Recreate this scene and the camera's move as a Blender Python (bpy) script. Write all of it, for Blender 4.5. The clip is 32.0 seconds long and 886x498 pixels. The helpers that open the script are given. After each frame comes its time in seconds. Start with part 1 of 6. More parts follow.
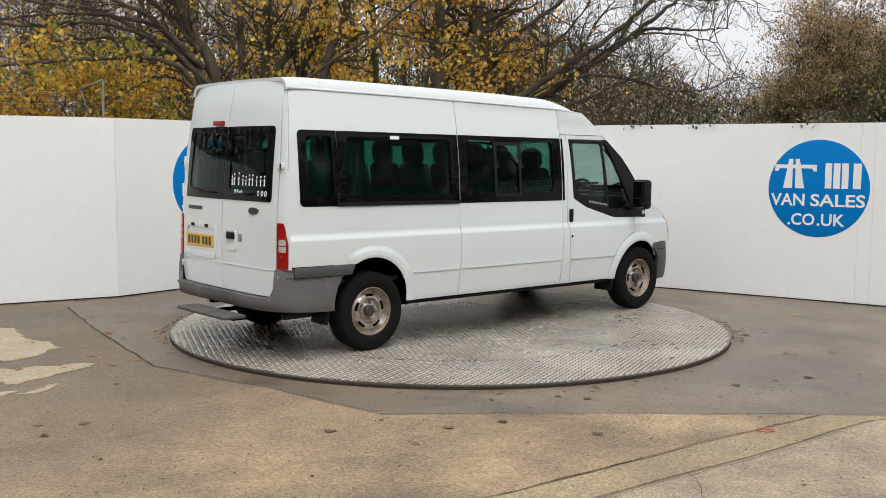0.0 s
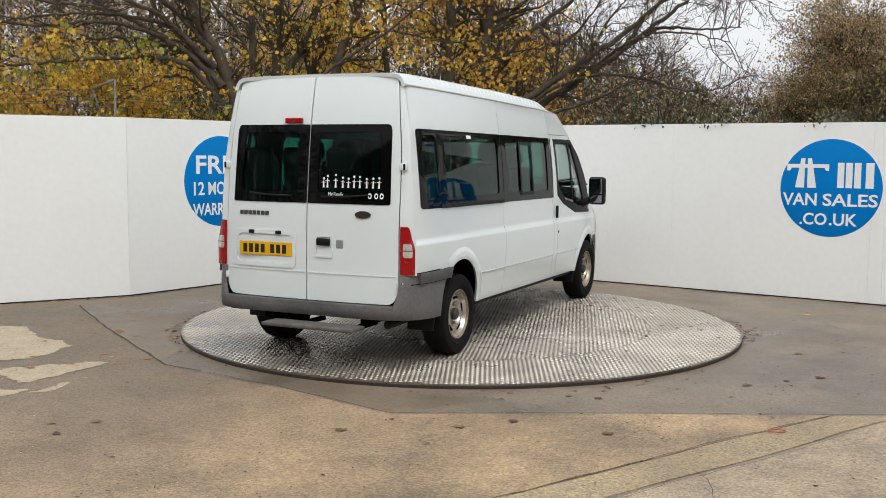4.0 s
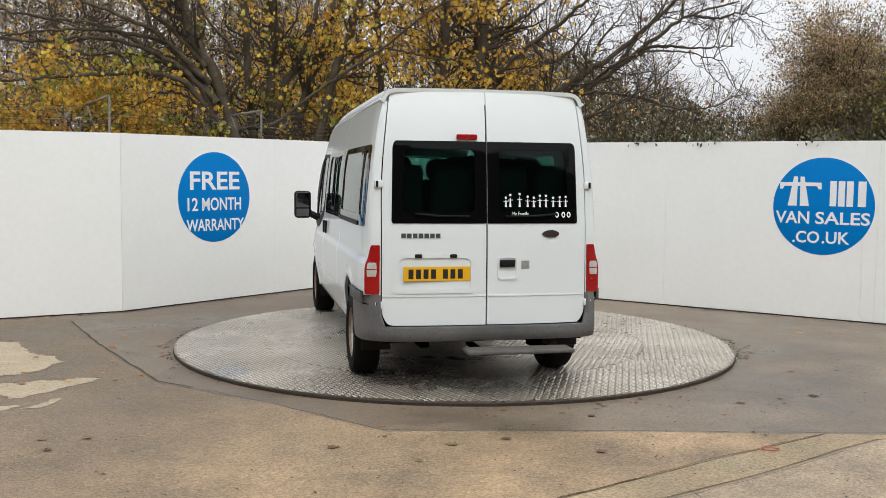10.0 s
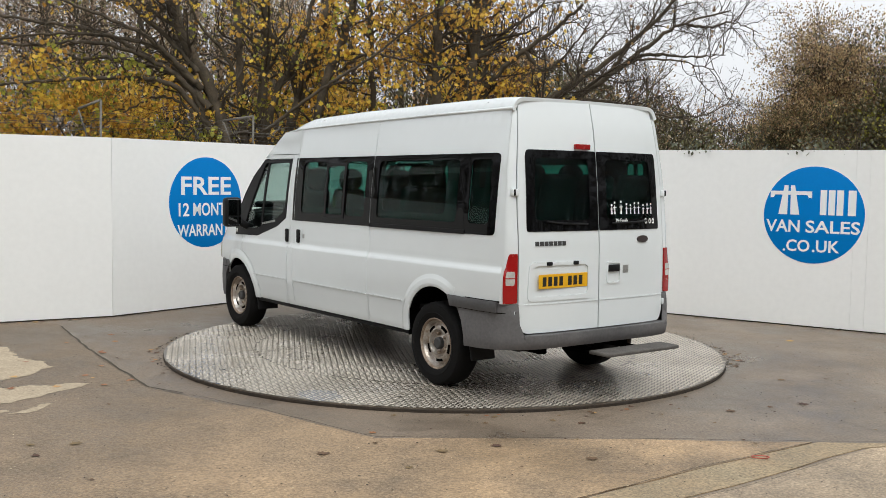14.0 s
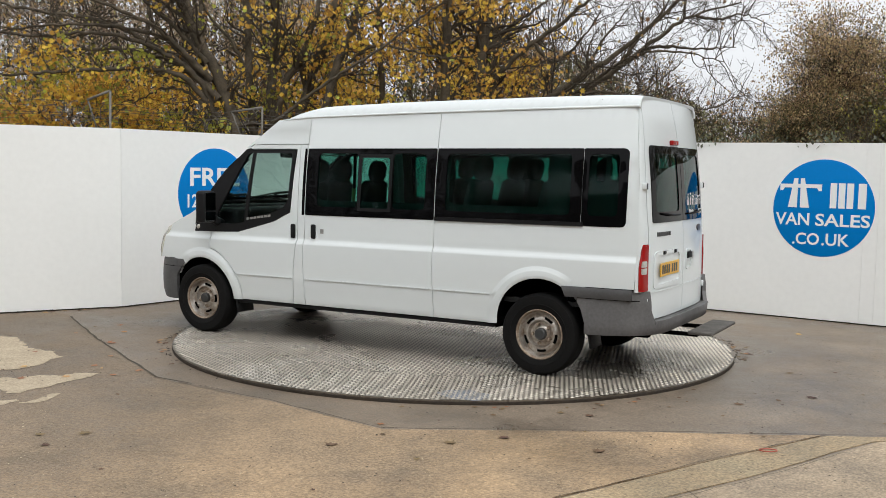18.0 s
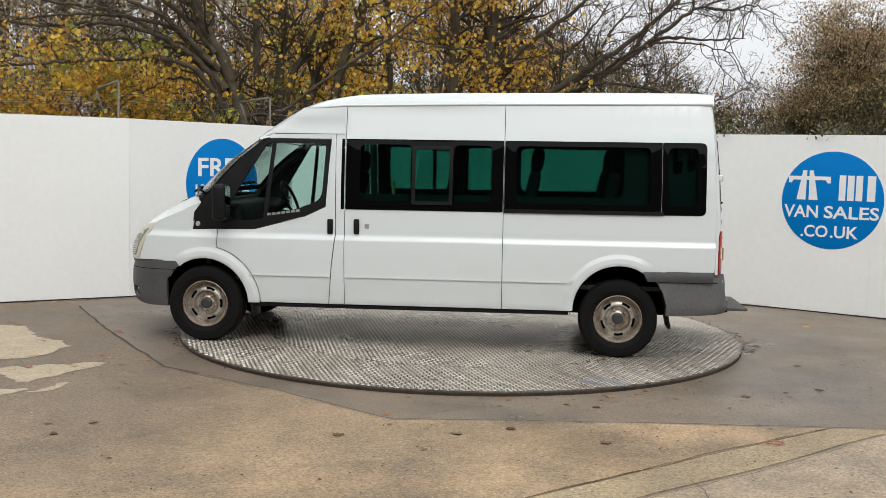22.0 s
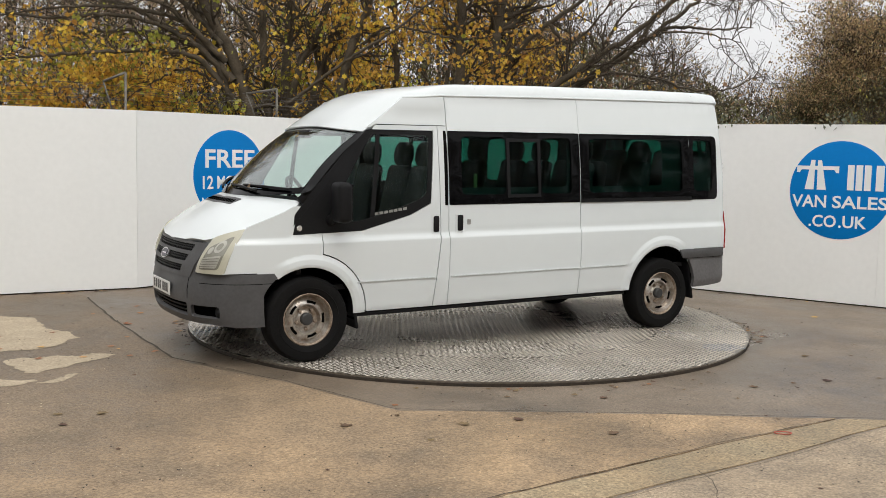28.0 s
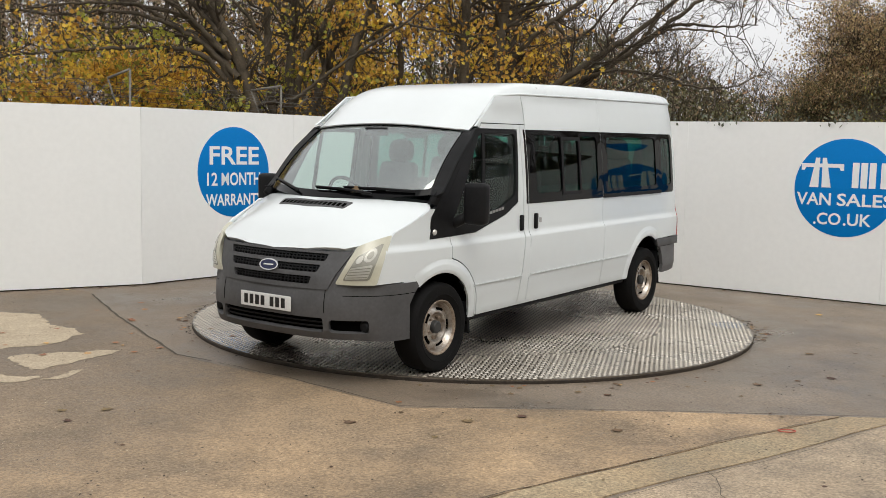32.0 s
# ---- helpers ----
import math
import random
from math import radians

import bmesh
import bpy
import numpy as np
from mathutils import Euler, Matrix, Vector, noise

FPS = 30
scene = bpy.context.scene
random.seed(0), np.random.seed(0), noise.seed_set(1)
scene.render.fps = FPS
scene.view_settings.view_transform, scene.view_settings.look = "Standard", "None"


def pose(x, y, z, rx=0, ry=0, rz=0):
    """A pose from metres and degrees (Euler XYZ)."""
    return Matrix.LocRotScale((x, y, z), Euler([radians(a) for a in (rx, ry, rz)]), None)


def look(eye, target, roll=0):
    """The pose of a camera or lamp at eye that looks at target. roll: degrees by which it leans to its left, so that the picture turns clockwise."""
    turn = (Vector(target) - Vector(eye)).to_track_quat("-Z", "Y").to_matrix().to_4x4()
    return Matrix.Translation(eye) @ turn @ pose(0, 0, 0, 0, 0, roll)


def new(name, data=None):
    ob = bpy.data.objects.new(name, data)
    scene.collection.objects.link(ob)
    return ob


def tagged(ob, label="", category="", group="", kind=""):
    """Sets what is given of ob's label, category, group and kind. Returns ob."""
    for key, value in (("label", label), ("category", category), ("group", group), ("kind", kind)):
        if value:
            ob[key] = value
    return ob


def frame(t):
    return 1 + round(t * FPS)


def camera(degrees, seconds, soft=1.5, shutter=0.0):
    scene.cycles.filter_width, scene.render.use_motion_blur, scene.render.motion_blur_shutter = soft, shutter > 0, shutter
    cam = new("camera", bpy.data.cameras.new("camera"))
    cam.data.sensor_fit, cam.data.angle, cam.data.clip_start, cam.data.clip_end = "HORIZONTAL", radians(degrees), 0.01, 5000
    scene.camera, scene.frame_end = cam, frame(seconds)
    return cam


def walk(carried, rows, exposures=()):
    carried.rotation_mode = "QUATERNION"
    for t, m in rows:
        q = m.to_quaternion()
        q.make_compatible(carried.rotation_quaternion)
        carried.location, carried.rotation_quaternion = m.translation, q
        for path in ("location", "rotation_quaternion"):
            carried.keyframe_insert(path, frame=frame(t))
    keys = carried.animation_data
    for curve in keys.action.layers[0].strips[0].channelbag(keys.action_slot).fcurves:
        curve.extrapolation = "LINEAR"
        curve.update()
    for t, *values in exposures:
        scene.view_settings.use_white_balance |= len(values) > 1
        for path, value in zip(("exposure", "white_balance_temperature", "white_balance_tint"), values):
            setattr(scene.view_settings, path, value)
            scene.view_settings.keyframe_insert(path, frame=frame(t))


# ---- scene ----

# ---------------------------------------------------------------- camera
EYE = Vector((0.0, -9.998, 1.756))
AIM = [  # seconds, yaw to the left, pitch, lean
    (0, 0.428, -5.529, 0.398), (0.5, 0.536, -5.494, 0.316), (1, 0.585, -5.336, 0.244), (1.5, 0.688, -5.270, 0.278),
    (2, 0.928, -5.414, 0.297), (2.5, 1.002, -5.499, 0.409), (3, 0.953, -5.451, 0.504), (3.5, 0.981, -5.595, 0.459),
    (5.5, 1.292, -5.408, 0.264), (6, 1.291, -5.387, 0.157), (6.5, 1.186, -5.348, 0.303), (7, 1.163, -5.129, 0.474),
    (7.5, 1.220, -4.842, 0.509), (8, 1.307, -4.644, 0.481), (8.5, 1.400, -4.537, 0.346), (9, 1.363, -4.626, 0.328),
    (9.5, 1.049, -4.664, 0.462), (10, 0.686, -4.595, 0.632), (10.5, 0.570, -4.478, 0.656), (11, 0.499, -4.382, 0.640),
    (11.5, 0.398, -4.241, 0.619), (12, 0.284, -4.243, 0.759), (12.5, 0.264, -4.184, 0.850), (13, 0.144, -4.221, 0.945),
    (13.5, 0.099, -4.149, 1.024), (14, 0.192, -4.206, 0.982), (14.5, 0.179, -4.377, 0.993), (16.5, 0.332, -4.475, 1.177),
    (17, 0.339, -4.582, 1.082), (17.5, 0.521, -4.638, 1.040), (18, 0.667, -4.685, 1.156), (18.5, 0.648, -4.738, 1.178),
    (19, 0.585, -4.791, 1.211), (19.5, 0.829, -4.835, 1.153), (20, 0.906, -4.970, 1.257), (20.5, 0.909, -5.144, 1.315),
    (21, 0.943, -5.121, 1.301), (21.5, 1.038, -5.154, 1.302), (22, 1.085, -5.215, 1.337), (22.5, 1.118, -5.191, 1.261),
    (23, 1.109, -5.193, 1.253), (23.5, 1.226, -5.201, 1.192), (24, 1.313, -5.247, 1.148), (24.5, 1.362, -5.432, 1.151),
    (25, 1.357, -5.426, 1.202), (25.5, 1.299, -5.517, 1.141), (27.5, 1.371, -5.699, 1.244), (28, 1.488, -5.751, 1.161),
    (28.5, 1.600, -5.737, 1.192), (29, 1.643, -5.773, 1.255), (29.5, 1.621, -5.846, 1.345), (30, 1.625, -5.836, 1.429),
    (30.5, 1.738, -5.913, 1.575), (31, 1.770, -5.911, 1.575), (31.5, 1.716, -5.919, 1.438), (32, 1.715, -5.921, 1.239),
]


def aimed(yaw, pitch, lean):
    a, p = radians(yaw), radians(pitch)
    ahead = Vector((-math.sin(a) * math.cos(p), math.cos(a) * math.cos(p), math.sin(p)))
    return look(EYE, EYE + 10 * ahead, lean)


cam = camera(48.30, 32.0, soft=0.7)
walk(cam, [(t, aimed(a, p, r)) for t, a, p, r in AIM], exposures=[(0.0, 0.76, 6450, 6), (7.0, 0.78, 6380, 6), (20.0, 0.78, 6380, 6), (24.0, 0.74, 6480, 6), (28.0, 0.72, 6590, 7), (32.0, 0.72, 6590, 7)])

# ---------------------------------------------------------------- overcast light
world = bpy.data.worlds.new("overcast_sky")
scene.world = world
world.use_nodes = True
wn = world.node_tree.nodes
wl = world.node_tree.links
sky = wn.new("ShaderNodeTexSky")
sky.sky_type = "NISHITA"
sky.sun_disc = False
sky.sun_elevation = radians(50)
sky.sun_rotation = radians(167)
sky.dust_density = 4.0
cloud = wn.new("ShaderNodeHueSaturation")
cloud.inputs["Saturation"].default_value = 0.12
wl.new(sky.outputs["Color"], cloud.inputs["Color"])
layer = wn.new("ShaderNodeMix")
layer.data_type = "RGBA"
layer.inputs[0].default_value = 0.72
rise = wn.new("ShaderNodeTexCoord")
upward = wn.new("ShaderNodeSeparateXYZ")
wl.new(rise.outputs["Generated"], upward.inputs[0])
dome = wn.new("ShaderNodeMapRange")
dome.inputs["From Min"].default_value, dome.inputs["From Max"].default_value = 0.0, 0.8
wl.new(upward.outputs[2], dome.inputs["Value"])
veil = wn.new("ShaderNodeMix")
veil.data_type = "RGBA"
veil.inputs[6].default_value, veil.inputs[7].default_value = (3.40, 3.33, 3.50, 1), (4.70, 4.65, 4.78, 1)
wl.new(dome.outputs["Result"], veil.inputs[0])
wl.new(veil.outputs[2], layer.inputs[7])
wl.new(cloud.outputs["Color"], layer.inputs[6])
wl.new(layer.outputs[2], wn["Background"].inputs["Color"])
wn["Background"].inputs["Strength"].default_value = 0.15

sun_data = bpy.data.lights.new("sun", "SUN")
sun_data.energy = 0.55
sun_data.angle = radians(35)
sun_data.color = (1.0, 0.96, 0.9)
sun = new("sun", sun_data)
sun.matrix_world = look((1.6, -7, 10), (0, 0, 0))

# ---------------------------------------------------------------- materials
def mat(name, colour, rough=0.5, metal=0.0, vary=0.12, scale=6.0, fine=60.0, bump=0.0, bump_scale=80.0, coat=0.0, second=None, amount=0.5, rough_vary=0.08, space="Object", island=0.0, each=0.0, speck=0.0, wet=0.0, spec=0.5, across=None, thin=0.0):
    """A principled material with stains at one scale, grain at a finer one, and relief."""
    m = bpy.data.materials.new(name)
    m.use_nodes = True
    n, l = m.node_tree.nodes, m.node_tree.links
    b = n["Principled BSDF"]
    tc = n.new("ShaderNodeTexCoord")
    src = tc.outputs[space]
    big = n.new("ShaderNodeTexNoise")
    big.inputs["Scale"].default_value, big.inputs["Detail"].default_value = scale, 5.0
    big.inputs["Roughness"].default_value = 0.62
    small = n.new("ShaderNodeTexNoise")
    small.inputs["Scale"].default_value, small.inputs["Detail"].default_value = fine, 3.0
    l.new(src, big.inputs["Vector"]), l.new(src, small.inputs["Vector"])
    ramp = n.new("ShaderNodeMapRange")
    ramp.inputs["From Min"].default_value, ramp.inputs["From Max"].default_value = 0.5 - 0.5 * amount, 0.5 + 0.5 * amount
    l.new(big.outputs["Fac"], ramp.inputs["Value"])
    mix = n.new("ShaderNodeMix")
    mix.data_type = "RGBA"
    c2 = second or tuple(c * (1 - 2.2 * vary) for c in colour)
    mix.inputs[6].default_value, mix.inputs[7].default_value = (*colour, 1), (*c2, 1)
    l.new(ramp.outputs["Result"], mix.inputs[0])
    grain = n.new("ShaderNodeMapRange")
    grain.inputs["From Min"].default_value, grain.inputs["From Max"].default_value = 0.25, 0.75
    grain.inputs["To Min"].default_value, grain.inputs["To Max"].default_value = 1 - vary, 1 + vary
    l.new(small.outputs["Fac"], grain.inputs["Value"])
    tint = n.new("ShaderNodeMix")
    tint.data_type, tint.blend_type = "RGBA", "MULTIPLY"
    tint.inputs[0].default_value = 1.0
    l.new(mix.outputs[2], tint.inputs[6]), l.new(grain.outputs["Result"], tint.inputs[7])
    out = tint.outputs[2]
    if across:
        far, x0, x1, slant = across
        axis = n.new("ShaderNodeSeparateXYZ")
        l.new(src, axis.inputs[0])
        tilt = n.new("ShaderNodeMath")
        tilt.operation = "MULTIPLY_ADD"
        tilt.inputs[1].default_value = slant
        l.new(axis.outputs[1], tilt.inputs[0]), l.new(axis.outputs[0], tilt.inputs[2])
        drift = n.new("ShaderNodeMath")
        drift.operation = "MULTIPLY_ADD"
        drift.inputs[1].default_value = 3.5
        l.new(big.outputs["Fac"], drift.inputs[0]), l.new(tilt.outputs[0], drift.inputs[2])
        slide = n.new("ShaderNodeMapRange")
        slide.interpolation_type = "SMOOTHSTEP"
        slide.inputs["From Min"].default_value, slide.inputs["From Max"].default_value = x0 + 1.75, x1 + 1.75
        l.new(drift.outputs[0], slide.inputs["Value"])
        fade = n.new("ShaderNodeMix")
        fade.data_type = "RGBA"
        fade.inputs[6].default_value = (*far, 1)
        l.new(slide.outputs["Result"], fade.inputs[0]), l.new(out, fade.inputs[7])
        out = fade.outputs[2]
    if speck:
        cell = n.new("ShaderNodeTexVoronoi")
        cell.inputs["Scale"].default_value = 85.0
        l.new(src, cell.inputs["Vector"])
        stone = n.new("ShaderNodeSeparateColor")
        l.new(cell.outputs["Color"], stone.inputs["Color"])
        shade = n.new("ShaderNodeMapRange")
        shade.inputs["From Min"].default_value, shade.inputs["From Max"].default_value = 0.0, 1.0
        shade.inputs["To Min"].default_value, shade.inputs["To Max"].default_value = 1 - speck, 1 + speck
        l.new(stone.outputs[0], shade.inputs["Value"])
        grit = n.new("ShaderNodeMix")
        grit.data_type, grit.blend_type = "RGBA", "MULTIPLY"
        grit.inputs[0].default_value = 1.0
        l.new(out, grit.inputs[6]), l.new(shade.outputs["Result"], grit.inputs[7])
        out = grit.outputs[2]
    if wet:
        pool = n.new("ShaderNodeTexNoise")
        pool.inputs["Scale"].default_value, pool.inputs["Detail"].default_value = 0.55, 7.0
        pool.inputs["Roughness"].default_value = 0.68
        l.new(src, pool.inputs["Vector"])
        soak = n.new("ShaderNodeMapRange")
        soak.inputs["From Min"].default_value, soak.inputs["From Max"].default_value = 0.42, 0.60
        soak.inputs["To Min"].default_value, soak.inputs["To Max"].default_value = 1.0, 1 - wet
        l.new(pool.outputs["Fac"], soak.inputs["Value"])
        damp = n.new("ShaderNodeMix")
        damp.data_type, damp.blend_type = "RGBA", "MULTIPLY"
        damp.inputs[0].default_value = 1.0
        l.new(out, damp.inputs[6]), l.new(soak.outputs["Result"], damp.inputs[7])
        out = damp.outputs[2]
    if island or each:
        info = n.new("ShaderNodeNewGeometry") if island else n.new("ShaderNodeObjectInfo")
        hsv = n.new("ShaderNodeHueSaturation")
        k = island or each
        for key, lo, hi in (("Value", 1 - k, 1 + k), ("Hue", 0.5 - 0.06 * k, 0.5 + 0.06 * k)):
            r = n.new("ShaderNodeMapRange")
            r.inputs["To Min"].default_value, r.inputs["To Max"].default_value = lo, hi
            l.new(info.outputs["Random Per Island" if island else "Random"], r.inputs["Value"])
            l.new(r.outputs["Result"], hsv.inputs[key])
        l.new(out, hsv.inputs["Color"])
        out = hsv.outputs["Color"]
    l.new(out, b.inputs["Base Color"])
    rr = n.new("ShaderNodeMapRange")
    rr.inputs["To Min"].default_value, rr.inputs["To Max"].default_value = max(0.02, rough - rough_vary), min(1, rough + rough_vary)
    l.new(big.outputs["Fac"], rr.inputs["Value"])
    if wet:
        gloss = n.new("ShaderNodeMath")
        gloss.operation = "MULTIPLY"
        l.new(rr.outputs["Result"], gloss.inputs[0]), l.new(soak.outputs["Result"], gloss.inputs[1])
        l.new(gloss.outputs[0], b.inputs["Roughness"])
    else:
        l.new(rr.outputs["Result"], b.inputs["Roughness"])
    b.inputs["Metallic"].default_value = metal
    b.inputs["Specular IOR Level"].default_value = spec
    b.inputs["Coat Weight"].default_value = coat
    b.inputs["Coat Roughness"].default_value = 0.08
    if bump:
        tex = n.new("ShaderNodeTexNoise")
        tex.inputs["Scale"].default_value, tex.inputs["Detail"].default_value = bump_scale, 4.0
        l.new(src, tex.inputs["Vector"])
        bp = n.new("ShaderNodeBump")
        bp.inputs["Strength"].default_value, bp.inputs["Distance"].default_value = bump, 0.01
        l.new(tex.outputs["Fac"], bp.inputs["Height"])
        l.new(bp.outputs["Normal"], b.inputs["Normal"])
    if thin:
        leaf = n.new("ShaderNodeBsdfTranslucent")
        l.new(b.inputs["Base Color"].links[0].from_socket, leaf.inputs["Color"])
        both = n.new("ShaderNodeMixShader")
        both.inputs[0].default_value = thin
        l.new(b.outputs[0], both.inputs[1]), l.new(leaf.outputs[0], both.inputs[2])
        l.new(both.outputs[0], n["Material Output"].inputs["Surface"])
    return m


def glass(name, tint, gloss=0.016):
    """A thin tinted pane: it lets the light straight through and mirrors by Fresnel."""
    m = bpy.data.materials.new(name)
    m.use_nodes = True
    n, l = m.node_tree.nodes, m.node_tree.links
    n.remove(n["Principled BSDF"])
    clear = n.new("ShaderNodeBsdfTransparent")
    clear.inputs["Color"].default_value = (*tint, 1)
    shine = n.new("ShaderNodeBsdfGlossy")
    shine.inputs["Roughness"].default_value = 0.02
    edge = n.new("ShaderNodeLayerWeight")
    edge.inputs["Blend"].default_value = 0.5
    curve = n.new("ShaderNodeMath")
    curve.operation = "POWER"
    curve.inputs[1].default_value = 5.0
    fac = n.new("ShaderNodeMapRange")
    fac.inputs["To Min"].default_value, fac.inputs["To Max"].default_value = gloss, 1.0
    l.new(edge.outputs["Facing"], curve.inputs[0]), l.new(curve.outputs[0], fac.inputs["Value"])
    mix = n.new("ShaderNodeMixShader")
    l.new(fac.outputs["Result"], mix.inputs[0])
    l.new(clear.outputs[0], mix.inputs[1]), l.new(shine.outputs[0], mix.inputs[2])
    l.new(mix.outputs[0], n["Material Output"].inputs["Surface"])
    return m


WHITE_PAINT = mat("white_body_paint", (0.69, 0.725, 0.735), 0.26, vary=0.008, scale=1.2, fine=9, coat=0.5, amount=0.9, rough_vary=0.015)
WALL_PAINT = mat("white_hoarding_paint", (0.87, 0.87, 0.855), 0.5, vary=0.02, scale=0.8, fine=14, bump=0.03, bump_scale=25, rough_vary=0.1)
BLUE_VINYL = mat("blue_vinyl", (0.0, 0.19, 0.56), 0.55, vary=0.03, scale=2, fine=30, spec=0.15)
WHITE_VINYL = mat("white_vinyl", (0.83, 0.84, 0.84), 0.4, vary=0.01, scale=3, fine=30)
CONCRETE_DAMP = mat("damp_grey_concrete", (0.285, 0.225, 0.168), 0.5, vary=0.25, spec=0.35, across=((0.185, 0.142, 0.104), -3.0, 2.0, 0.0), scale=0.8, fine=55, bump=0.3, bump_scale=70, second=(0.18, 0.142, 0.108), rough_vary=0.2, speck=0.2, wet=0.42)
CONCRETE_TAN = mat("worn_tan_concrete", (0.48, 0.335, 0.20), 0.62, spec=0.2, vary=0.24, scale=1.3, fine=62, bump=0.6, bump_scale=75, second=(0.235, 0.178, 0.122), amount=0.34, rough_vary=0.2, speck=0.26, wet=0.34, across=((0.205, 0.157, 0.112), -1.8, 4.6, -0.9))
CONCRETE_PALE = mat("dry_pale_concrete", (0.56, 0.43, 0.295), 0.85, spec=0.2, vary=0.28, scale=2.0, fine=70, bump=0.5, bump_scale=80, second=(0.29, 0.24, 0.185), speck=0.25, wet=0.3)
CONCRETE_STRIP = mat("stained_channel_concrete", (0.40, 0.285, 0.165), 0.85, vary=0.25, scale=2.5, fine=60, bump=0.35, bump_scale=70, second=(0.33, 0.27, 0.175), rough_vary=0.2, speck=0.3, wet=0.3)
DRY_PATCH = mat("dry_silt", (0.47, 0.385, 0.275), 0.85, vary=0.15, scale=3.5, fine=50, bump=0.15, bump_scale=60, second=(0.33, 0.265, 0.185), amount=0.7, speck=0.15)
JOINT = mat("joint_filler", (0.085, 0.068, 0.045), 0.8, vary=0.25, scale=6, fine=60, bump=0.4)
PLATE = mat("worn_aluminium_plate", (0.29, 0.252, 0.205), 0.32, 0.55, vary=0.22, scale=1.3, fine=40, second=(0.125, 0.105, 0.082), amount=0.42, rough_vary=0.15, wet=0.3)
TREAD = mat("polished_tread", (0.76, 0.70, 0.62), 0.32, 0.7, vary=0.12, scale=1.3, fine=40, second=(0.50, 0.44, 0.365), amount=0.42, rough_vary=0.12, wet=0.2)
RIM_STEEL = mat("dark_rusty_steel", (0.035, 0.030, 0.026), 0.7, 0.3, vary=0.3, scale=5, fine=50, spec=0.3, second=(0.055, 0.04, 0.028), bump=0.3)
BARK = mat("grey_brown_bark", (0.12, 0.092, 0.06), 0.9, vary=0.3, scale=5, fine=50, second=(0.032, 0.025, 0.016), bump=0.7, bump_scale=45)
TWIG = mat("dark_twig", (0.068, 0.05, 0.032), 0.9, vary=0.2, scale=4, fine=30)
LEAF_YELLOW = mat("yellow_leaf", (0.82, 0.54, 0.075), 0.6, vary=0.15, scale=0.7, fine=20, second=(0.66, 0.37, 0.075), island=0.38, thin=0.55)
LEAF_GREEN = mat("yellow_green_leaf", (0.46, 0.41, 0.06), 0.6, vary=0.15, scale=1.2, fine=20, second=(0.26, 0.27, 0.04), island=0.35, thin=0.4)
LEAF_BROWN = mat("russet_leaf", (0.36, 0.215, 0.10), 0.75, vary=0.2, scale=2, fine=20, second=(0.25, 0.16, 0.08), island=0.4, thin=0.3)
LEAF_PALE = mat("pale_brown_leaf", (0.50, 0.34, 0.18), 0.75, vary=0.2, scale=1.2, fine=20, second=(0.34, 0.235, 0.115), island=0.4, thin=0.35)
LEAF_OLIVE = mat("olive_brown_leaf", (0.155, 0.135, 0.058), 0.75, vary=0.2, scale=0.5, fine=12, second=(0.085, 0.078, 0.036), island=0.4)
LEAF_DULL = mat("dull_brown_leaf", (0.52, 0.38, 0.25), 0.8, vary=0.2, scale=0.4, fine=12, second=(0.30, 0.23, 0.16), island=0.35, thin=0.4)
LEAF_IVY = mat("ivy_leaf", (0.14, 0.145, 0.105), 0.5, vary=0.2, scale=3, fine=20, second=(0.08, 0.09, 0.05), island=0.35)
GALV = mat("galvanised_steel", (0.42, 0.42, 0.41), 0.5, 0.7, vary=0.15, scale=9, fine=60)
EARTH = mat("leaf_litter_earth", (0.085, 0.065, 0.045), 0.95, vary=0.3, scale=0.8, fine=20, bump=0.6, bump_scale=15)

# ---------------------------------------------------------------- mesh tools
from mathutils.geometry import delaunay_2d_cdt


def mesh_of(name, verts, faces, smooth=True):
    me = bpy.data.meshes.new(name)
    me.from_pydata([tuple(v) for v in verts], [], faces)
    if smooth:
        me.polygons.foreach_set("use_smooth", [True] * len(me.polygons))
    me.update()
    return me


def part(name, shape, material, parent, label="", at=None):
    """Links a bmesh or a mesh as one object under a thing or a part."""
    if isinstance(shape, bmesh.types.BMesh):
        me = bpy.data.meshes.new(name)
        shape.to_mesh(me)
        shape.free()
    else:
        me = shape
    if material and not me.materials:
        me.materials.append(material)
    ob = new(name, me)
    ob.parent = parent
    if at is not None:
        ob.matrix_basis = at
    if label:
        ob["label"] = label
    return ob


def thing(name, label, category, group="", at=None):
    ob = new(name)
    if at is not None:
        ob.matrix_basis = at
    return tagged(ob, label, category, group)


def solid(name, shape, material, label="", category="", group="", kind="", at=None):
    ob = part(name, shape, material, None, label, at)
    return tagged(ob, label, category, group, kind)


def block(x0, y0, z0, x1, y1, z1, bevel=0.0, segs=2):
    bm = bmesh.new()
    bmesh.ops.create_cube(bm, size=1.0)
    for v in bm.verts:
        v.co = Vector((x0 if v.co.x < 0 else x1, y0 if v.co.y < 0 else y1, z0 if v.co.z < 0 else z1))
    if bevel:
        bmesh.ops.bevel(bm, geom=bm.edges[:], offset=bevel, segments=segs, affect="EDGES", profile=0.5)
        for f in bm.faces:
            f.smooth = segs > 1
    return bm


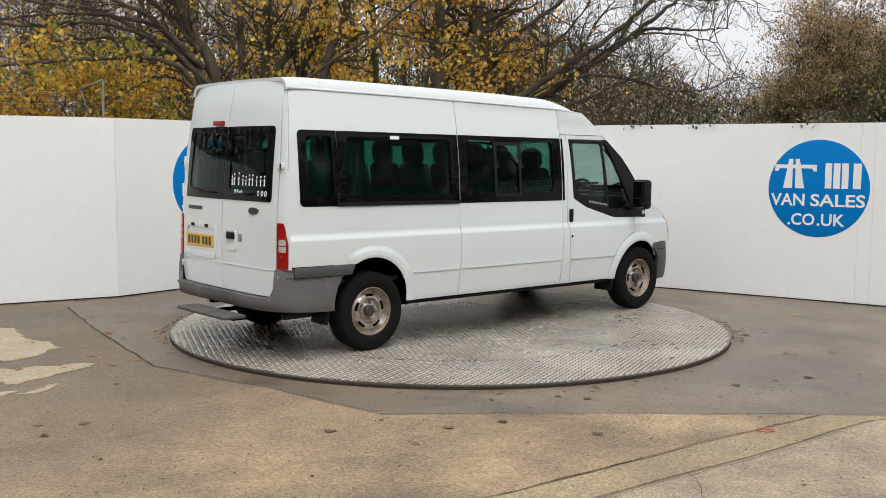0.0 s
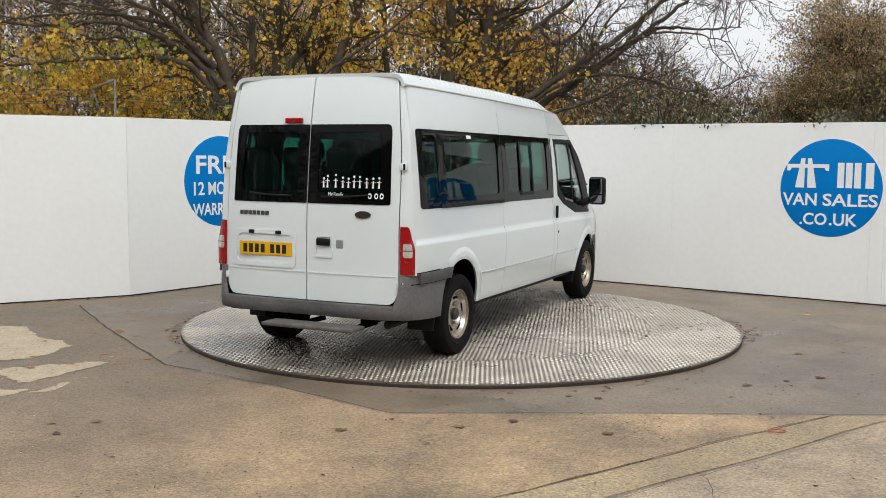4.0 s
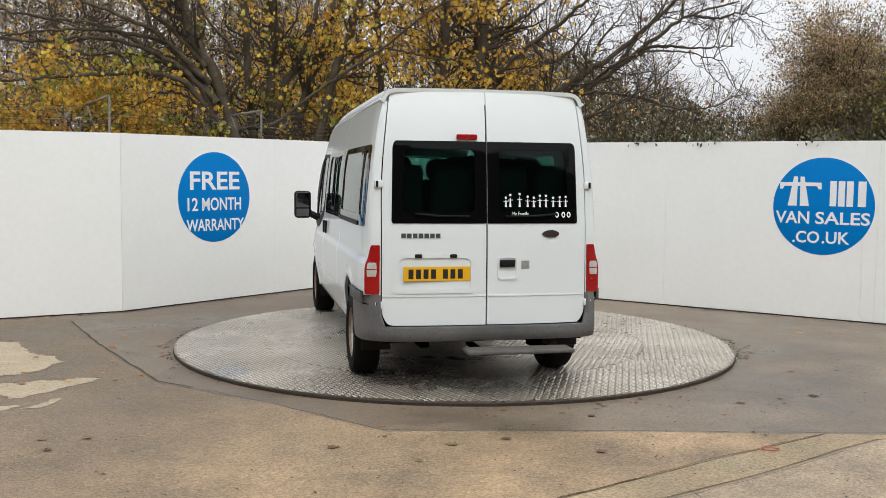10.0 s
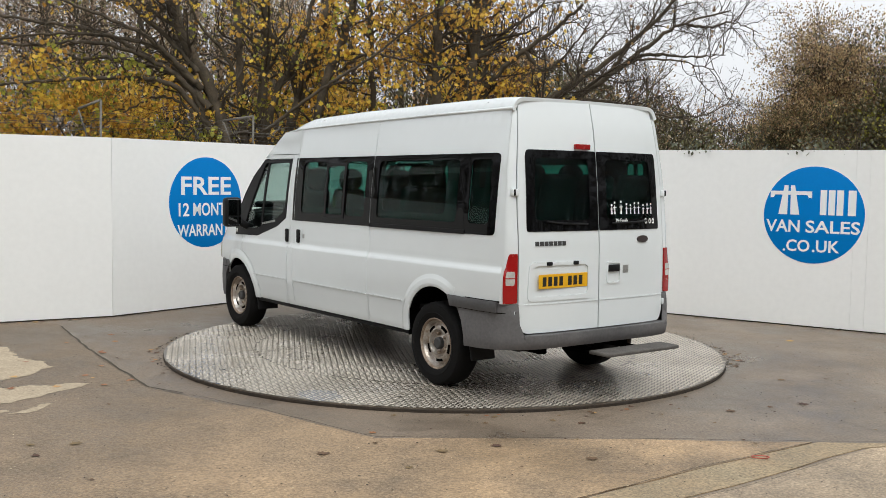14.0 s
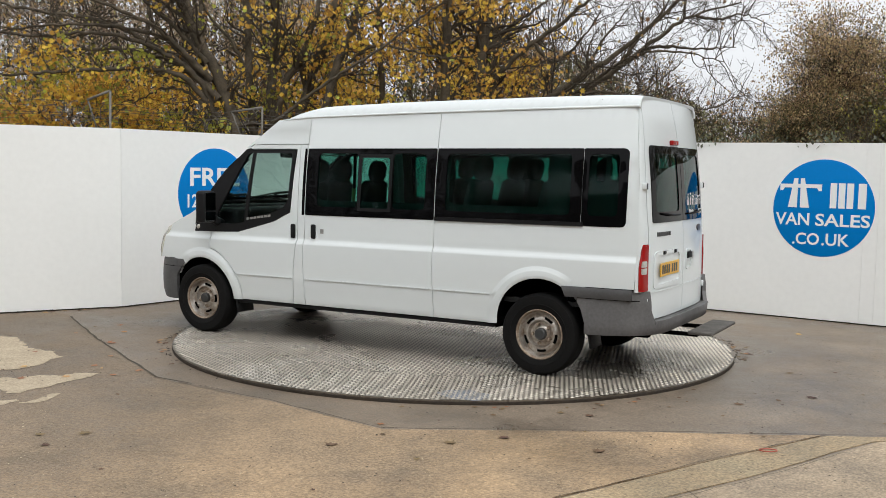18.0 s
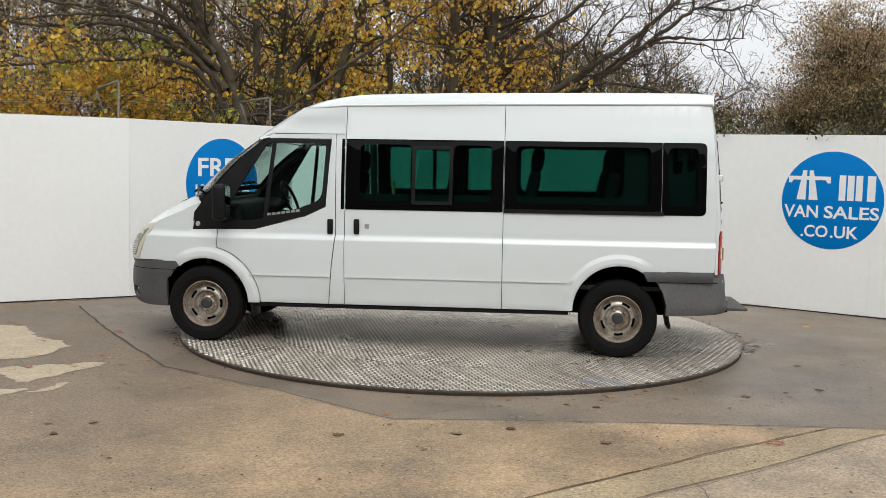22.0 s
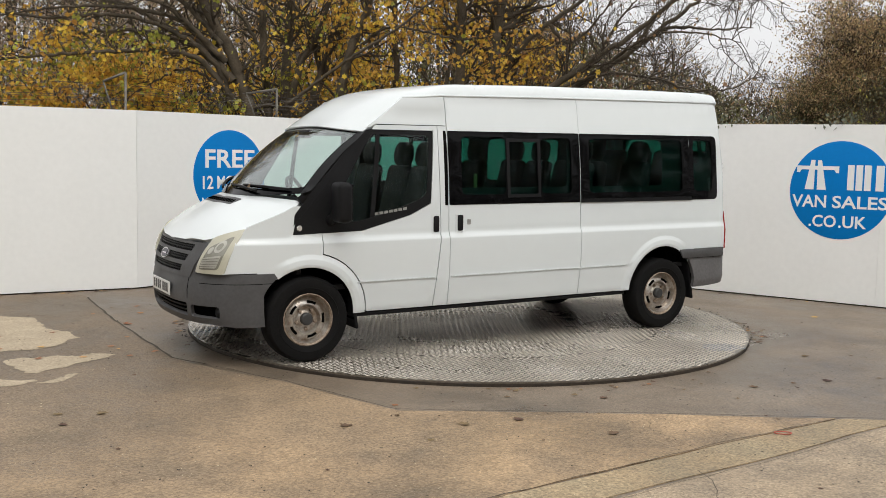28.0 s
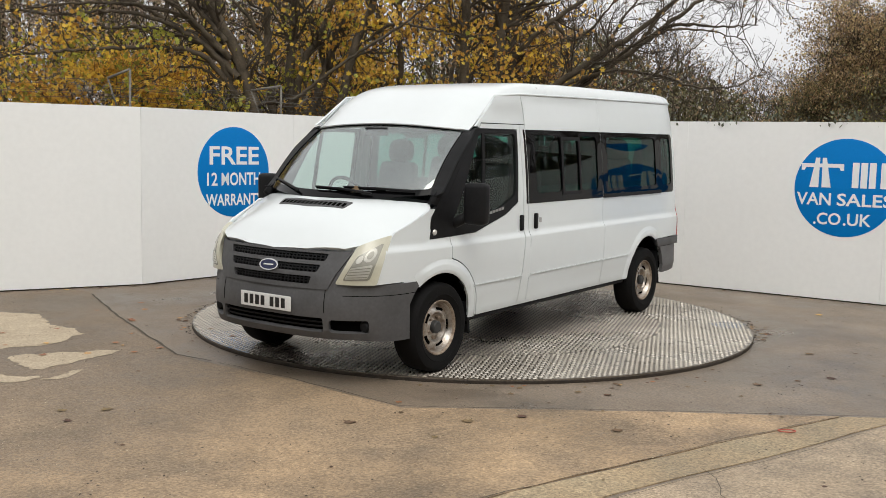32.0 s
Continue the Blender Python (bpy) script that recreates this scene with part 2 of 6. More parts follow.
def lathe(profile, n=32, axis="Y", smooth=True):
    """Turns (radius, along) pairs round an axis."""
    verts, faces = [], []
    for r, a in profile:
        for i in range(n):
            c, s = r * math.cos(2 * math.pi * i / n), r * math.sin(2 * math.pi * i / n)
            verts.append((c, a, s) if axis == "Y" else (c, s, a) if axis == "Z" else (a, c, s))
    for j in range(len(profile) - 1):
        for i in range(n):
            k = (i + 1) % n
            faces.append((j * n + i, j * n + k, (j + 1) * n + k, (j + 1) * n + i))
    me = mesh_of("turned", verts, faces, smooth)
    bm = bmesh.new()
    bm.from_mesh(me)
    bpy.data.meshes.remove(me)
    bmesh.ops.remove_doubles(bm, verts=bm.verts[:], dist=1e-5)
    bmesh.ops.recalc_face_normals(bm, faces=bm.faces[:])
    for e in bm.edges:
        if len(e.link_faces) == 2 and e.calc_face_angle(0) > radians(38):
            e.smooth = False
    return bm


def tube_data(path, radii, sides=6, verts=None, faces=None):
    """Adds a tapered tube along a path to lists of verts and faces."""
    verts = [] if verts is None else verts
    faces = [] if faces is None else faces
    base = len(verts)
    side = None
    for i, p in enumerate(path):
        d = (path[min(i + 1, len(path) - 1)] - path[max(i - 1, 0)]).normalized()
        ref = Vector((0, 0, 1)) if abs(d.z) < 0.9 else Vector((1, 0, 0))
        u = (side - d * side.dot(d)) if side is not None else d.cross(ref)
        u = u.normalized() if u.length > 1e-6 else d.cross(ref).normalized()
        side = u
        w = d.cross(u)
        for k in range(sides):
            a = 2 * math.pi * k / sides
            verts.append(p + (u * math.cos(a) + w * math.sin(a)) * radii[i])
    for i in range(len(path) - 1):
        for k in range(sides):
            a, b = base + i * sides + k, base + i * sides + (k + 1) % sides
            faces.append((a, b, b + sides, a + sides))
    return verts, faces


def tube(path, radius, sides=8):
    path = [Vector(p) for p in path]
    radii = radius if isinstance(radius, (list, tuple)) else [radius] * len(path)
    v, f = tube_data(path, radii, sides)
    f.append(tuple(range(sides))[::-1])
    f.append(tuple(len(v) - sides + k for k in range(sides)))
    return mesh_of("tube", v, f)


def inside(poly, pts):
    x, y = pts[:, 0], pts[:, 1]
    hit = np.zeros(len(pts), bool)
    q = np.asarray(poly, float)
    for (x0, y0), (x1, y1) in zip(q, np.roll(q, -1, 0)):
        if y0 != y1:
            hit ^= ((y0 > y) != (y1 > y)) & (x < (x1 - x0) * (y - y0) / (y1 - y0) + x0)
    return hit


def dense(poly, step):
    out = []
    for (x0, y0), (x1, y1) in zip(poly, poly[1:] + poly[:1]):
        n = max(1, int(math.hypot(x1 - x0, y1 - y0) / step))
        out += [(x0 + (x1 - x0) * k / n, y0 + (y1 - y0) * k / n) for k in range(n)]
    return out


def rounded(poly, r, n=4):
    """Rounds the corners of an outline; r is one radius or one for each corner."""
    out = []
    for i, p in enumerate(poly):
        rad = r[i] if isinstance(r, (list, tuple)) else r
        p, a, b = Vector(p), Vector(poly[i - 1]), Vector(poly[(i + 1) % len(poly)])
        u, w = (a - p), (b - p)
        rad = min(rad, u.length * 0.48, w.length * 0.48)
        if rad < 1e-4:
            out.append(tuple(p))
            continue
        s, e = p + u.normalized() * rad, p + w.normalized() * rad
        for k in range(n + 1):
            t = k / n
            out.append(tuple((1 - t) ** 2 * s + 2 * t * (1 - t) * p + t * t * e))
    return out


def box2(x0, y0, x1, y1, r=0.0, n=4):
    return rounded([(x0, y0), (x1, y0), (x1, y1), (x0, y1)], r, n)


def cross(ring, lines):
    """Adds points to an outline where it crosses given values of its second coordinate."""
    out = []
    for a, b in zip(ring, ring[1:] + ring[:1]):
        out.append(a)
        cuts = [(v - a[1]) / (b[1] - a[1]) for v in lines if abs(b[1] - a[1]) > 1e-6]
        out += [(a[0] + (b[0] - a[0]) * t, a[1] + (b[1] - a[1]) * t) for t in sorted(cuts) if 0.03 < t < 0.97]
    return out


def sheet(outline, fn, thick=0.02, holes=(), step=0.12, flip=False, lines=()):
    """A panel with thickness: an outline with holes in two coordinates, laid on the surface fn(u, v)."""
    rings = [dense(list(outline), step)] + [dense(list(h), step) for h in holes]
    if lines:
        rings = [cross(r, lines) for r in rings]
    pts, edges = [], []
    for ring in rings:
        b = len(pts)
        pts += ring
        edges += [(b + i, b + (i + 1) % len(ring)) for i in range(len(ring))]
    arr = np.array(rings[0])
    lo, hi = arr.min(0), arr.max(0)
    gx = np.arange(lo[0] + step / 2, hi[0], step)
    gy = np.arange(lo[1] + step / 2, hi[1], step)
    if lines:
        gy = np.array(sorted([g for g in gy if min(abs(g - v) for v in lines) > step * 0.4] + [v for v in lines if lo[1] < v < hi[1]]))
    if len(gx) and len(gy):
        grid = np.stack(np.meshgrid(gx, gy), -1).reshape(-1, 2)
        ok = inside(rings[0], grid)
        for h in rings[1:]:
            ok &= ~inside(h, grid)
        ring_pts = np.array(pts)
        for g in grid[ok]:
            if np.min(np.abs(ring_pts - g).max(1)) > step * (0.12 if lines else 0.35):
                pts.append((float(g[0]), float(g[1])))
    vs, _, fs, *_ = delaunay_2d_cdt([Vector(p) for p in pts], edges, [], 0, 1e-5)
    mid = np.array([[sum(vs[i][k] for i in f) / len(f) for k in (0, 1)] for f in fs])
    ok = inside(rings[0], mid)
    for h in rings[1:]:
        ok &= ~inside(h, mid)
    fs = [tuple(f) for f, o in zip(fs, ok) if o]
    top = [Vector(fn(v[0], v[1])) for v in vs]
    e = 1e-3
    low, normals = [], []
    for v, p in zip(vs, top):
        nrm = (Vector(fn(v[0] + e, v[1])) - p).cross(Vector(fn(v[0], v[1] + e)) - p)
        nrm = nrm.normalized() if nrm.length > 0 else Vector((0, 0, 1))
        normals.append(nrm)
        low.append(p - nrm * (-thick if flip else thick))
    n = len(vs)
    count = {}
    for f in fs:
        for a, b in zip(f, f[1:] + f[:1]):
            count[(a, b)] = 1
    verts, faces = top + low, []
    for f in fs:
        faces.append(f if not flip else f[::-1])
        faces.append(tuple(n + i for i in (f[::-1] if not flip else f)))
    for a, b in count:
        if (b, a) not in count:
            k = len(verts)
            verts += [top[a], top[b], low[b], low[a]]
            faces.append((k + 3, k + 2, k + 1, k) if not flip else (k, k + 1, k + 2, k + 3))
    me = mesh_of("panel", verts, faces)
    k = -1 if flip else 1
    face_n = [k * m for m in normals] + [-k * m for m in normals]
    for i in range(2 * n, len(verts), 4):
        a, b, c = verts[i], verts[i + 1], verts[i + 2]
        r = (b - a).cross(c - b) * -k
        face_n += [r.normalized() if r.length > 0 else Vector((0, 0, 1))] * 4
    me.normals_split_custom_set_from_vertices([tuple(v) for v in face_n])
    return me


def flat(z):
    return lambda u, v: (u, v, z)

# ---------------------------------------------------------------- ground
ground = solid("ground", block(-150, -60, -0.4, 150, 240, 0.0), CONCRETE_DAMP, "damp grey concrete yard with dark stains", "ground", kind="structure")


def slab(name, outline, z, material, label, step=0.25, wobble=0.0):
    pts = dense(outline, step)
    if wobble:
        pts = [(x + wobble * noise.noise((x * 3, y * 3, 1.7)), y + wobble * noise.noise((x * 3, y * 3, 8.1))) for x, y in pts]
    bm = bmesh.new()
    bm.faces.new([bm.verts.new((x, y, z)) for x, y in pts])
    res = bmesh.ops.extrude_face_region(bm, geom=bm.faces[:])
    for v in res["geom"]:
        if isinstance(v, bmesh.types.BMVert):
            v.co.z = -0.02
    bmesh.ops.recalc_face_normals(bm, faces=bm.faces[:])
    return solid(name, bm, material, label, "ground", kind="structure")


SLAB_WEST = [(-4.36, 1.06), (-3.49, -0.43), (-2.91, -1.31), (-2.42, -2.07), (-1.85, -2.49), (-1.35, -2.80), (-0.88, -3.17), (-0.45, -3.52), (0.3, -3.48), (1.07, -3.44), (2.5, -3.42), (0.5, -4.86), (-1.3, -6.34), (-4.5, -9.73), (-9, -9.73), (-9, -1.35), (-4.62, 1.25)]
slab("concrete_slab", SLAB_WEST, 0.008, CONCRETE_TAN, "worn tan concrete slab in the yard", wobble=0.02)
slab("drain_strip", [(2.53, -3.42), (3.2, -3.42), (2.8, -3.54), (2.45, -3.79), (1.95, -4.21), (1.17, -4.76), (0.78, -5.04), (-0.2, -5.88), (-1.1, -6.34), (0.23, -5.09), (0.54, -4.86), (1.07, -4.47), (1.68, -4.01), (2.13, -3.70)], 0.006, CONCRETE_STRIP, "stained brown concrete channel across the yard", wobble=0.015)
slab("concrete_slab", [(2.84, -3.56), (3.3, -3.44), (9, -3.36), (9, -9.73), (-4.2, -9.73), (-0.9, -6.55), (0.80, -5.09), (1.19, -4.79), (1.97, -4.24), (2.47, -3.82)], 0.010, CONCRETE_PALE, "pale dry concrete slab in the yard", wobble=0.02)


def joint_line(points, width, z):
    vs, fs = [], []
    path = [Vector((*p, z)) for p in points]
    fine = []
    for a, b in zip(path, path[1:]):
        n = max(2, int((b - a).length / 0.08))
        fine += [a.lerp(b, k / n) for k in range(n)]
    for i, p in enumerate(fine):
        d = (fine[min(i + 1, len(fine) - 1)] - fine[max(0, i - 1)]).normalized()
        s = Vector((-d.y, d.x, 0)) * width * (0.55 + 0.6 * abs(noise.noise(p * 5)))
        off = Vector((noise.noise(p * 4), noise.noise(p * 4 + Vector((9, 0, 0))), 0)) * 0.018
        vs += [p + off + s, p + off - s]
    fs = [(2 * i, 2 * i + 1, 2 * i + 3, 2 * i + 2) for i in range(len(fine) - 1)]
    return mesh_of("joint", vs, fs)


for points, width in (([(-4.3, 0.96), (-3.49, -0.43), (-2.91, -1.31), (-2.42, -2.07), (-2.0, -2.34)], 0.016),
                      ([(-2.0, -2.34), (-1.37, -2.76), (-0.89, -3.15), (-0.45, -3.50), (0.3, -3.46), (1.07, -3.42), (2.5, -3.40), (4.5, -3.36)], 0.0065),
                      ([(2.52, -3.42), (2.13, -3.68), (1.68, -3.99), (1.07, -4.45), (0.54, -4.84), (0.0, -5.26)], 0.004),
                      ([(2.47, -3.84), (1.97, -4.26), (1.19, -4.81), (0.8, -5.11), (0.2, -5.6)], 0.0025),
                      ([(1.30, -4.6), (1.34, -4.79), (1.33, -4.95), (1.30, -5.05), (1.34, -5.17), (1.36, -5.3)], 0.003)):
    solid("ground_joint", joint_line(points, width, 0.0115), JOINT, "dark dirt-filled joint in the concrete", "joint", kind="structure")


def dry_patch(outline, label):
    pts = []
    for x, y in dense(rounded(outline, 0.12, 3), 0.03):
        pts.append((x + 0.10 * noise.noise((x * 4, y * 5, 0.3)) + 0.04 * noise.noise((x * 15, y * 22, 4)), y + 0.13 * noise.noise((x * 4, y * 4, 7.3)) + 0.05 * noise.noise((x * 15, y * 22, 9))))
    bm = bmesh.new()
    bm.faces.new([bm.verts.new((x, y, 0.0105)) for x, y in pts])
    bmesh.ops.triangulate(bm, faces=bm.faces[:])
    bmesh.ops.recalc_face_normals(bm, faces=bm.faces[:])
    solid("dry_patch", bm, DRY_PATCH, label, "ground", kind="structure")


dry_patch([(-5.6, -0.89), (-4.9, -0.33), (-4.38, -0.43), (-4.12, -0.60), (-3.97, -0.89), (-3.56, -1.23), (-3.45, -1.59), (-3.59, -1.80), (-3.8, -2.02), (-4.8, -2.64)], "pale dry silt patch on damp concrete")
dry_patch([(-3.7, -2.36), (-3.47, -2.23), (-3.30, -2.10), (-3.06, -1.90), (-2.92, -2.09), (-3.02, -2.39), (-3.14, -2.62), (-3.22, -2.78), (-3.42, -2.60)], "pale dry silt patch on damp concrete")
dry_patch([(-3.6, -2.95), (-3.26, -2.89), (-3.14, -3.03), (-3.3, -3.19), (-3.7, -3.15)], "small pale dry silt patch on damp concrete")
dry_patch([(-3.10, -3.03), (-2.98, -2.74), (-2.9, -2.78), (-2.95, -2.95), (-3.04, -3.11)], "small pale dry silt patch on damp concrete")

# ---------------------------------------------------------------- hoarding walls
WALL_TOP = 2.147
CORNERS = [(-9.0, -1.17), (-4.0, 1.78), (-1.13, 5.54), (4.944, 1.605), (9.0, -1.02)]
NAMES = ["wall_west", "wall_north_west", "wall_north_east", "wall_east"]


def wall_frame(a, b):
    """A pose whose x runs along the wall from a to b, whose y goes into it, and whose origin is a."""
    d = Vector((b[0] - a[0], b[1] - a[1], 0)).normalized()
    return Matrix(((d.x, -d.y, 0, a[0]), (d.y, d.x, 0, a[1]), (0, 0, 1, 0), (0, 0, 0, 1))), math.hypot(b[0] - a[0], b[1] - a[1])


for name, a, b in zip(NAMES, CORNERS, CORNERS[1:]):
    m, length = wall_frame(a, b)
    wall = tagged(new(name), "white painted plywood hoarding wall around the turntable", "wall", kind="structure")
    wall.matrix_basis = m
    cuts = {"wall_north_east": [0, 2.2, 4.64, 7.08, length], "wall_north_west": [0, 2.44, length]}.get(name, [0, length / 2, length])
    for x0, x1 in zip(cuts, cuts[1:]):
        part("panel", block(x0 + (0.005 if name == "wall_north_west" and x0 == 0 else 0.0006), 0, 0.015, x1 - 0.0006, 0.06, WALL_TOP, 0.0015, 1), WALL_PAINT, wall)
    # shade of the gap under the panels, drawn as a dark strip
    part("baseboard", block(0, 0.012, 0, length, 0.05, 0.02), RIM_STEEL, wall, "dark strip drawn for the shaded gap at the wall's foot")


# ---------------------------------------------------------------- round wall signs
def text_mesh(body, size, depth=0.002, bold=0.0, align="CENTER", wide=1.0):
    cu = bpy.data.curves.new("lettering", "FONT")
    cu.body, cu.size, cu.align_x, cu.align_y = body, size, align, "CENTER"
    cu.extrude, cu.offset, cu.resolution_u = depth, bold, 3
    tmp = bpy.data.objects.new("lettering", cu)
    me = bpy.data.meshes.new_from_object(tmp)
    bpy.data.objects.remove(tmp)
    bpy.data.curves.remove(cu)
    me.materials.clear()
    xs = [v.co.x for v in me.vertices]
    c = (min(xs) + max(xs)) / 2
    for v in me.vertices:
        v.co.x = c + (v.co.x - c) * wide
    return me


def fit_text(body, width, height, bold):
    """Lettering stretched to a width and a cap height, centred."""
    me = text_mesh(body, 1.0, 0.002, bold)
    co = np.array([v.co for v in me.vertices])
    lo, hi = co.min(0), co.max(0)
    for v in me.vertices:
        v.co.x = (v.co.x - (lo[0] + hi[0]) / 2) * width / (hi[0] - lo[0])
        v.co.y = (v.co.y - (lo[1] + hi[1]) / 2) * height / (hi[1] - lo[1])
    return me


UP = Matrix.Rotation(radians(90), 4, "X")


def sign(a, b, along, label):
    m, _ = wall_frame(a, b)
    ob = thing("round_wall_sign", label, "sign", at=m @ Matrix.Translation((along, -0.003, 1.365)))
    disc = lathe([(0.0, -0.003), (0.575, -0.003), (0.585, 0.0), (0.585, 0.004)], 96)
    part("disc", disc, BLUE_VINYL, ob)
    return ob


def on_sign(ob, name, me, x, z, label=""):
    return part(name, me, WHITE_VINYL, ob, label, Matrix.Translation((x, -0.004, z)) @ UP)


def bar_mesh(w, h):
    return block(-w / 2, -h / 2, 0, w / 2, h / 2, 0.002)


free = sign(CORNERS[1], CORNERS[2], 1.408, "round blue wall sign offering a free 12 month warranty")
on_sign(free, "lettering", fit_text("FREE", 0.81, 0.235, 0.018), 0.003, 0.215)
on_sign(free, "lettering", fit_text("12", 0.165, 0.17, 0.016), -0.36, -0.09)
on_sign(free, "lettering", fit_text("MONTH", 0.645, 0.17, 0.016), 0.11, -0.09)
on_sign(free, "lettering", fit_text("WARRANTY", 0.94, 0.155, 0.016), 0.01, -0.36)

dealer = sign(CORNERS[2], CORNERS[3], 6.612, "round blue van dealer sign with a white motorway emblem")
on_sign(dealer, "lettering", fit_text("VAN", 0.40, 0.15, 0.018), -0.35, -0.14)
on_sign(dealer, "lettering", fit_text("SALES", 0.62, 0.15, 0.018), 0.23, -0.14)
# emblem: two tapering lanes under a bridge deck
for sgn in (-1, 1):
    lane = bmesh.new()
    x_in, top_in, x_out, top_out = 0.018, 0.014, 0.125, 0.062
    lane.faces.new([lane.verts.new((-0.285 + sgn * x, y, 0.002)) for x, y in ((x_in, 0.0), (x_out, 0.0), (top_out, 0.355), (top_in, 0.355))][::sgn])
    on_sign(dealer, "emblem_lane", lane, 0, 0.0)
deck = bmesh.new()
deck.faces.new([deck.verts.new((x - 0.265, y, 0.0035)) for x, y in ((-0.245, 0.205), (-0.21, 0.205), (-0.19, 0.24), (0.19, 0.24), (0.21, 0.205), (0.245, 0.205), (0.245, 0.285), (-0.245, 0.285))])
on_sign(dealer, "emblem_deck", deck, 0, 0.0)
for x, w in ((0.115, 0.075), (0.21, 0.075), (0.305, 0.075), (0.44, 0.09)):
    on_sign(dealer, "emblem_bar", bar_mesh(w, 0.30), x, 0.155, "plain white bar")
on_sign(dealer, "lettering", fit_text(".CO", 0.315, 0.145, 0.018), -0.182, -0.375)
on_sign(dealer, "lettering", fit_text(".UK", 0.315, 0.145, 0.018), 0.162, -0.375)

# ---------------------------------------------------------------- turntable
TABLE_R, TABLE_Z = 2.768, 0.036
table = thing("turntable", "round aluminium checker-plate vehicle turntable set on concrete", "turntable")
part("rim", lathe([(2.70, -0.0), (TABLE_R, 0.0), (TABLE_R, 0.022), (TABLE_R - 0.004, 0.026), (2.70, 0.026)], 128, "Z"), RIM_STEEL, table, "rusty dark steel edge ring")


def ring_plate(r0, r1, a0, a1, n):
    vs, fs = [], []
    for i in range(n + 1):
        a = a0 + (a1 - a0) * i / n
        c, s = math.cos(a), math.sin(a)
        vs += [(r0 * c, r0 * s, TABLE_Z), (r1 * c, r1 * s, TABLE_Z), (r1 * c, r1 * s, 0.026), (r0 * c, r0 * s, 0.026)]
    for i in range(n):
        k = 4 * i
        fs += [(k, k + 1, k + 5, k + 4), (k + 1, k + 2, k + 6, k + 5), (k + 3, k, k + 4, k + 7)]
    fs += [(0, 3, 2, 1), (4 * n, 4 * n + 1, 4 * n + 2, 4 * n + 3)]
    return mesh_of("plate", vs, fs, False)


def treads(turn, keep, pitch=0.0385):
    """Raised lozenges, each turned across its neighbours."""
    vs, fs = [], []
    n = int(TABLE_R / pitch) + 2
    c0, s0 = math.cos(turn), math.sin(turn)
    for i in range(-n, n):
        for j in range(-n, n):
            x, y = i * pitch, j * pitch
            x, y = x * c0 - y * s0, x * s0 + y * c0
            if not keep(x, y):
                continue
            c, s = (c0, s0) if (i + j) % 2 else (-s0, c0)
            k = len(vs)
            for size, z in ((1.0, 0.0), (0.70, 0.0035)):
                for u, w in ((-0.0215, 0), (-0.009, -0.0105), (0.009, -0.0105), (0.0215, 0), (0.009, 0.0105), (-0.009, 0.0105)):
                    vs.append((x + size * (u * c - w * s), y + size * (u * s + w * c), TABLE_Z + z))
            fs += [tuple(range(k + 6, k + 12))] + [(k + q, k + (q + 1) % 6, k + 6 + (q + 1) % 6, k + 6 + q) for q in range(6)]
    return mesh_of("treads", vs, fs, False)


RING = 8
for i in range(RING):
    a0, a1 = 2 * math.pi * i / RING + 0.0004, 2 * math.pi * (i + 1) / RING - 0.0004
    plate = part("deck_plate", ring_plate(1.902, TABLE_R - 0.005, a0, a1, 16), PLATE, table)

    def in_plate(x, y, a0=a0, a1=a1):
        r, a = math.hypot(x, y), math.atan2(y, x) % (2 * math.pi)
        return 1.906 < r < TABLE_R - 0.026 and a0 < a < a1

    tagged(part("tread", treads((a0 + a1) / 2 + radians(45 if i % 2 else 0), in_plate), TREAD, plate, "raised tread lozenges"), kind="stuff")
inner = part("deck_plate", lathe([(0.0, TABLE_Z), (1.9, TABLE_Z), (1.9, 0.026)], 96, "Z"), PLATE, table)
tagged(part("tread", treads(0.3, lambda x, y: math.hypot(x, y) < 1.894), TREAD, inner, "raised tread lozenges"), kind="stuff")

# bluish irregular patch, a thin sheet on the deck
BLUE_PATCH = mat("blue_patch", (0.17, 0.20, 0.27), 0.5, 0.4, vary=0.25, scale=9, fine=60, second=(0.26, 0.25, 0.23), amount=0.6)
blot = [(-1.33 + (0.20 + 0.07 * noise.noise((math.cos(k * 0.2618) * 2, math.sin(k * 0.2618) * 2, 3))) * math.cos(k * 0.2618), 2.22 + (0.16 + 0.07 * noise.noise((math.cos(k * 0.2618) * 2, math.sin(k * 0.2618) * 2, 7))) * math.sin(k * 0.2618)) for k in range(24)]
part("smudge", sheet(blot, flat(TABLE_Z + 0.0012), 0.001, (), 0.1), BLUE_PATCH, table, "irregular blue patch on the deck")

# ---------------------------------------------------------------- minibus: materials
GREY_PLASTIC = mat("faded_grey_plastic", (0.082, 0.081, 0.084), 0.55, vary=0.12, scale=3, fine=45, second=(0.05, 0.049, 0.05), bump=0.06, bump_scale=180, rough_vary=0.12)
SCUFFED_PLASTIC = mat("scuffed_pale_plastic", (0.15, 0.145, 0.147), 0.55, vary=0.15, scale=2.2, fine=45, second=(0.075, 0.073, 0.074), amount=0.5, bump=0.06, bump_scale=180, rough_vary=0.12)
BLACK_PLASTIC = mat("black_plastic", (0.012, 0.012, 0.013), 0.5, vary=0.15, scale=6, fine=60, spec=0.15, bump=0.05, bump_scale=200)
BLACK_GLOSS = mat("black_glass_edge", (0.003, 0.003, 0.0035), 0.04, spec=0.14, vary=0.1, scale=4, fine=30, rough_vary=0.02)
RUBBER = mat("tyre_rubber", (0.0055, 0.0055, 0.006), 0.75, vary=0.15, scale=9, fine=60, spec=0.12, second=(0.009, 0.0085, 0.008), bump=0.12, bump_scale=120)
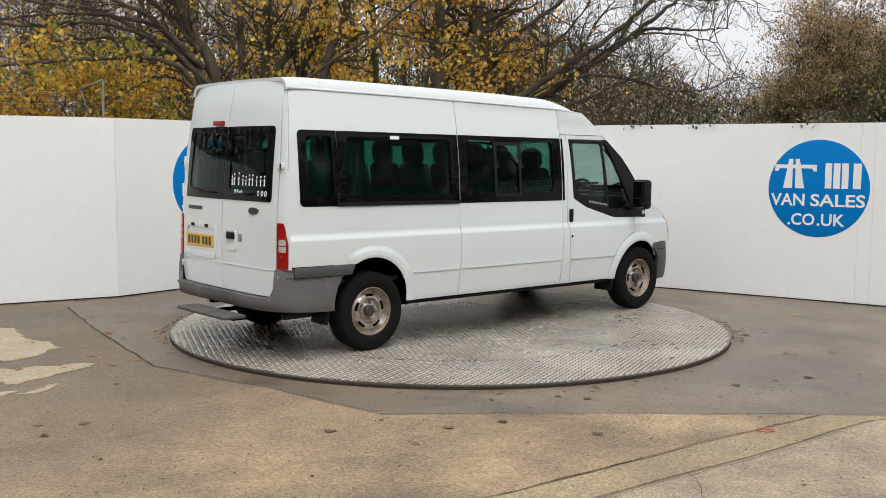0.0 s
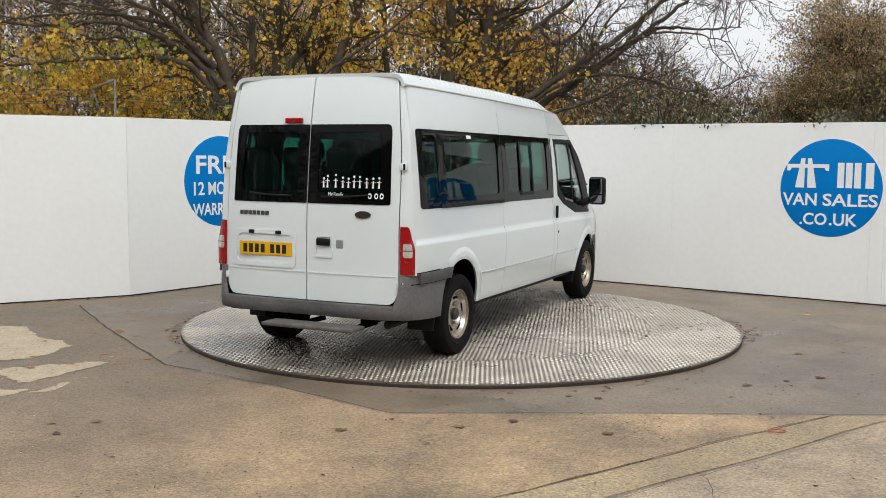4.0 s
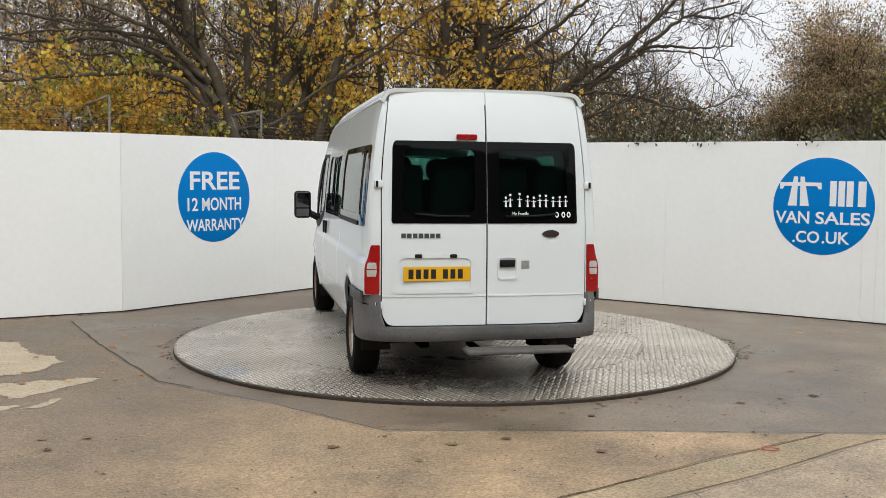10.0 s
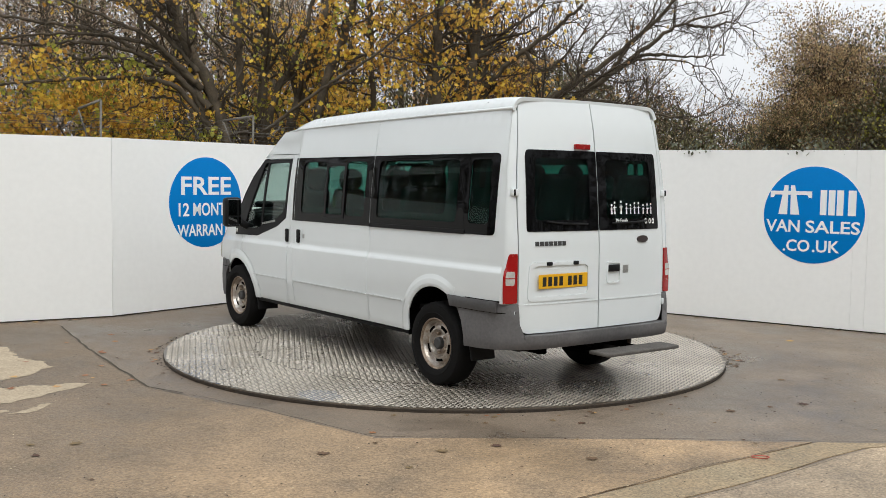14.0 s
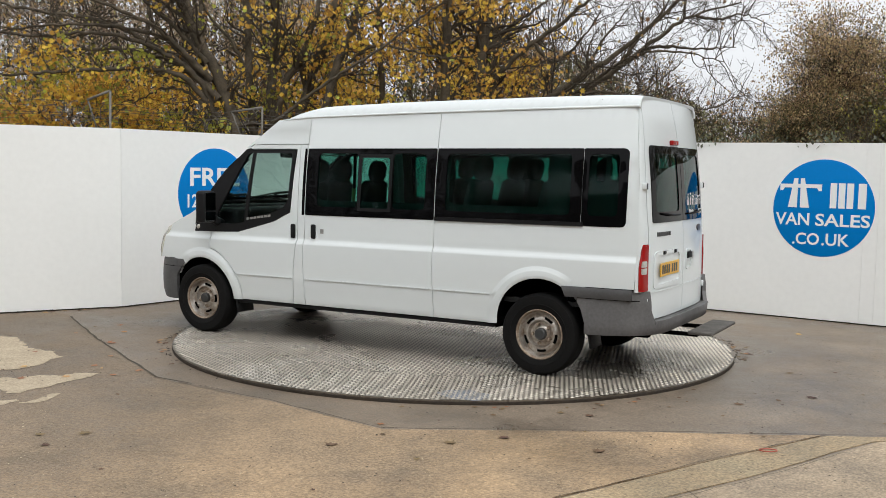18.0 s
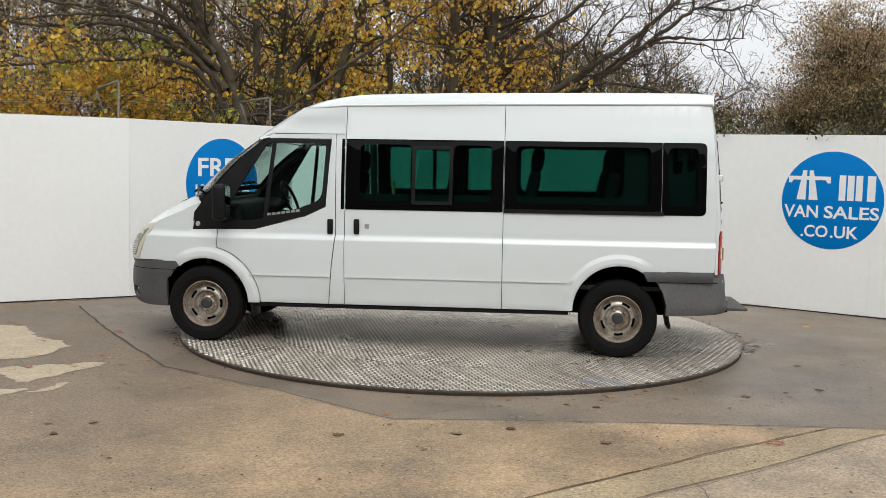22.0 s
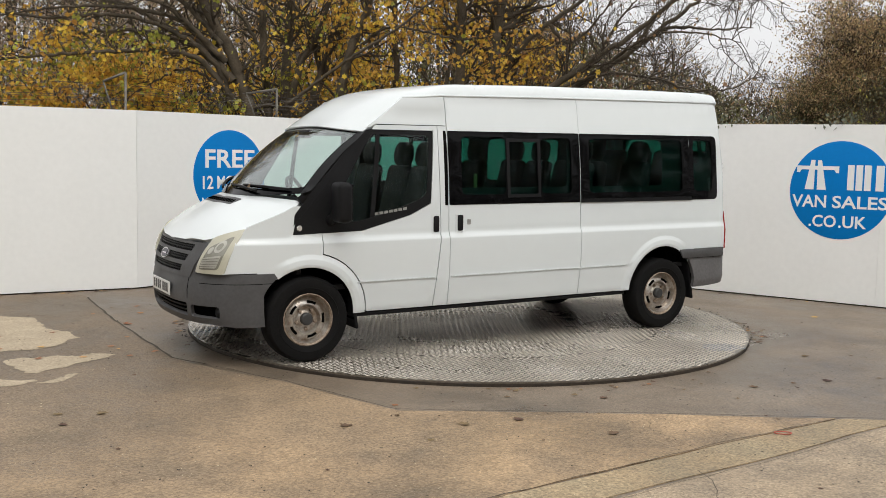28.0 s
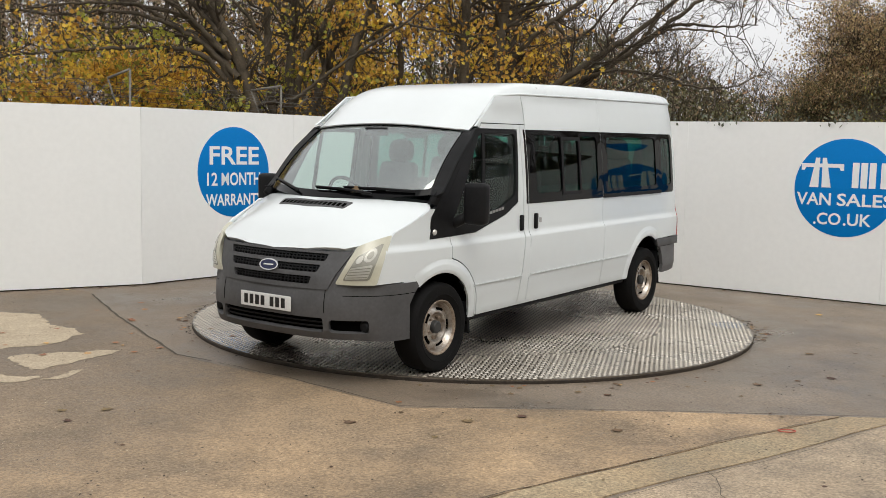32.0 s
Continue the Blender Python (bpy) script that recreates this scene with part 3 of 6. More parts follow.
STEEL_WHEEL = mat("weathered_silver_wheel", (0.62, 0.605, 0.575), 0.34, 0.75, vary=0.18, scale=14, fine=70, second=(0.24, 0.17, 0.115), amount=0.5, bump=0.1)
WHEEL_RUST = mat("rusted_wheel_edge", (0.42, 0.36, 0.29), 0.6, 0.35, vary=0.25, scale=22, fine=80, second=(0.14, 0.075, 0.04), amount=0.5)
CAP_GREY = mat("grey_hub_cap", (0.05, 0.05, 0.05), 0.5, 0.2, vary=0.15, scale=15, fine=60)
# near-black; besides the underside, it draws the shade in slots, openings and creases
UNDER = mat("underside_and_shade_black", (0.004, 0.004, 0.0038), 0.95, spec=0.0, vary=0.2, scale=6, fine=40)
CHROME = mat("bright_chrome", (0.72, 0.72, 0.72), 0.12, 1.0, vary=0.03, scale=8, fine=40)
RED_LENS = mat("red_lamp_lens", (0.32, 0.004, 0.004), 0.25, vary=0.08, scale=20, fine=90)
CLEAR_LENS = mat("clear_lamp_lens", (0.68, 0.66, 0.62), 0.12, 0.3, vary=0.12, scale=25, fine=90, coat=0.8)
HEAD_SHELL = mat("hazed_headlamp", (0.50, 0.48, 0.38), 0.30, 0.0, vary=0.06, scale=12, fine=60, coat=0.6)
LAMP_INNER = mat("lamp_inner", (0.29, 0.28, 0.235), 0.25, 0.2, vary=0.12, scale=25, fine=90, coat=0.6)
REFLECTOR = mat("lamp_reflector", (0.52, 0.51, 0.46), 0.3, 0.3, vary=0.1, scale=30, fine=120)
PLATE_YELLOW = mat("yellow_plate", (0.74, 0.40, 0.01), 0.3, vary=0.04, scale=10, fine=60)
PLATE_WHITE = mat("white_plate", (0.72, 0.72, 0.70), 0.3, vary=0.06, scale=10, fine=60)
INK = mat("black_ink", (0.012, 0.012, 0.012), 0.4, vary=0.1)
SEAT_CLOTH = mat("dark_grey_seat_cloth", (0.02, 0.021, 0.023), 0.9, vary=0.25, scale=18, fine=160, bump=0.2, bump_scale=220)
TRIM_GREY = mat("grey_cabin_trim", (0.028, 0.029, 0.031), 0.7, vary=0.1, scale=6, fine=60)
HEADLINER = mat("pale_headliner", (0.42, 0.42, 0.41), 0.9, vary=0.05, scale=6, fine=80)
WOOD_STEP = mat("weathered_step_board", (0.12, 0.11, 0.10), 0.85, vary=0.25, scale=8, fine=70, second=(0.06, 0.055, 0.05), bump=0.4)
GRAB_YELLOW = mat("yellow_grab_rail", (0.30, 0.25, 0.08), 0.4, vary=0.06)
GLASS_DARK = glass("privacy_glass", (0.30, 0.54, 0.49))
GLASS_CAB = glass("green_tinted_glass", (0.80, 0.895, 0.87), 0.022)
GLASS_SCREEN = glass("windscreen_glass", (0.86, 0.94, 0.92), 0.22)
MIRROR = mat("mirror_glass", (0.35, 0.36, 0.37), 0.02, 1.0, vary=0.01, rough_vary=0.01)

# ---------------------------------------------------------------- minibus: its surfaces
FRONT_HUB, REAR_HUB = 2.255, -1.495
RAKE = 0.5  # degrees, nose down
HUB_Z = {FRONT_HUB: 0.350, REAR_HUB: 0.317}
SIDE_Z = [0.25, 0.33, 0.40, 0.60, 0.615, 0.635, 0.80, 0.93, 0.955, 1.015, 1.04, 1.10, 1.28, 1.45, 1.60, 1.75, 1.90, 2.05, 2.18, 2.24]
SIDE_Y = [0.862, 0.897, 0.918, 0.944, 0.946, 0.953, 0.960, 0.960, 0.958, 0.934, 0.931, 0.929, 0.926, 0.915, 0.901, 0.885, 0.864, 0.839, 0.812, 0.796]
_z = np.array(SIDE_Z)
_g = np.gradient(np.array(SIDE_Y), _z)


def side_y(z):
    """Half width of the body at a height, by cubic steps."""
    i = int(np.clip(np.searchsorted(_z, z) - 1, 0, len(_z) - 2))
    h = _z[i + 1] - _z[i]
    t = min(max((z - _z[i]) / h, -0.5), 1.5)
    a, b = SIDE_Y[i], SIDE_Y[i + 1]
    return a + (b - a) * (3 * t * t - 2 * t ** 3)


def half_width(x, z):
    y = side_y(z)
    if x > 1.9:
        y -= 0.15 * ((x - 1.9) / 1.15) ** 2.2
    if x < -2.05:
        y -= 0.035 * ((-2.05 - x) / 0.35) ** 2
    return y


def flank(s, out=0.0):
    return lambda x, z: (x, s * (half_width(x, z) + out), z)


ZR_X = [-2.40, -2.30, -2.1, -1.5, 0.0, 0.8, 1.10, 1.30, 1.46, 1.66, 1.84, 2.02]
ZR_Z = [2.28, 2.310, 2.322, 2.322, 2.310, 2.290, 2.264, 2.226, 2.164, 2.045, 1.922, 1.785]


def smooth_interp(x, xs, zs):
    return sum(np.interp(x + d, xs, zs) for d in (-0.09, -0.06, -0.03, 0, 0.03, 0.06, 0.09)) / 7


def roof_z(x, y):
    drop = np.interp(x, [-2.3, 1.2, 1.66], [0.125, 0.125, 0.15])
    t = abs(y) / 0.81
    w = min(1, max(0, (x - 0.9) / 0.7))
    side = (1 - w) * (0.08 * t * t + 0.92 * t ** 26) + w * t ** 4.5
    return float(smooth_interp(x, ZR_X, ZR_Z) - drop * side)


def front_x(u):
    """Where the roof ends above the windscreen, u from -1 to 1 across."""
    lo, hi = 1.45, 2.02
    for _ in range(22):
        mid = (lo + hi) / 2
        lo, hi = (mid, hi) if roof_z(mid, 0.806 * u) > 1.905 - 0.05 * u * u else (lo, mid)
    return lo


def bonnet_z(x, y):
    zc = smooth_interp(x, [2.10, 2.40, 2.62, 2.87, 2.99, 3.08, 3.16], [1.45, 1.375, 1.305, 1.180, 1.070, 0.968, 0.87])
    drop = np.interp(x, [2.2, 2.45, 2.69, 3.05], [0.085, 0.12, 0.165, 0.15])
    return float(zc - drop * (abs(y) / 0.80) ** 2.6)


def nose(phi, z):
    """Front plan curve, round the corner to the wheel arch."""
    c, s = abs(math.cos(phi)) ** 0.74, abs(math.sin(phi)) ** 0.74
    k = np.interp(z, [0.30, 0.40, 0.50, 0.60, 0.66, 0.735, 1.02], [-0.06, -0.01, 0.0, 0.0, -0.012, -0.03, -0.11])
    return (2.50 + (0.665 + k) * c, math.copysign((0.925 + 0.12 * min(k, 0)) * s, phi), z)


def rear_x(y, z):
    x = -smooth_interp(z, [0.3, 0.53, 1.22, 1.32, 1.60, 1.95, 2.20, 2.32], [2.43, 2.435, 2.43, 2.415, 2.395, 2.356, 2.315, 2.27])
    return float(x + 0.05 * (abs(y) / 0.82) ** 3.5)


def tail(out=0.0):
    return lambda y, z: (rear_x(y, z) - out, y, z - 0.022)


def inset(poly, d=0.0042):
    """Moves an outline inwards by d."""
    out = []
    area = sum(a[0] * b[1] - b[0] * a[1] for a, b in zip(poly, poly[1:] + poly[:1]))
    sgn = 1 if area > 0 else -1
    for i, p in enumerate(poly):
        a, b = poly[i - 1], poly[(i + 1) % len(poly)]
        u = Vector((p[0] - a[0], p[1] - a[1])).normalized()
        w = Vector((b[0] - p[0], b[1] - p[1])).normalized()
        n = Vector((-u.y - w.y, u.x + w.x)) * sgn
        n = n.normalized() if n.length > 1e-6 else Vector((-u.y, u.x)) * sgn
        out.append((p[0] + n.x * d, p[1] + n.y * d))
    return out


def arc(cx, cz, r, a0, a1, n=16):
    return [(cx + r * math.cos(radians(a0 + (a1 - a0) * k / n)), cz + r * math.sin(radians(a0 + (a1 - a0) * k / n))) for k in range(n + 1)]


van = thing("minibus", "white minibus with dark windows and grey plastic bumpers on a turntable", "minibus")

SILL = 0.375
FRONT_ARCH = (FRONT_HUB, 0.372, 0.408)
REAR_ARCH = (REAR_HUB, 0.392, 0.414)
# door window outline on the flank, with the black mirror triangle
DLO = [(1.098, 1.865), (1.140, 1.265), (1.33, 1.172), (1.78, 1.054), (2.372, 1.034), (2.352, 1.122), (1.99, 1.56), (1.70, 1.865)]
DOOR_GLASS = rounded([(1.135, 1.835), (1.172, 1.325), (1.40, 1.235), (1.80, 1.125), (2.12, 1.125), (1.68, 1.835)], [0.05, 0.08, 0.1, 0.1, 0.06, 0.04])
BAND = (1.242, 1.874)
LEDGE = [0.615, 0.93, 0.955, 0.968, 0.985, 1.002, 1.018, 1.04, 1.07]
# window band panes: front edge, rear edge
PANES = [(0.953, -0.461), (-0.471, -1.842), (-1.845, -2.225)]


def build_side(s):
    """One flank: wing, doors, panels and windows. s is 1 for the passenger side, -1 for the driver's."""
    flip = s > 0
    fn = flank(s)
    put = lambda name, outline, mtl, fnc=fn, holes=(), thick=0.02, label="", parent=van, step=0.11: part(name, sheet(outline, fnc, thick, holes, step, flip, LEDGE if mtl is WHITE_PAINT else ()), mtl, parent, label)
    # front wing
    wing = [(2.134, 0.868), *arc(*FRONT_ARCH, 103.6, 31, 14), (2.67, 0.738), (2.93, 0.738), (2.83, 0.98), (2.735, 1.10), (2.45, 1.215), (2.36, 1.262), (2.30, 1.26), (2.352, 1.122), (2.372, 1.034), (2.134, 1.042)]
    put("front_wing", inset(wing), WHITE_PAINT)
    # front door
    d = FRONT_ARCH
    foot = arc(d[0], d[1], 0.515, 178, 103.6, 12)
    door = [(1.105, SILL), (1.735, SILL), *foot, (2.134, 1.040), (1.78, 1.052), (1.33, 1.170), (1.137, 1.262), (1.092, 1.87), (1.67, 1.872), (1.63, 1.915), (1.05, 1.915), (1.040, 1.02), (1.075, 0.72)]
    fd = put("front_door", inset(door), WHITE_PAINT)
    # strip of wing lip behind the wheel
    lip = [*arc(d[0], d[1], d[2], 178, 103.6, 12), *arc(d[0], d[1], 0.511, 103.6, 178, 12)]
    put("arch_lip", inset(lip, 0.001), WHITE_PAINT)
    # flared lips round the wheel openings
    def flare(hx, hz, a_end):
        def fn_lip(a, q):
            rr = q / 5
            x, z = hx + rr * math.cos(a), hz + rr * math.sin(a)
            fade = min(1, max(0, (math.degrees(a_end) - math.degrees(a)) / 16))
            if hx > 0:
                fade = min(1, max(0, (math.degrees(a) - 51) / 18))
            o = fade * np.interp(rr, [0.400, 0.410, 0.430, 0.470, 0.492, 0.508], [0.004, 0.011, 0.015, 0.012, 0.004, -0.001])
            return (x, s * (half_width(x, z) + o), z)
        return fn_lip
    for (hx, hz, _), a0, a1 in ((FRONT_ARCH, 52, 180), (REAR_ARCH, -2, 126)):
        box = [(radians(a0), 2.0), (radians(a1), 2.0), (radians(a1), 2.54), (radians(a0), 2.54)]
        part("arch_lip", sheet(box, flare(hx, hz, radians(a1 + 2 if hx < 0 else a1 + 40)), 0.012, (), 0.12, not flip, [2.05, 2.1, 2.15, 2.25, 2.35, 2.41, 2.46, 2.5]), WHITE_PAINT, van)
    # bumper end that follows the rear wheel opening
    end = [(-1.86, 0.748), (-1.70, 0.748), *arc(REAR_HUB, 0.392, 0.414, 121, 148, 8), (-1.86, 0.60)]
    part("bumper_end", sheet(end, flank(s, 0.009), 0.03, (), 0.06, flip), GREY_PLASTIC, van)
    strip = [(-1.70, 0.742), (-1.74, 0.668), (-2.30, 0.668), (-2.30, 0.742)]
    part("bumper_strip", sheet(strip, lambda x, z: (x, s * (0.957 + 0.008 * math.sin(math.pi * (z - 0.668) / 0.074) - 0.07 * max(0, -2.12 - x)), z), 0.02, (), 0.05, not flip), GREY_PLASTIC, van, "ribbed dark bumper strip")
    def nose_side(x, z):
        k = np.interp(z, [0.30, 0.40, 0.50, 0.60, 0.66, 0.735, 1.02], [-0.06, -0.01, 0.0, 0.0, -0.012, -0.03, -0.11])
        c = min(1, max(0, (x - 2.50) / (0.665 + k)) ** (1 / 0.74))
        return (x, s * ((0.925 + 0.12 * min(k, 0)) * (1 - c * c) ** 0.37 - 0.003), z)
    nose_end = [(2.684, 0.735), (2.455, 0.735), *arc(FRONT_HUB, 0.372, 0.414, 61, 17, 8), (2.690, 0.465), (2.690, 0.322), (2.74, 0.318), (2.74, 0.60)]
    part("bumper_end", sheet(nose_end, nose_side, 0.03, (), 0.05, flip), GREY_PLASTIC, van)
    # shade line of the bumper fold, drawn as a thin black strip
    crease = [(2.50, 0.655), (2.635, 0.655), (2.635, 0.660), (2.50, 0.660)]
    part("crease", sheet(crease, lambda x, z: (x, nose_side(x, z)[1] + s * 0.001, z), 0.003, (), 0.06, flip), UNDER, van)
    # dark pillar between door and windscreen
    pillar = [(1.66, 1.868), (1.66, 1.88), (1.72, 1.868), (1.82, 1.78), (1.96, 1.65), (2.10, 1.50), (2.24, 1.345), (2.36, 1.19), (2.37, 1.10), (2.35, 1.125), (1.985, 1.562), (1.695, 1.868)]
    put("windscreen_pillar", pillar, BLACK_PLASTIC, flank(s, 0.002), thick=0.03)
    # window frame in black, glass and divider
    wf = put("window_frame", DLO, BLACK_PLASTIC, flank(s, 0.004), [DOOR_GLASS], 0.03)
    put("pane", DOOR_GLASS, GLASS_CAB, flank(s, -0.006), thick=0.004, parent=wf).visible_shadow = False
    put("divider", [(1.595, 1.845), (1.63, 1.845), (1.71, 1.155), (1.67, 1.155)], BLACK_PLASTIC, flank(s, 0.0), thick=0.012, parent=wf)
    # writing on the frame: a plain pale bar
    for k in range(7):
        x = 1.67 - 0.044 * k
        put("badge_bar", [(x, 1.172 + 0.006 * k), (x - 0.034, 1.176 + 0.006 * k), (x - 0.034, 1.198 + 0.006 * k), (x, 1.194 + 0.006 * k)], GALV, flank(s, 0.0075), thick=0.002, parent=wf, label="plain pale bar", step=0.05)
    rep = lathe([(0.0, 0.012), (0.018, 0.010), (0.024, 0.0)], 20)
    part("side_repeater", rep, CLEAR_LENS, wf, "round clear side repeater", Matrix.Translation((2.322, s * (half_width(2.322, 1.08) + 0.004), 1.083)) @ Matrix.Rotation(0 if s > 0 else math.pi, 4, "Z"))
    # pillar behind the front door
    post = [(1.105, SILL), (1.075, 0.72), (1.040, 1.02), (1.050, 1.915), (0.958, 1.915), (0.958, SILL)]
    put("door_pillar", inset(post), WHITE_PAINT)
    put("pillar_trim", box2(0.965, BAND[0], 0.995, BAND[1], 0.006), BLACK_GLOSS, flank(s, 0.003), thick=0.004)
    top = [(0.958, 1.915), (1.63, 1.915), (1.68, 1.885), (1.72, 1.885), (1.58, 1.985), (1.36, 2.145), (0.958, 2.168)]
    put("roof_side_panel", inset(top), WHITE_PAINT)
    # middle panel: sliding door or fixed side
    mid = [(0.958, SILL), (0.958, 2.168), (-0.466, 2.19), (-0.466, SILL)]
    slide = put("sliding_door" if s > 0 else "side_panel", inset(mid), WHITE_PAINT, holes=[box2(-0.44, BAND[0] + 0.03, 0.925, BAND[1] - 0.02, 0.03)], label="white sliding side door" if s > 0 else "")
    # rear quarter
    quarter = [(-0.466, SILL), (-1.085, SILL), *arc(*REAR_ARCH, -2, 150, 18), (-1.90, 0.748), (-2.315, 0.748), (-2.335, 1.2), (-2.315, 1.6), (-2.265, 2.205), (-0.466, 2.19)]
    rear = put("rear_quarter_panel", inset(quarter), WHITE_PAINT, holes=[box2(-1.82, BAND[0] + 0.03, -0.50, BAND[1] - 0.02, 0.03), box2(-2.195, BAND[0] + 0.03, -1.88, BAND[1] - 0.02, 0.05)])
    # swage line pressed into the lower panels
    for x0, x1, z in ((1.09, 1.84, 0.625), (-0.45, 0.94, 0.625), (-1.03, -0.48, 0.625)):
        put("swage_line", [(x0, z), (x1, z), (x1, z + 0.010), (x0, z + 0.010)], WHITE_PAINT, flank(s, 0.0065), thick=0.008, step=0.05)
    # window panes, each with a dark border, and the sliding vent
    for k, (xf, xr) in enumerate(PANES):
        rad = [0.012, 0.012, 0.012, 0.012] if k < 2 else [0.05, 0.012, 0.012, 0.05]
        outline = rounded([(xr, BAND[0]), (xf, BAND[0]), (xf, BAND[1]), (xr, BAND[1])], rad)
        parent = slide if k == 0 else rear
        inner = [box2(xr + 0.10, BAND[0] + 0.085, xf - 0.10, BAND[1] - 0.045, 0.05)] if k < 2 else [box2(xr + 0.075, BAND[0] + 0.085, xf - 0.05, BAND[1] - 0.045, 0.05)]
        if k == 0:
            inner = [box2(xr + 0.10, BAND[0] + 0.085, -0.02, BAND[1] - 0.045, 0.05), box2(0.02, BAND[0] + 0.085, 0.325, BAND[1] - 0.085, 0.01), box2(0.365, BAND[0] + 0.085, xf - 0.13, BAND[1] - 0.045, 0.05)]
        border = put("window_border", outline, BLACK_GLOSS, flank(s, 0.004), inner, 0.006, parent=parent)
        put("pane", inset(outline, 0.02), GLASS_DARK, flank(s, -0.004), thick=0.004, parent=parent).visible_shadow = False
        if k == 0:
            put("vent_frame", box2(-0.01, BAND[0] + 0.055, 0.355, BAND[1] - 0.055, 0.01), BLACK_PLASTIC, flank(s, 0.010), [box2(0.02, BAND[0] + 0.085, 0.325, BAND[1] - 0.085, 0.01)], 0.012, parent=slide, label="black sliding vent frame")
        if k == 1:
            put("window_trim", [(xr - 0.02, BAND[0] - 0.004), (xf, BAND[0] - 0.004), (xf, BAND[0] + 0.03), (xr - 0.02, BAND[0] + 0.03)], BLACK_PLASTIC, flank(s, 0.012), thick=0.014, parent=rear)
    # cabin lining behind the panels
    lining = [(-2.2, 0.95), (0.95, 0.95), (0.95, 2.1), (-2.2, 2.1)]
    put("cabin_lining", lining, TRIM_GREY, flank(s, -0.045), [box2(-0.35, 1.385, 0.84, 1.845, 0.06), box2(-1.52, 1.385, -0.58, 1.825, 0.06), box2(-2.13, 1.62, -2.06, 1.825, 0.03), box2(-2.02, 1.60, -1.94, 1.825, 0.03)], 0.012)
    # door handles
    for x, z, name in ((1.088, 1.085, "door_handle"), (0.848, 1.088, "door_handle")):
        if s < 0 and x < 1:
            continue
        w = 0.026
        y = s * half_width(x, z)
        part("handle_recess", sheet(box2(x - 0.045, z - 0.085, x + 0.045, z + 0.085, 0.02), flank(s, 0.0015), 0.002, (), 0.05, flip), WHITE_PAINT, fd if x > 1 else slide)
        h = block(x - w, min(y, y + s * 0.024), z - 0.068, x + w, max(y, y + s * 0.024), z + 0.068, 0.011)
        part(name, h, BLACK_PLASTIC, fd if x > 1 else slide, "black pull handle")
    if s < 0:
        lk = lathe([(0, 0.006), (0.012, 0.005), (0.014, 0)], 16)
        part("lock", lk, BLACK_PLASTIC, fd, "", Matrix.Translation((1.09, s * (half_width(1.1, 0.87)), 0.87)) @ Matrix.Rotation(math.pi, 4, "Z"))
    else:
        part("label_sticker", sheet(box2(0.735, 1.07, 0.775, 1.115), flank(s, 0.0015), 0.001, (), 0.05, flip), GALV, slide, "small pale square label")
    # sill
    part("sill", block(-1.06, s * 0.82 - 0.06, 0.335, 1.83, s * 0.82 + 0.075, SILL - 0.004, 0.012), BLACK_PLASTIC, van, "black sill strip")
    # gutter along the roof edge
    gut = tube([(1.36, s * 0.806, 2.140), (1.0, s * 0.812, 2.172), (0.0, s * 0.812, 2.19), (-1.2, s * 0.812, 2.205), (-2.27, s * 0.806, 2.212)], 0.011, 8)
    part("roof_gutter", gut, WHITE_PAINT, van)
    gut = tube([(1.63, s * 0.818, 1.925), (1.36, s * 0.806, 2.140)], 0.007, 6)
    part("roof_gutter", gut, WHITE_PAINT, van)
    # wheel wells and mud flaps
    for hx, (ax, az, ar) in ((FRONT_HUB, FRONT_ARCH), (REAR_HUB, REAR_ARCH)):
        vs, fs = [], []
        for k in range(17):
            a = radians(-8 + 196 * k / 16)
            for y in (0.90, 0.52):
                vs.append((ax + (ar + 0.012) * math.cos(a), s * y, az + (ar + 0.012) * math.sin(a)))
        fs = [(2 * k, 2 * k + 1, 2 * k + 3, 2 * k + 2) for k in range(16)]
        fs.append(tuple(2 * k + 1 for k in range(17)))
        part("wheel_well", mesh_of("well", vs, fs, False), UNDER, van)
    for x, z0, z1 in ((FRONT_HUB - 0.432, 0.235, 0.50), (REAR_HUB - 0.440, 0.235, 0.62)):
        flap = block(-0.014, s * 0.79 - 0.12, z0, 0.014, s * 0.79 + 0.12, z1, 0.012)
        for v in flap.verts:
            v.co.x += x + 0.35 * max(0, v.co.z - 0.36) ** 1.3 - 0.10 * max(0, 0.36 - v.co.z)
        part("mud_flap", flap, BLACK_PLASTIC, van, "black rubber mud flap")
    # mirror
    m = part("door_mirror", block(1.985, min(s * 1.01, s * 1.205), 1.135, 2.105, max(s * 1.01, s * 1.205), 1.455, 0.04, 3), BLACK_PLASTIC, van, "tall black door mirror")
    part("mirror_glass", block(1.980, min(s * 1.035, s * 1.18), 1.26, 1.986, max(s * 1.035, s * 1.18), 1.435, 0.002, 1), MIRROR, m)
    part("mirror_glass", block(1.980, min(s * 1.035, s * 1.18), 1.155, 1.986, max(s * 1.035, s * 1.18), 1.245, 0.002, 1), MIRROR, m)
    part("mirror_arm", tube([(2.06, s * 0.87, 1.12), (2.06, s * 0.94, 1.15), (2.05, s * 1.04, 1.20)], [0.05, 0.042, 0.04], 10), BLACK_PLASTIC, m)


build_side(1)
build_side(-1)

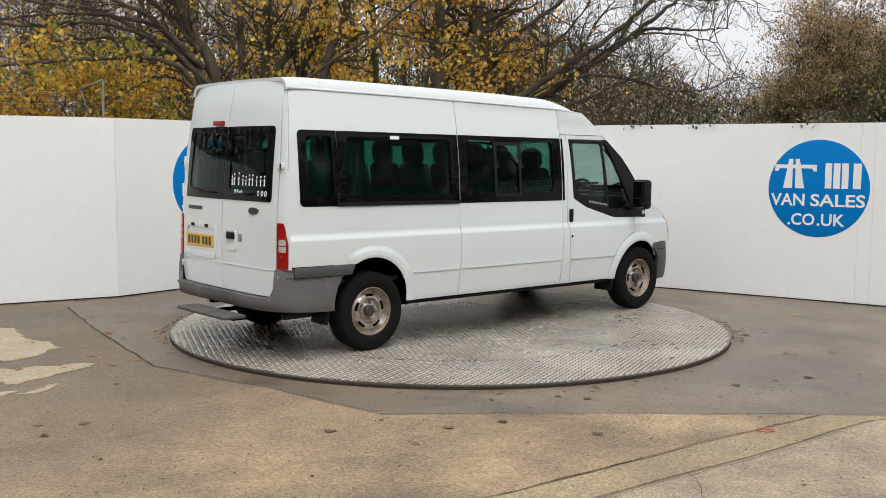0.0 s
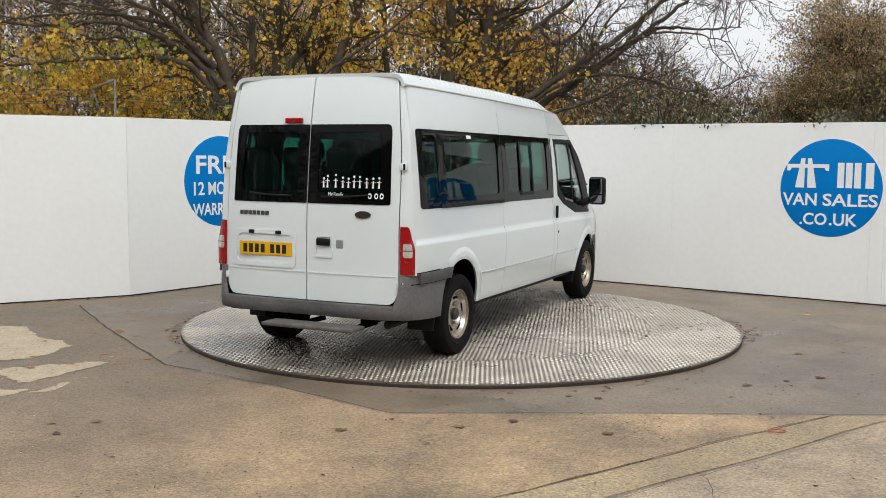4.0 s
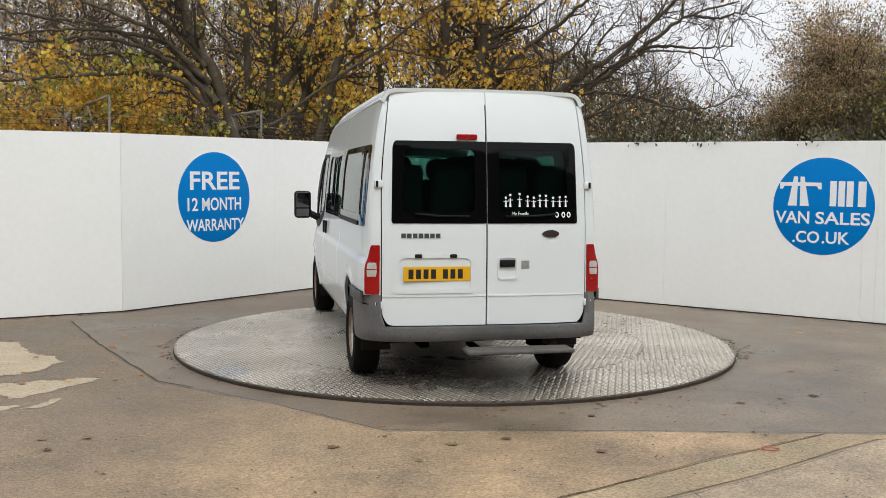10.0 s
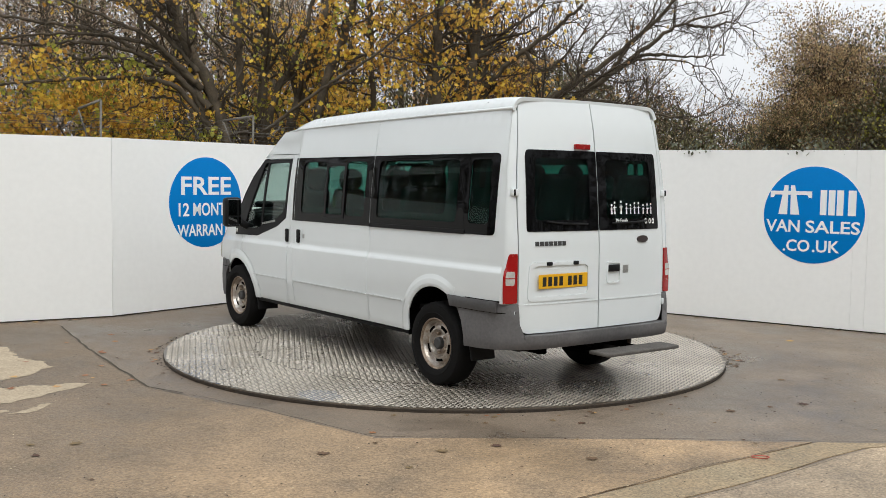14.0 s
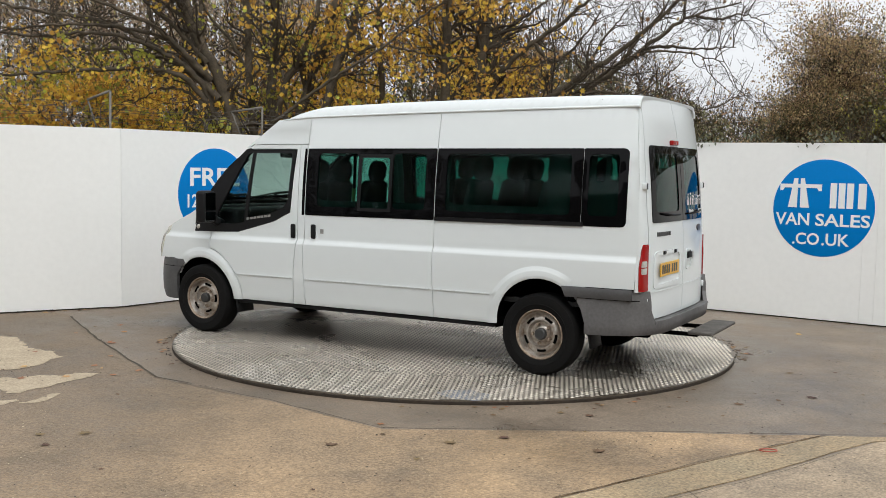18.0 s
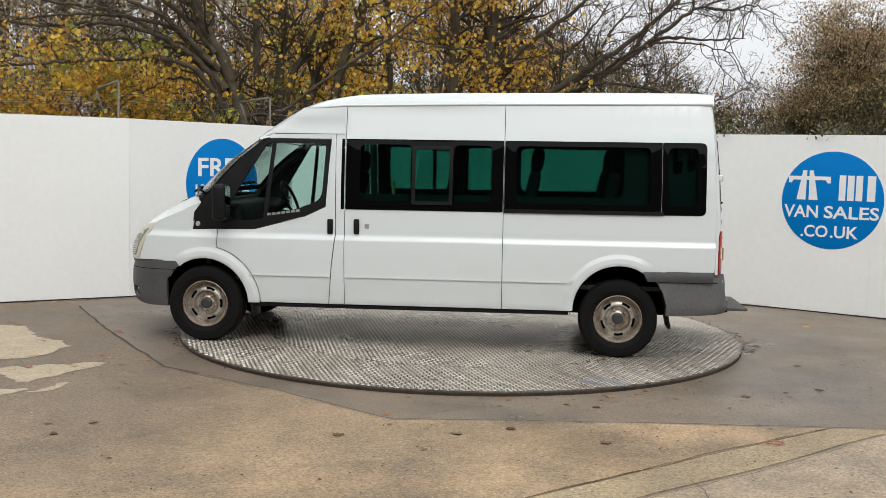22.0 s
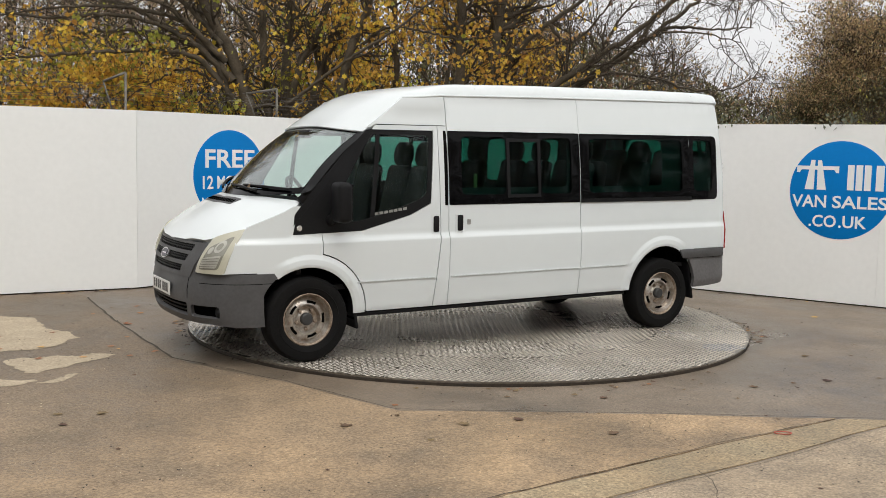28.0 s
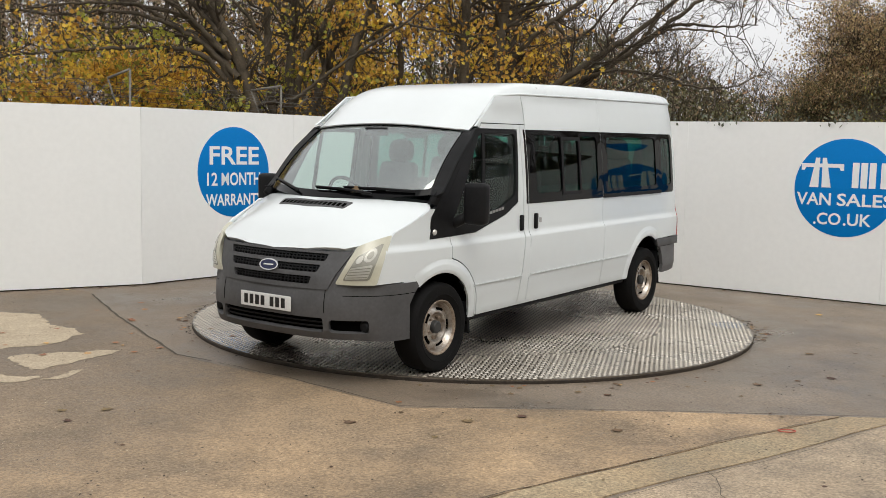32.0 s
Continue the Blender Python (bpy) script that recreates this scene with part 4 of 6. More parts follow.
# roof and front cap
roof_line = [(-2.28, -0.805), (1.36, -0.805)] + [(front_x(k / 10), 0.806 * k / 10) for k in range(-10, 11)] + [(1.36, 0.805), (-2.28, 0.805)]
part("roof", sheet(roof_line, lambda x, y: (x, y, roof_z(x, y)), 0.03, (), 0.1, False, [k * v for k in (-1, 1) for v in (0.62, 0.68, 0.715, 0.74, 0.76, 0.775, 0.788, 0.798)]), WHITE_PAINT, van, "white raised roof")
for x in (0.62, -1.95):
    part("roof_seam", sheet([(x, -0.78), (x + 0.006, -0.78), (x + 0.006, 0.78), (x, 0.78)], lambda u, v: (u, v, roof_z(u, v) + 0.0015), 0.002, (), 0.15), TRIM_GREY, van)

# bonnet
bonnet = [(2.575, 0), (2.53, 0.35), (2.41, 0.62), (2.28, 0.84), (2.33, 0.885), (2.45, 0.875), (2.66, 0.852), (2.80, 0.815), (2.92, 0.72), (2.995, 0.61), (3.066, 0.30), (3.088, 0.0)]
bonnet = bonnet + [(x, -y) for x, y in bonnet[-2:0:-1]]
bon = part("bonnet", sheet(inset(bonnet), lambda x, y: (x, y, bonnet_z(x, y)), 0.05, (), 0.07), WHITE_PAINT, van, "short sloping white bonnet")
vent = part("bonnet_vent", sheet(rounded([(2.60, -0.36), (2.70, -0.34), (2.73, 0.0), (2.70, 0.34), (2.60, 0.36), (2.635, 0.0)], 0.02), lambda x, y: (x, y, bonnet_z(x, y) + 0.003), 0.004, (), 0.06), GREY_PLASTIC, bon, "grey slatted air vent")
# vent openings: the dark inside is drawn as black pads
for k in range(15):
    y = -0.31 + 0.62 * k / 14
    x = 2.655 + 0.025 * (1 - (y / 0.34) ** 2)
    part("slot", sheet([(x - 0.022, y - 0.014), (x + 0.022, y - 0.014), (x + 0.022, y + 0.014), (x - 0.022, y + 0.014)], lambda u, v: (u, v, bonnet_z(u, v) + 0.0055), 0.002, (), 0.05), UNDER, vent)

# windscreen
def screen(u, v, out=0.0):
    lo = Vector((2.585 - 0.335 * abs(u) ** 2.2, 0.868 * u, 1.315 + 0.045 * u * u))
    hi = Vector((front_x(u) - 0.008, 0.805 * u, 1.895 - 0.05 * u * u))
    p = lo.lerp(hi, v) + Vector((0.6, 0, 0.75)) * (0.035 * math.sin(math.pi * v) + out)
    return (p.x, p.y, p.z)


ws = part("windscreen_frame", sheet([(-1, 0), (1, 0), (1, 1), (-1, 1)], lambda u, v: screen(u, v, 0.002), 0.008, [rounded([(-0.955, 0.08), (0.955, 0.08), (0.955, 0.992), (-0.955, 0.992)], 0.03)], 0.12), BLACK_GLOSS, van, "black windscreen surround")
part("pane", sheet([(-0.96, 0.06), (0.96, 0.06), (0.96, 0.995), (-0.96, 0.995)], lambda u, v: screen(u, v, -0.004), 0.004, (), 0.12), GLASS_SCREEN, ws).visible_shadow = False
part("sun_band", sheet([(-0.95, 0.955), (0.95, 0.955), (0.95, 0.975), (-0.95, 0.975)], lambda u, v: screen(u, v, -0.010), 0.002, (), 0.12), TRIM_GREY, ws)
for s in (-1, 1):
    part("screen_pillar", tube([(2.30, s * 0.872, 1.29)] + [Vector(screen(s, v)) - Vector((0.03, -s * 0.012, 0.03)) for v in (0.12, 0.3, 0.5, 0.7, 0.90)], [0.04, 0.04, 0.04, 0.036, 0.032, 0.022], 8), BLACK_PLASTIC, van, "black windscreen pillar")
    def bridge(q, z, s=s):
        """From the screen's edge back to the dark pillar on the flank."""
        a = Vector(screen(s * 0.965, min(1, max(0, (z - 1.33) / 0.52)), 0.004))
        x = float(np.interp(z, [1.19, 1.345, 1.50, 1.65, 1.78, 1.868], [2.36, 2.24, 2.10, 1.96, 1.82, 1.72])) - 0.02
        p = a.lerp(Vector((x, s * (half_width(x, z) + 0.003), a.z)), q)
        return (p.x, p.y, p.z)
    part("pillar_cover", sheet([(0, 1.25), (1, 1.25), (1, 1.855), (0, 1.855)], bridge, 0.01, (), 0.1, s < 0), BLACK_PLASTIC, van, "black windscreen pillar cover")
# scuttle panel under the screen
part("scuttle", sheet([(2.50, -0.72), (2.58, -0.36), (2.63, 0.0), (2.58, 0.36), (2.50, 0.72), (2.24, 0.80), (2.36, 0.55), (2.44, 0.3), (2.47, 0), (2.44, -0.3), (2.36, -0.55), (2.24, -0.80)], lambda x, y: (x, y, bonnet_z(x, y) - 0.012), 0.02, (), 0.09), BLACK_PLASTIC, van, "black scuttle panel")


def wiper(u0, u1, v0, v1, bend):
    pts = [Vector(screen(u0 + (u1 - u0) * k / 8, v0 + (v1 - v0) * k / 8 + bend * math.sin(math.pi * k / 8), 0.028)) for k in range(9)]
    w = part("wiper_arm", tube(pts, [0.011] * 5 + [0.008] * 4, 6), BLACK_PLASTIC, van, "black wiper on the windscreen")
    blade = [Vector(screen(u0 + (u1 - u0) * k / 8, v0 + (v1 - v0) * k / 8 + bend * math.sin(math.pi * k / 8), 0.012)) for k in range(3, 9)]
    part("blade", tube(blade, 0.008, 5), UNDER, w)


wiper(-0.30, -0.90, 0.03, 0.11, 0.02)
wiper(0.52, -0.10, 0.02, 0.09, 0.02)
wiper(0.86, 0.22, 0.03, 0.10, 0.015)

# ---------------------------------------------------------------- front end


def face(out=0.0, back=0.0):
    def fn(phi, z):
        x, y, zz = nose(phi, z)
        c, s = math.cos(phi), math.sin(phi)
        return (x + out * c, y + out * s, zz)
    return fn


def phi_of(y):
    """The angle on the nose curve for a sideways place."""
    return math.copysign(math.asin(min(1, (abs(y) / 0.925) ** (1 / 0.74))), y)


P55 = phi_of(0.53)
# bumper with its lower air slots
bump = [(-1.47, 0.735), (-1.47, 0.318), (-1.15, 0.318), (-0.8, 0.335), (0.8, 0.335), (1.15, 0.318), (1.47, 0.318), (1.47, 0.735), (P55, 0.735), (P55 - 0.03, 0.70), (-P55 + 0.03, 0.70), (-P55, 0.735)]
slots = [box2(-0.46, 0.385, 0.46, 0.490, 0.02), box2(0.52, 0.385, 0.96, 0.480, 0.035), box2(-0.96, 0.385, -0.52, 0.480, 0.035)]
fb = part("front_bumper", sheet(bump, face(), 0.035, slots, 0.09), GREY_PLASTIC, van, "faded grey plastic front bumper")
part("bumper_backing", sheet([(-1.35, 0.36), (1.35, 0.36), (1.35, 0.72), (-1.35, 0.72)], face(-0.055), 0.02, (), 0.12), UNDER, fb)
for z in (0.420, 0.452):
    part("air_slat", sheet([(-0.46, z), (0.46, z), (0.46, z + 0.010), (-0.46, z + 0.010)], face(-0.02), 0.012, (), 0.12), BLACK_PLASTIC, fb)
for s in (-1, 1):
    # the fold's shade line goes on round the front in black
    crease = [(s * 0.66, 0.655), (s * 1.46, 0.655), (s * 1.46, 0.660), (s * 0.66, 0.660)]
    part("crease", sheet(crease, face(0.001), 0.003, (), 0.09), UNDER, fb)
    g0 = s * (P55 - 0.02)
    part("bumper_seam", sheet([(g0, 0.53), (g0 + 0.007, 0.53), (g0 + 0.007, 0.735), (g0, 0.735)], face(0.001), 0.003, (), 0.06), UNDER, fb)
    x, y, z = nose(s * 0.86, 0.430)
    fog = lathe([(0, 0.018), (0.032, 0.014), (0.042, 0.0), (0.042, -0.03)], 24, "X")
    part("fog_lamp", fog, BLACK_PLASTIC, fb, "round dark fog lamp", Matrix.Translation((x - 0.045, y, z)))

# grille panel with three meshed openings
def grille_fn(out=0.0):
    def fn(y, z):
        k = np.interp(z, [0.68, 0.80, 1.02], [0.0, -0.018, -0.105])
        return (3.162 + k - 0.085 * (abs(y) / 0.6) ** 2.3 + out, y, z)
    return fn


outline = [(-0.535, 0.695), (0.535, 0.695), (0.580, 0.80), (0.672, 0.968), (0.40, 0.966), (0.0, 0.970), (-0.40, 0.966), (-0.672, 0.968), (-0.580, 0.80)]
rows = [(0.728, 0.783, 0.40), (0.815, 0.868, 0.455), (0.895, 0.948, 0.50)]
grille = part("grille", sheet(outline, grille_fn(), 0.03, [rounded([(-w + 0.02, z0), (w - 0.02, z0), (w, z1), (-w, z1)], 0.015) for z0, z1, w in rows], 0.08), GREY_PLASTIC, van, "grey plastic grille with meshed slots")
part("grille_backing", sheet([(-0.52, 0.71), (0.52, 0.71), (0.52, 0.99), (-0.52, 0.99)], grille_fn(-0.035), 0.01, (), 0.12), UNDER, grille)
for z0, z1, w in rows:
    n = int(2 * w / 0.034)
    for k in range(n + 1):
        y = -w + 2 * w * k / n
        part("mesh_bar", sheet([(y - 0.0045, z0 - 0.004), (y + 0.0045, z0 - 0.004), (y + 0.0045, z1 + 0.004), (y - 0.0045, z1 + 0.004)], grille_fn(-0.010), 0.008, (), 0.2), BLACK_PLASTIC, grille)
    for z in (z0 + (z1 - z0) * 0.35, z0 + (z1 - z0) * 0.70):
        part("mesh_bar", sheet([(-w, z - 0.004), (w, z - 0.004), (w, z + 0.004), (-w, z + 0.004)], grille_fn(-0.009), 0.008, (), 0.2), BLACK_PLASTIC, grille)
oval = [(0.095 * math.cos(2 * math.pi * k / 32), 0.842 + 0.042 * math.sin(2 * math.pi * k / 32)) for k in range(32)]
badge = part("badge", sheet(oval, grille_fn(0.016), 0.02, (), 0.05), CHROME, grille, "chrome-edged oval badge")
part("badge_face", sheet([(p[0] * 0.86, 0.842 + (p[1] - 0.842) * 0.80) for p in oval], grille_fn(0.018), 0.003, (), 0.05), mat("dark_blue_enamel", (0.008, 0.012, 0.05), 0.15, vary=0.05), badge)
part("badge_bar", sheet([(-0.05, 0.836), (0.05, 0.838), (0.055, 0.848), (-0.045, 0.846)], grille_fn(0.020), 0.002, (), 0.05), CHROME, badge, "plain pale bar")

# headlamps
for s in (-1, 1):
    def lamp_fn(out=0.0, s=s):
        def fn(u, v):
            lo = Vector((3.062 - 0.03 * u - 0.115 * u ** 2.2, 0.580 + 0.268 * u ** 0.9, 0.738))
            hi = Vector((2.955 - 0.05 * u - 0.17 * u ** 1.6, 0.690 + 0.155 * u ** 0.85, 1.000 + 0.088 * u ** 0.8))
            p = lo.lerp(hi, v) + Vector((0.028, 0.018, 0)) * math.sin(math.pi * v) + Vector((0.75, 0.6, 0.2)) * out
            return (p.x, s * p.y, p.z)
        return fn
    fl = s < 0
    lens = part("headlamp", sheet(rounded([(0, 0), (1, 0), (1, 1), (0, 1)], 0.06), lamp_fn(), 0.05, (), 0.09, fl), HEAD_SHELL, van, "large hazed clear headlamp")
    part("bezel", sheet(rounded([(0.14, 0.10), (0.82, 0.10), (0.86, 0.88), (0.22, 0.70)], 0.08), lamp_fn(0.0025), 0.003, (), 0.08, fl), LAMP_INNER, lens)
    part("reflector", sheet(rounded([(0.18, 0.14), (0.76, 0.14), (0.78, 0.44), (0.20, 0.42)], 0.05), lamp_fn(0.0055), 0.003, (), 0.06, fl), REFLECTOR, lens, "ribbed bright reflector")
    part("reflector", sheet([(0.62 + 0.15 * math.cos(a * 0.3927), 0.66 + 0.15 * math.sin(a * 0.3927)) for a in range(16)], lamp_fn(0.0055), 0.003, (), 0.06, fl), REFLECTOR, lens)
    for k in range(4):
        v0 = 0.17 + 0.065 * k
        part("lens_rib", sheet([(0.20, v0), (0.75, v0), (0.75, v0 + 0.016), (0.20, v0 + 0.016)], lamp_fn(0.0085), 0.002, (), 0.08, fl), LAMP_INNER, lens)
    part("bulb_ring", sheet([(0.62 + 0.085 * math.cos(a * 0.3927), 0.66 + 0.085 * math.sin(a * 0.3927)) for a in range(16)], lamp_fn(0.0085), 0.002, (), 0.06, fl), LAMP_INNER, lens)
    part("bulb", sheet([(0.36 + 0.09 * math.cos(a * 0.3927), 0.60 + 0.09 * math.sin(a * 0.3927)) for a in range(16)], lamp_fn(0.0055), 0.003, (), 0.06, fl), REFLECTOR, lens)
    part("grille_cheek", sheet([(0.53, 0.70), (0.590, 0.715), (0.695, 0.975), (0.655, 0.98)], lambda y, z, s=s: (grille_fn(-0.012)(y, z)[0], s * y, z), 0.05, (), 0.08, fl), GREY_PLASTIC, grille)


def number_plate(parent, at, material, label):
    p = part("number_plate", block(-0.26, -0.0555, 0, 0.26, 0.0555, 0.006, 0.003, 1), material, parent, label, at)
    for k in range(7):
        x = -0.205 + 0.058 * k + (0.035 if k > 3 else 0)
        part("plate_bar", block(x - 0.016, -0.036, 0.004, x + 0.022, 0.036, 0.0075), INK, p, "plain black bar")
    return p


number_plate(fb, Matrix.Translation((3.172, 0, 0.572)) @ Matrix.Rotation(radians(90), 4, "Z") @ Matrix.Rotation(radians(90), 4, "X"), PLATE_WHITE, "white front number plate")

# ---------------------------------------------------------------- tail
def door_edge(z):
    return float(np.interp(z, [0.5, 1.5685, 1.75, 2.20, 2.292, 2.32], [0.812, 0.812, 0.802, 0.755, 0.738, 0.70]))


for s in (-1, 1):
    zs = [0.53, 0.8, 1.1, 1.4, 1.6, 1.8, 2.0, 2.16, 2.24, 2.292]
    edge = [(s * door_edge(z), z) for z in zs]
    outline = rounded([(s * 0.003, 0.515), (s * 0.765, 0.515), (s * 0.812, 0.60), *edge[1:], (s * 0.55, 2.304), (s * 0.003, 2.309)], [0, 0.05, 0.05] + [0.02] * 9 + [0.02, 0])
    win = rounded([(s * 0.045, 1.335), (s * 0.70, 1.335), (s * 0.675, 1.885), (s * 0.045, 1.885)], 0.04)
    holes = [win]
    rd = part("rear_door", sheet(inset(outline), tail(), 0.025, holes, 0.1, True), WHITE_PAINT, van, "white rear door with a dark window")
    band = rounded([(s * 0.006, 1.298), (s * 0.738, 1.298), (s * 0.725, 1.88), (s * 0.71, 1.925), (s * 0.006, 1.925)], [0.01, 0.02, 0.02, 0.04, 0.01])
    part("window_border", sheet(band, tail(0.006), 0.008, [rounded([(s * 0.095, 1.385), (s * 0.665, 1.385), (s * 0.635, 1.862), (s * 0.095, 1.862)], 0.05)], 0.1, True), BLACK_GLOSS, rd)
    part("pane", sheet(win, tail(-0.002), 0.004, (), 0.12, True), GLASS_DARK, rd).visible_shadow = False
    part("pressing", sheet([(s * 0.01, 0.738), (s * 0.80, 0.738), (s * 0.80, 0.745), (s * 0.01, 0.745)], tail(0.005), 0.006, (), 0.04, True), WHITE_PAINT, rd)
    # rear wiper
    wip = part("wiper_arm", tube([tail(0.022)(s * 0.14, 1.352), tail(0.03)(s * 0.4, 1.358), tail(0.022)(s * 0.56, 1.372)], 0.009, 6), BLACK_PLASTIC, rd, "black rear wiper")
    for z in (1.573, 0.653):
        hx = rear_x(0.83, z)
        h = part("hinge", block(hx - 0.022, min(s * 0.80, s * 0.862), z - 0.028, hx + 0.02, max(s * 0.80, s * 0.862), z + 0.028, 0.008), WHITE_PAINT, rd, "white door hinge")
        part("hinge_pin", block(hx - 0.026, min(s * 0.835, s * 0.855), z - 0.024, hx - 0.01, max(s * 0.835, s * 0.855), z + 0.024, 0.004, 1), BLACK_PLASTIC, h)
    # rear corner pillar, rounded from flank to tail
    def corner(out=0.0, s=s):
        def fn(u, z):
            a = Vector((-2.315 + 0.05 * max(0, z - 1.6) / 0.6, half_width(-2.3, z), 0))
            e = door_edge(min(z, 2.2))
            b = Vector((rear_x(e, z) + 0.004, e, 0))
            c = Vector((b.x + 0.012, a.y - 0.006, 0))
            p = (1 - u) ** 2 * a + 2 * u * (1 - u) * c + u * u * b
            d = (p - Vector((-2.2, 0.7, 0))).normalized()
            return (p.x + d.x * out, s * (p.y + d.y * out), z)
        return fn
    part("corner_pillar", sheet([(0.02, 0.730), (0.98, 0.730), (0.98, 2.20), (0.02, 2.20)], corner(), 0.02, (), 0.09, s < 0), WHITE_PAINT, van)
    lamp = rounded([(0.30, 0.735), (0.97, 0.735), (0.97, 1.110), (0.52, 1.110), (0.32, 1.03)], [0.03, 0.03, 0.03, 0.08, 0.1])
    tl = part("tail_lamp", sheet(lamp, corner(0.012), 0.02, (), 0.07, s < 0), RED_LENS, van, "tall red tail lamp")
    part("clear_lens", sheet(rounded([(0.46, 0.872), (0.88, 0.872), (0.88, 0.978), (0.48, 0.978)], 0.05), corner(0.014), 0.003, (), 0.06, s < 0), CLEAR_LENS, tl, "clear reversing lens")
    part("lens_bar", sheet([(0.40, 0.922), (0.95, 0.922), (0.95, 0.929), (0.40, 0.929)], corner(0.0155), 0.002, (), 0.06, s < 0), RED_LENS, tl)

# roof end above the doors
part("roof_end", sheet([(-0.795, 2.185), (0.795, 2.185)][::-1] + [(v / 100, roof_z(-2.28, v / 100) - 0.006) for v in (-79.5, -78, -76, -72, -66, -55, -35, 0, 35, 55, 66, 72, 76, 78, 79.5)], lambda y, z: (rear_x(y, z) + 0.02 + 0.03 * (abs(y) / 0.78) ** 4, y, z), 0.02, (), 0.1, True), WHITE_PAINT, van)
part("brake_light", block(rear_x(0.15, 1.935) - 0.03, 0.075, 1.915, rear_x(0.15, 1.935) + 0.005, 0.235, 1.956, 0.006, 1), RED_LENS, van, "red high-level brake light")
# plate recess, lamps, badge and handle
part("plate_recess", sheet(rounded([(0.10, 0.765), (0.74, 0.765), (0.72, 1.065), (0.10, 1.065)], 0.05), tail(0.010), 0.011, [rounded([(0.13, 0.80), (0.70, 0.80), (0.68, 1.035), (0.13, 1.035)], 0.05)], 0.08, True), WHITE_PAINT, van)
number_plate(van, Matrix.Translation((rear_x(0.39, 0.915) - 0.004, 0.392, 0.892)) @ Matrix.Rotation(radians(-90), 4, "Z") @ Matrix.Rotation(radians(90), 4, "X"), PLATE_YELLOW, "yellow rear number plate")
for y in (0.535, 0.265):
    part("plate_lamp", block(rear_x(y, 1.05) - 0.02, y - 0.028, 1.013, rear_x(y, 1.05) + 0.005, y + 0.028, 1.043, 0.006, 1), BLACK_PLASTIC, van, "small black plate lamp")
for k in range(7):
    y = 0.665 - 0.044 * k
    part("badge_bar", sheet([(y - 0.034, 1.188), (y, 1.188), (y, 1.222), (y - 0.034, 1.222)], tail(0.005), 0.005, (), 0.05, True), CAP_GREY, van, "plain grey bar")
part("badge", sheet([(-0.513 + 0.068 * math.cos(2 * math.pi * k / 28), 1.218 + 0.029 * math.sin(2 * math.pi * k / 28)) for k in range(28)], tail(0.010), 0.012, (), 0.05, True), mat("dull_brown_badge", (0.035, 0.022, 0.02), 0.3, vary=0.1), van, "dark oval badge")
part("handle_recess", sheet(box2(-0.245, 0.865, -0.085, 1.045, 0.03), tail(0.009), 0.010, [box2(-0.232, 0.88, -0.098, 1.03, 0.025)], 0.06, True), WHITE_PAINT, van)
part("door_handle", block(rear_x(0.16, 0.99) - 0.022, -0.222, 0.940, rear_x(0.16, 0.99) + 0.004, -0.10, 0.996, 0.008), BLACK_PLASTIC, van, "black rear door handle")
part("label_sticker", sheet(box2(-0.34, 0.945, -0.275, 1.01), tail(0.002), 0.001, (), 0.05, True), GALV, van, "small pale square label")
# white window stickers: a line of small plain shapes, a caption and three more shapes
for k, (y, h) in enumerate(((-0.15, 0.09), (-0.185, 0.115), (-0.26, 0.125), (-0.325, 0.10), (-0.375, 0.09), (-0.425, 0.11), (-0.475, 0.11), (-0.535, 0.09), (-0.59, 0.095), (-0.64, 0.10))):
    z = 1.425
    s1 = part("window_sticker", sheet(rounded([(y - 0.009, z), (y + 0.009, z), (y + 0.003, z + h * 0.62), (y - 0.003, z + h * 0.62)], 0.002), tail(0.008), 0.001, (), 0.05, True), WHITE_VINYL, van, "small plain white sticker")
    part("sticker_dot", sheet([(y + 0.010 * math.cos(a * 0.785), z + h * 0.8 + 0.010 * math.sin(a * 0.785)) for a in range(8)], tail(0.008), 0.001, (), 0.05, True), WHITE_VINYL, s1)
    part("sticker_dot", sheet([(y - 0.02, z + h * 0.44), (y + 0.02, z + h * 0.44), (y + 0.02, z + h * 0.49), (y - 0.02, z + h * 0.49)], tail(0.0095), 0.001, (), 0.05, True), WHITE_VINYL, s1)
for y in (-0.565, -0.62, -0.665):
    part("window_sticker", sheet([(y + 0.017 * math.cos(a * 0.785), 1.365 + 0.024 * math.sin(a * 0.785)) for a in range(8)], tail(0.008), 0.001, [[(y + 0.009 * math.cos(a * 0.785), 1.365 + 0.013 * math.sin(a * 0.785)) for a in range(8)]], 0.05, True), WHITE_VINYL, van, "small plain white sticker")
caption = fit_text("My Family", 0.135, 0.042, 0.0)
part("lettering", caption, WHITE_VINYL, van, "small white caption on the rear window", Matrix.Translation((rear_x(-0.27, 1.37) - 0.009, -0.265, 1.346)) @ Matrix.Rotation(radians(-90), 4, "Z") @ Matrix.Rotation(radians(90), 4, "X"))


# rear bumper
def stern(out=0.0):
    def fn(phi, z):
        c, s = abs(math.cos(phi)) ** 0.36, abs(math.sin(phi)) ** 0.36
        k = np.interp(z, [0.36, 0.40, 0.47, 0.52, 0.66, 0.75], [-0.035, -0.005, 0.0, -0.004, -0.008, -0.022]) + out
        return (-1.76 - (0.745 + k) * c, math.copysign((0.966 + 0.35 * k) * s, phi), z)
    return fn


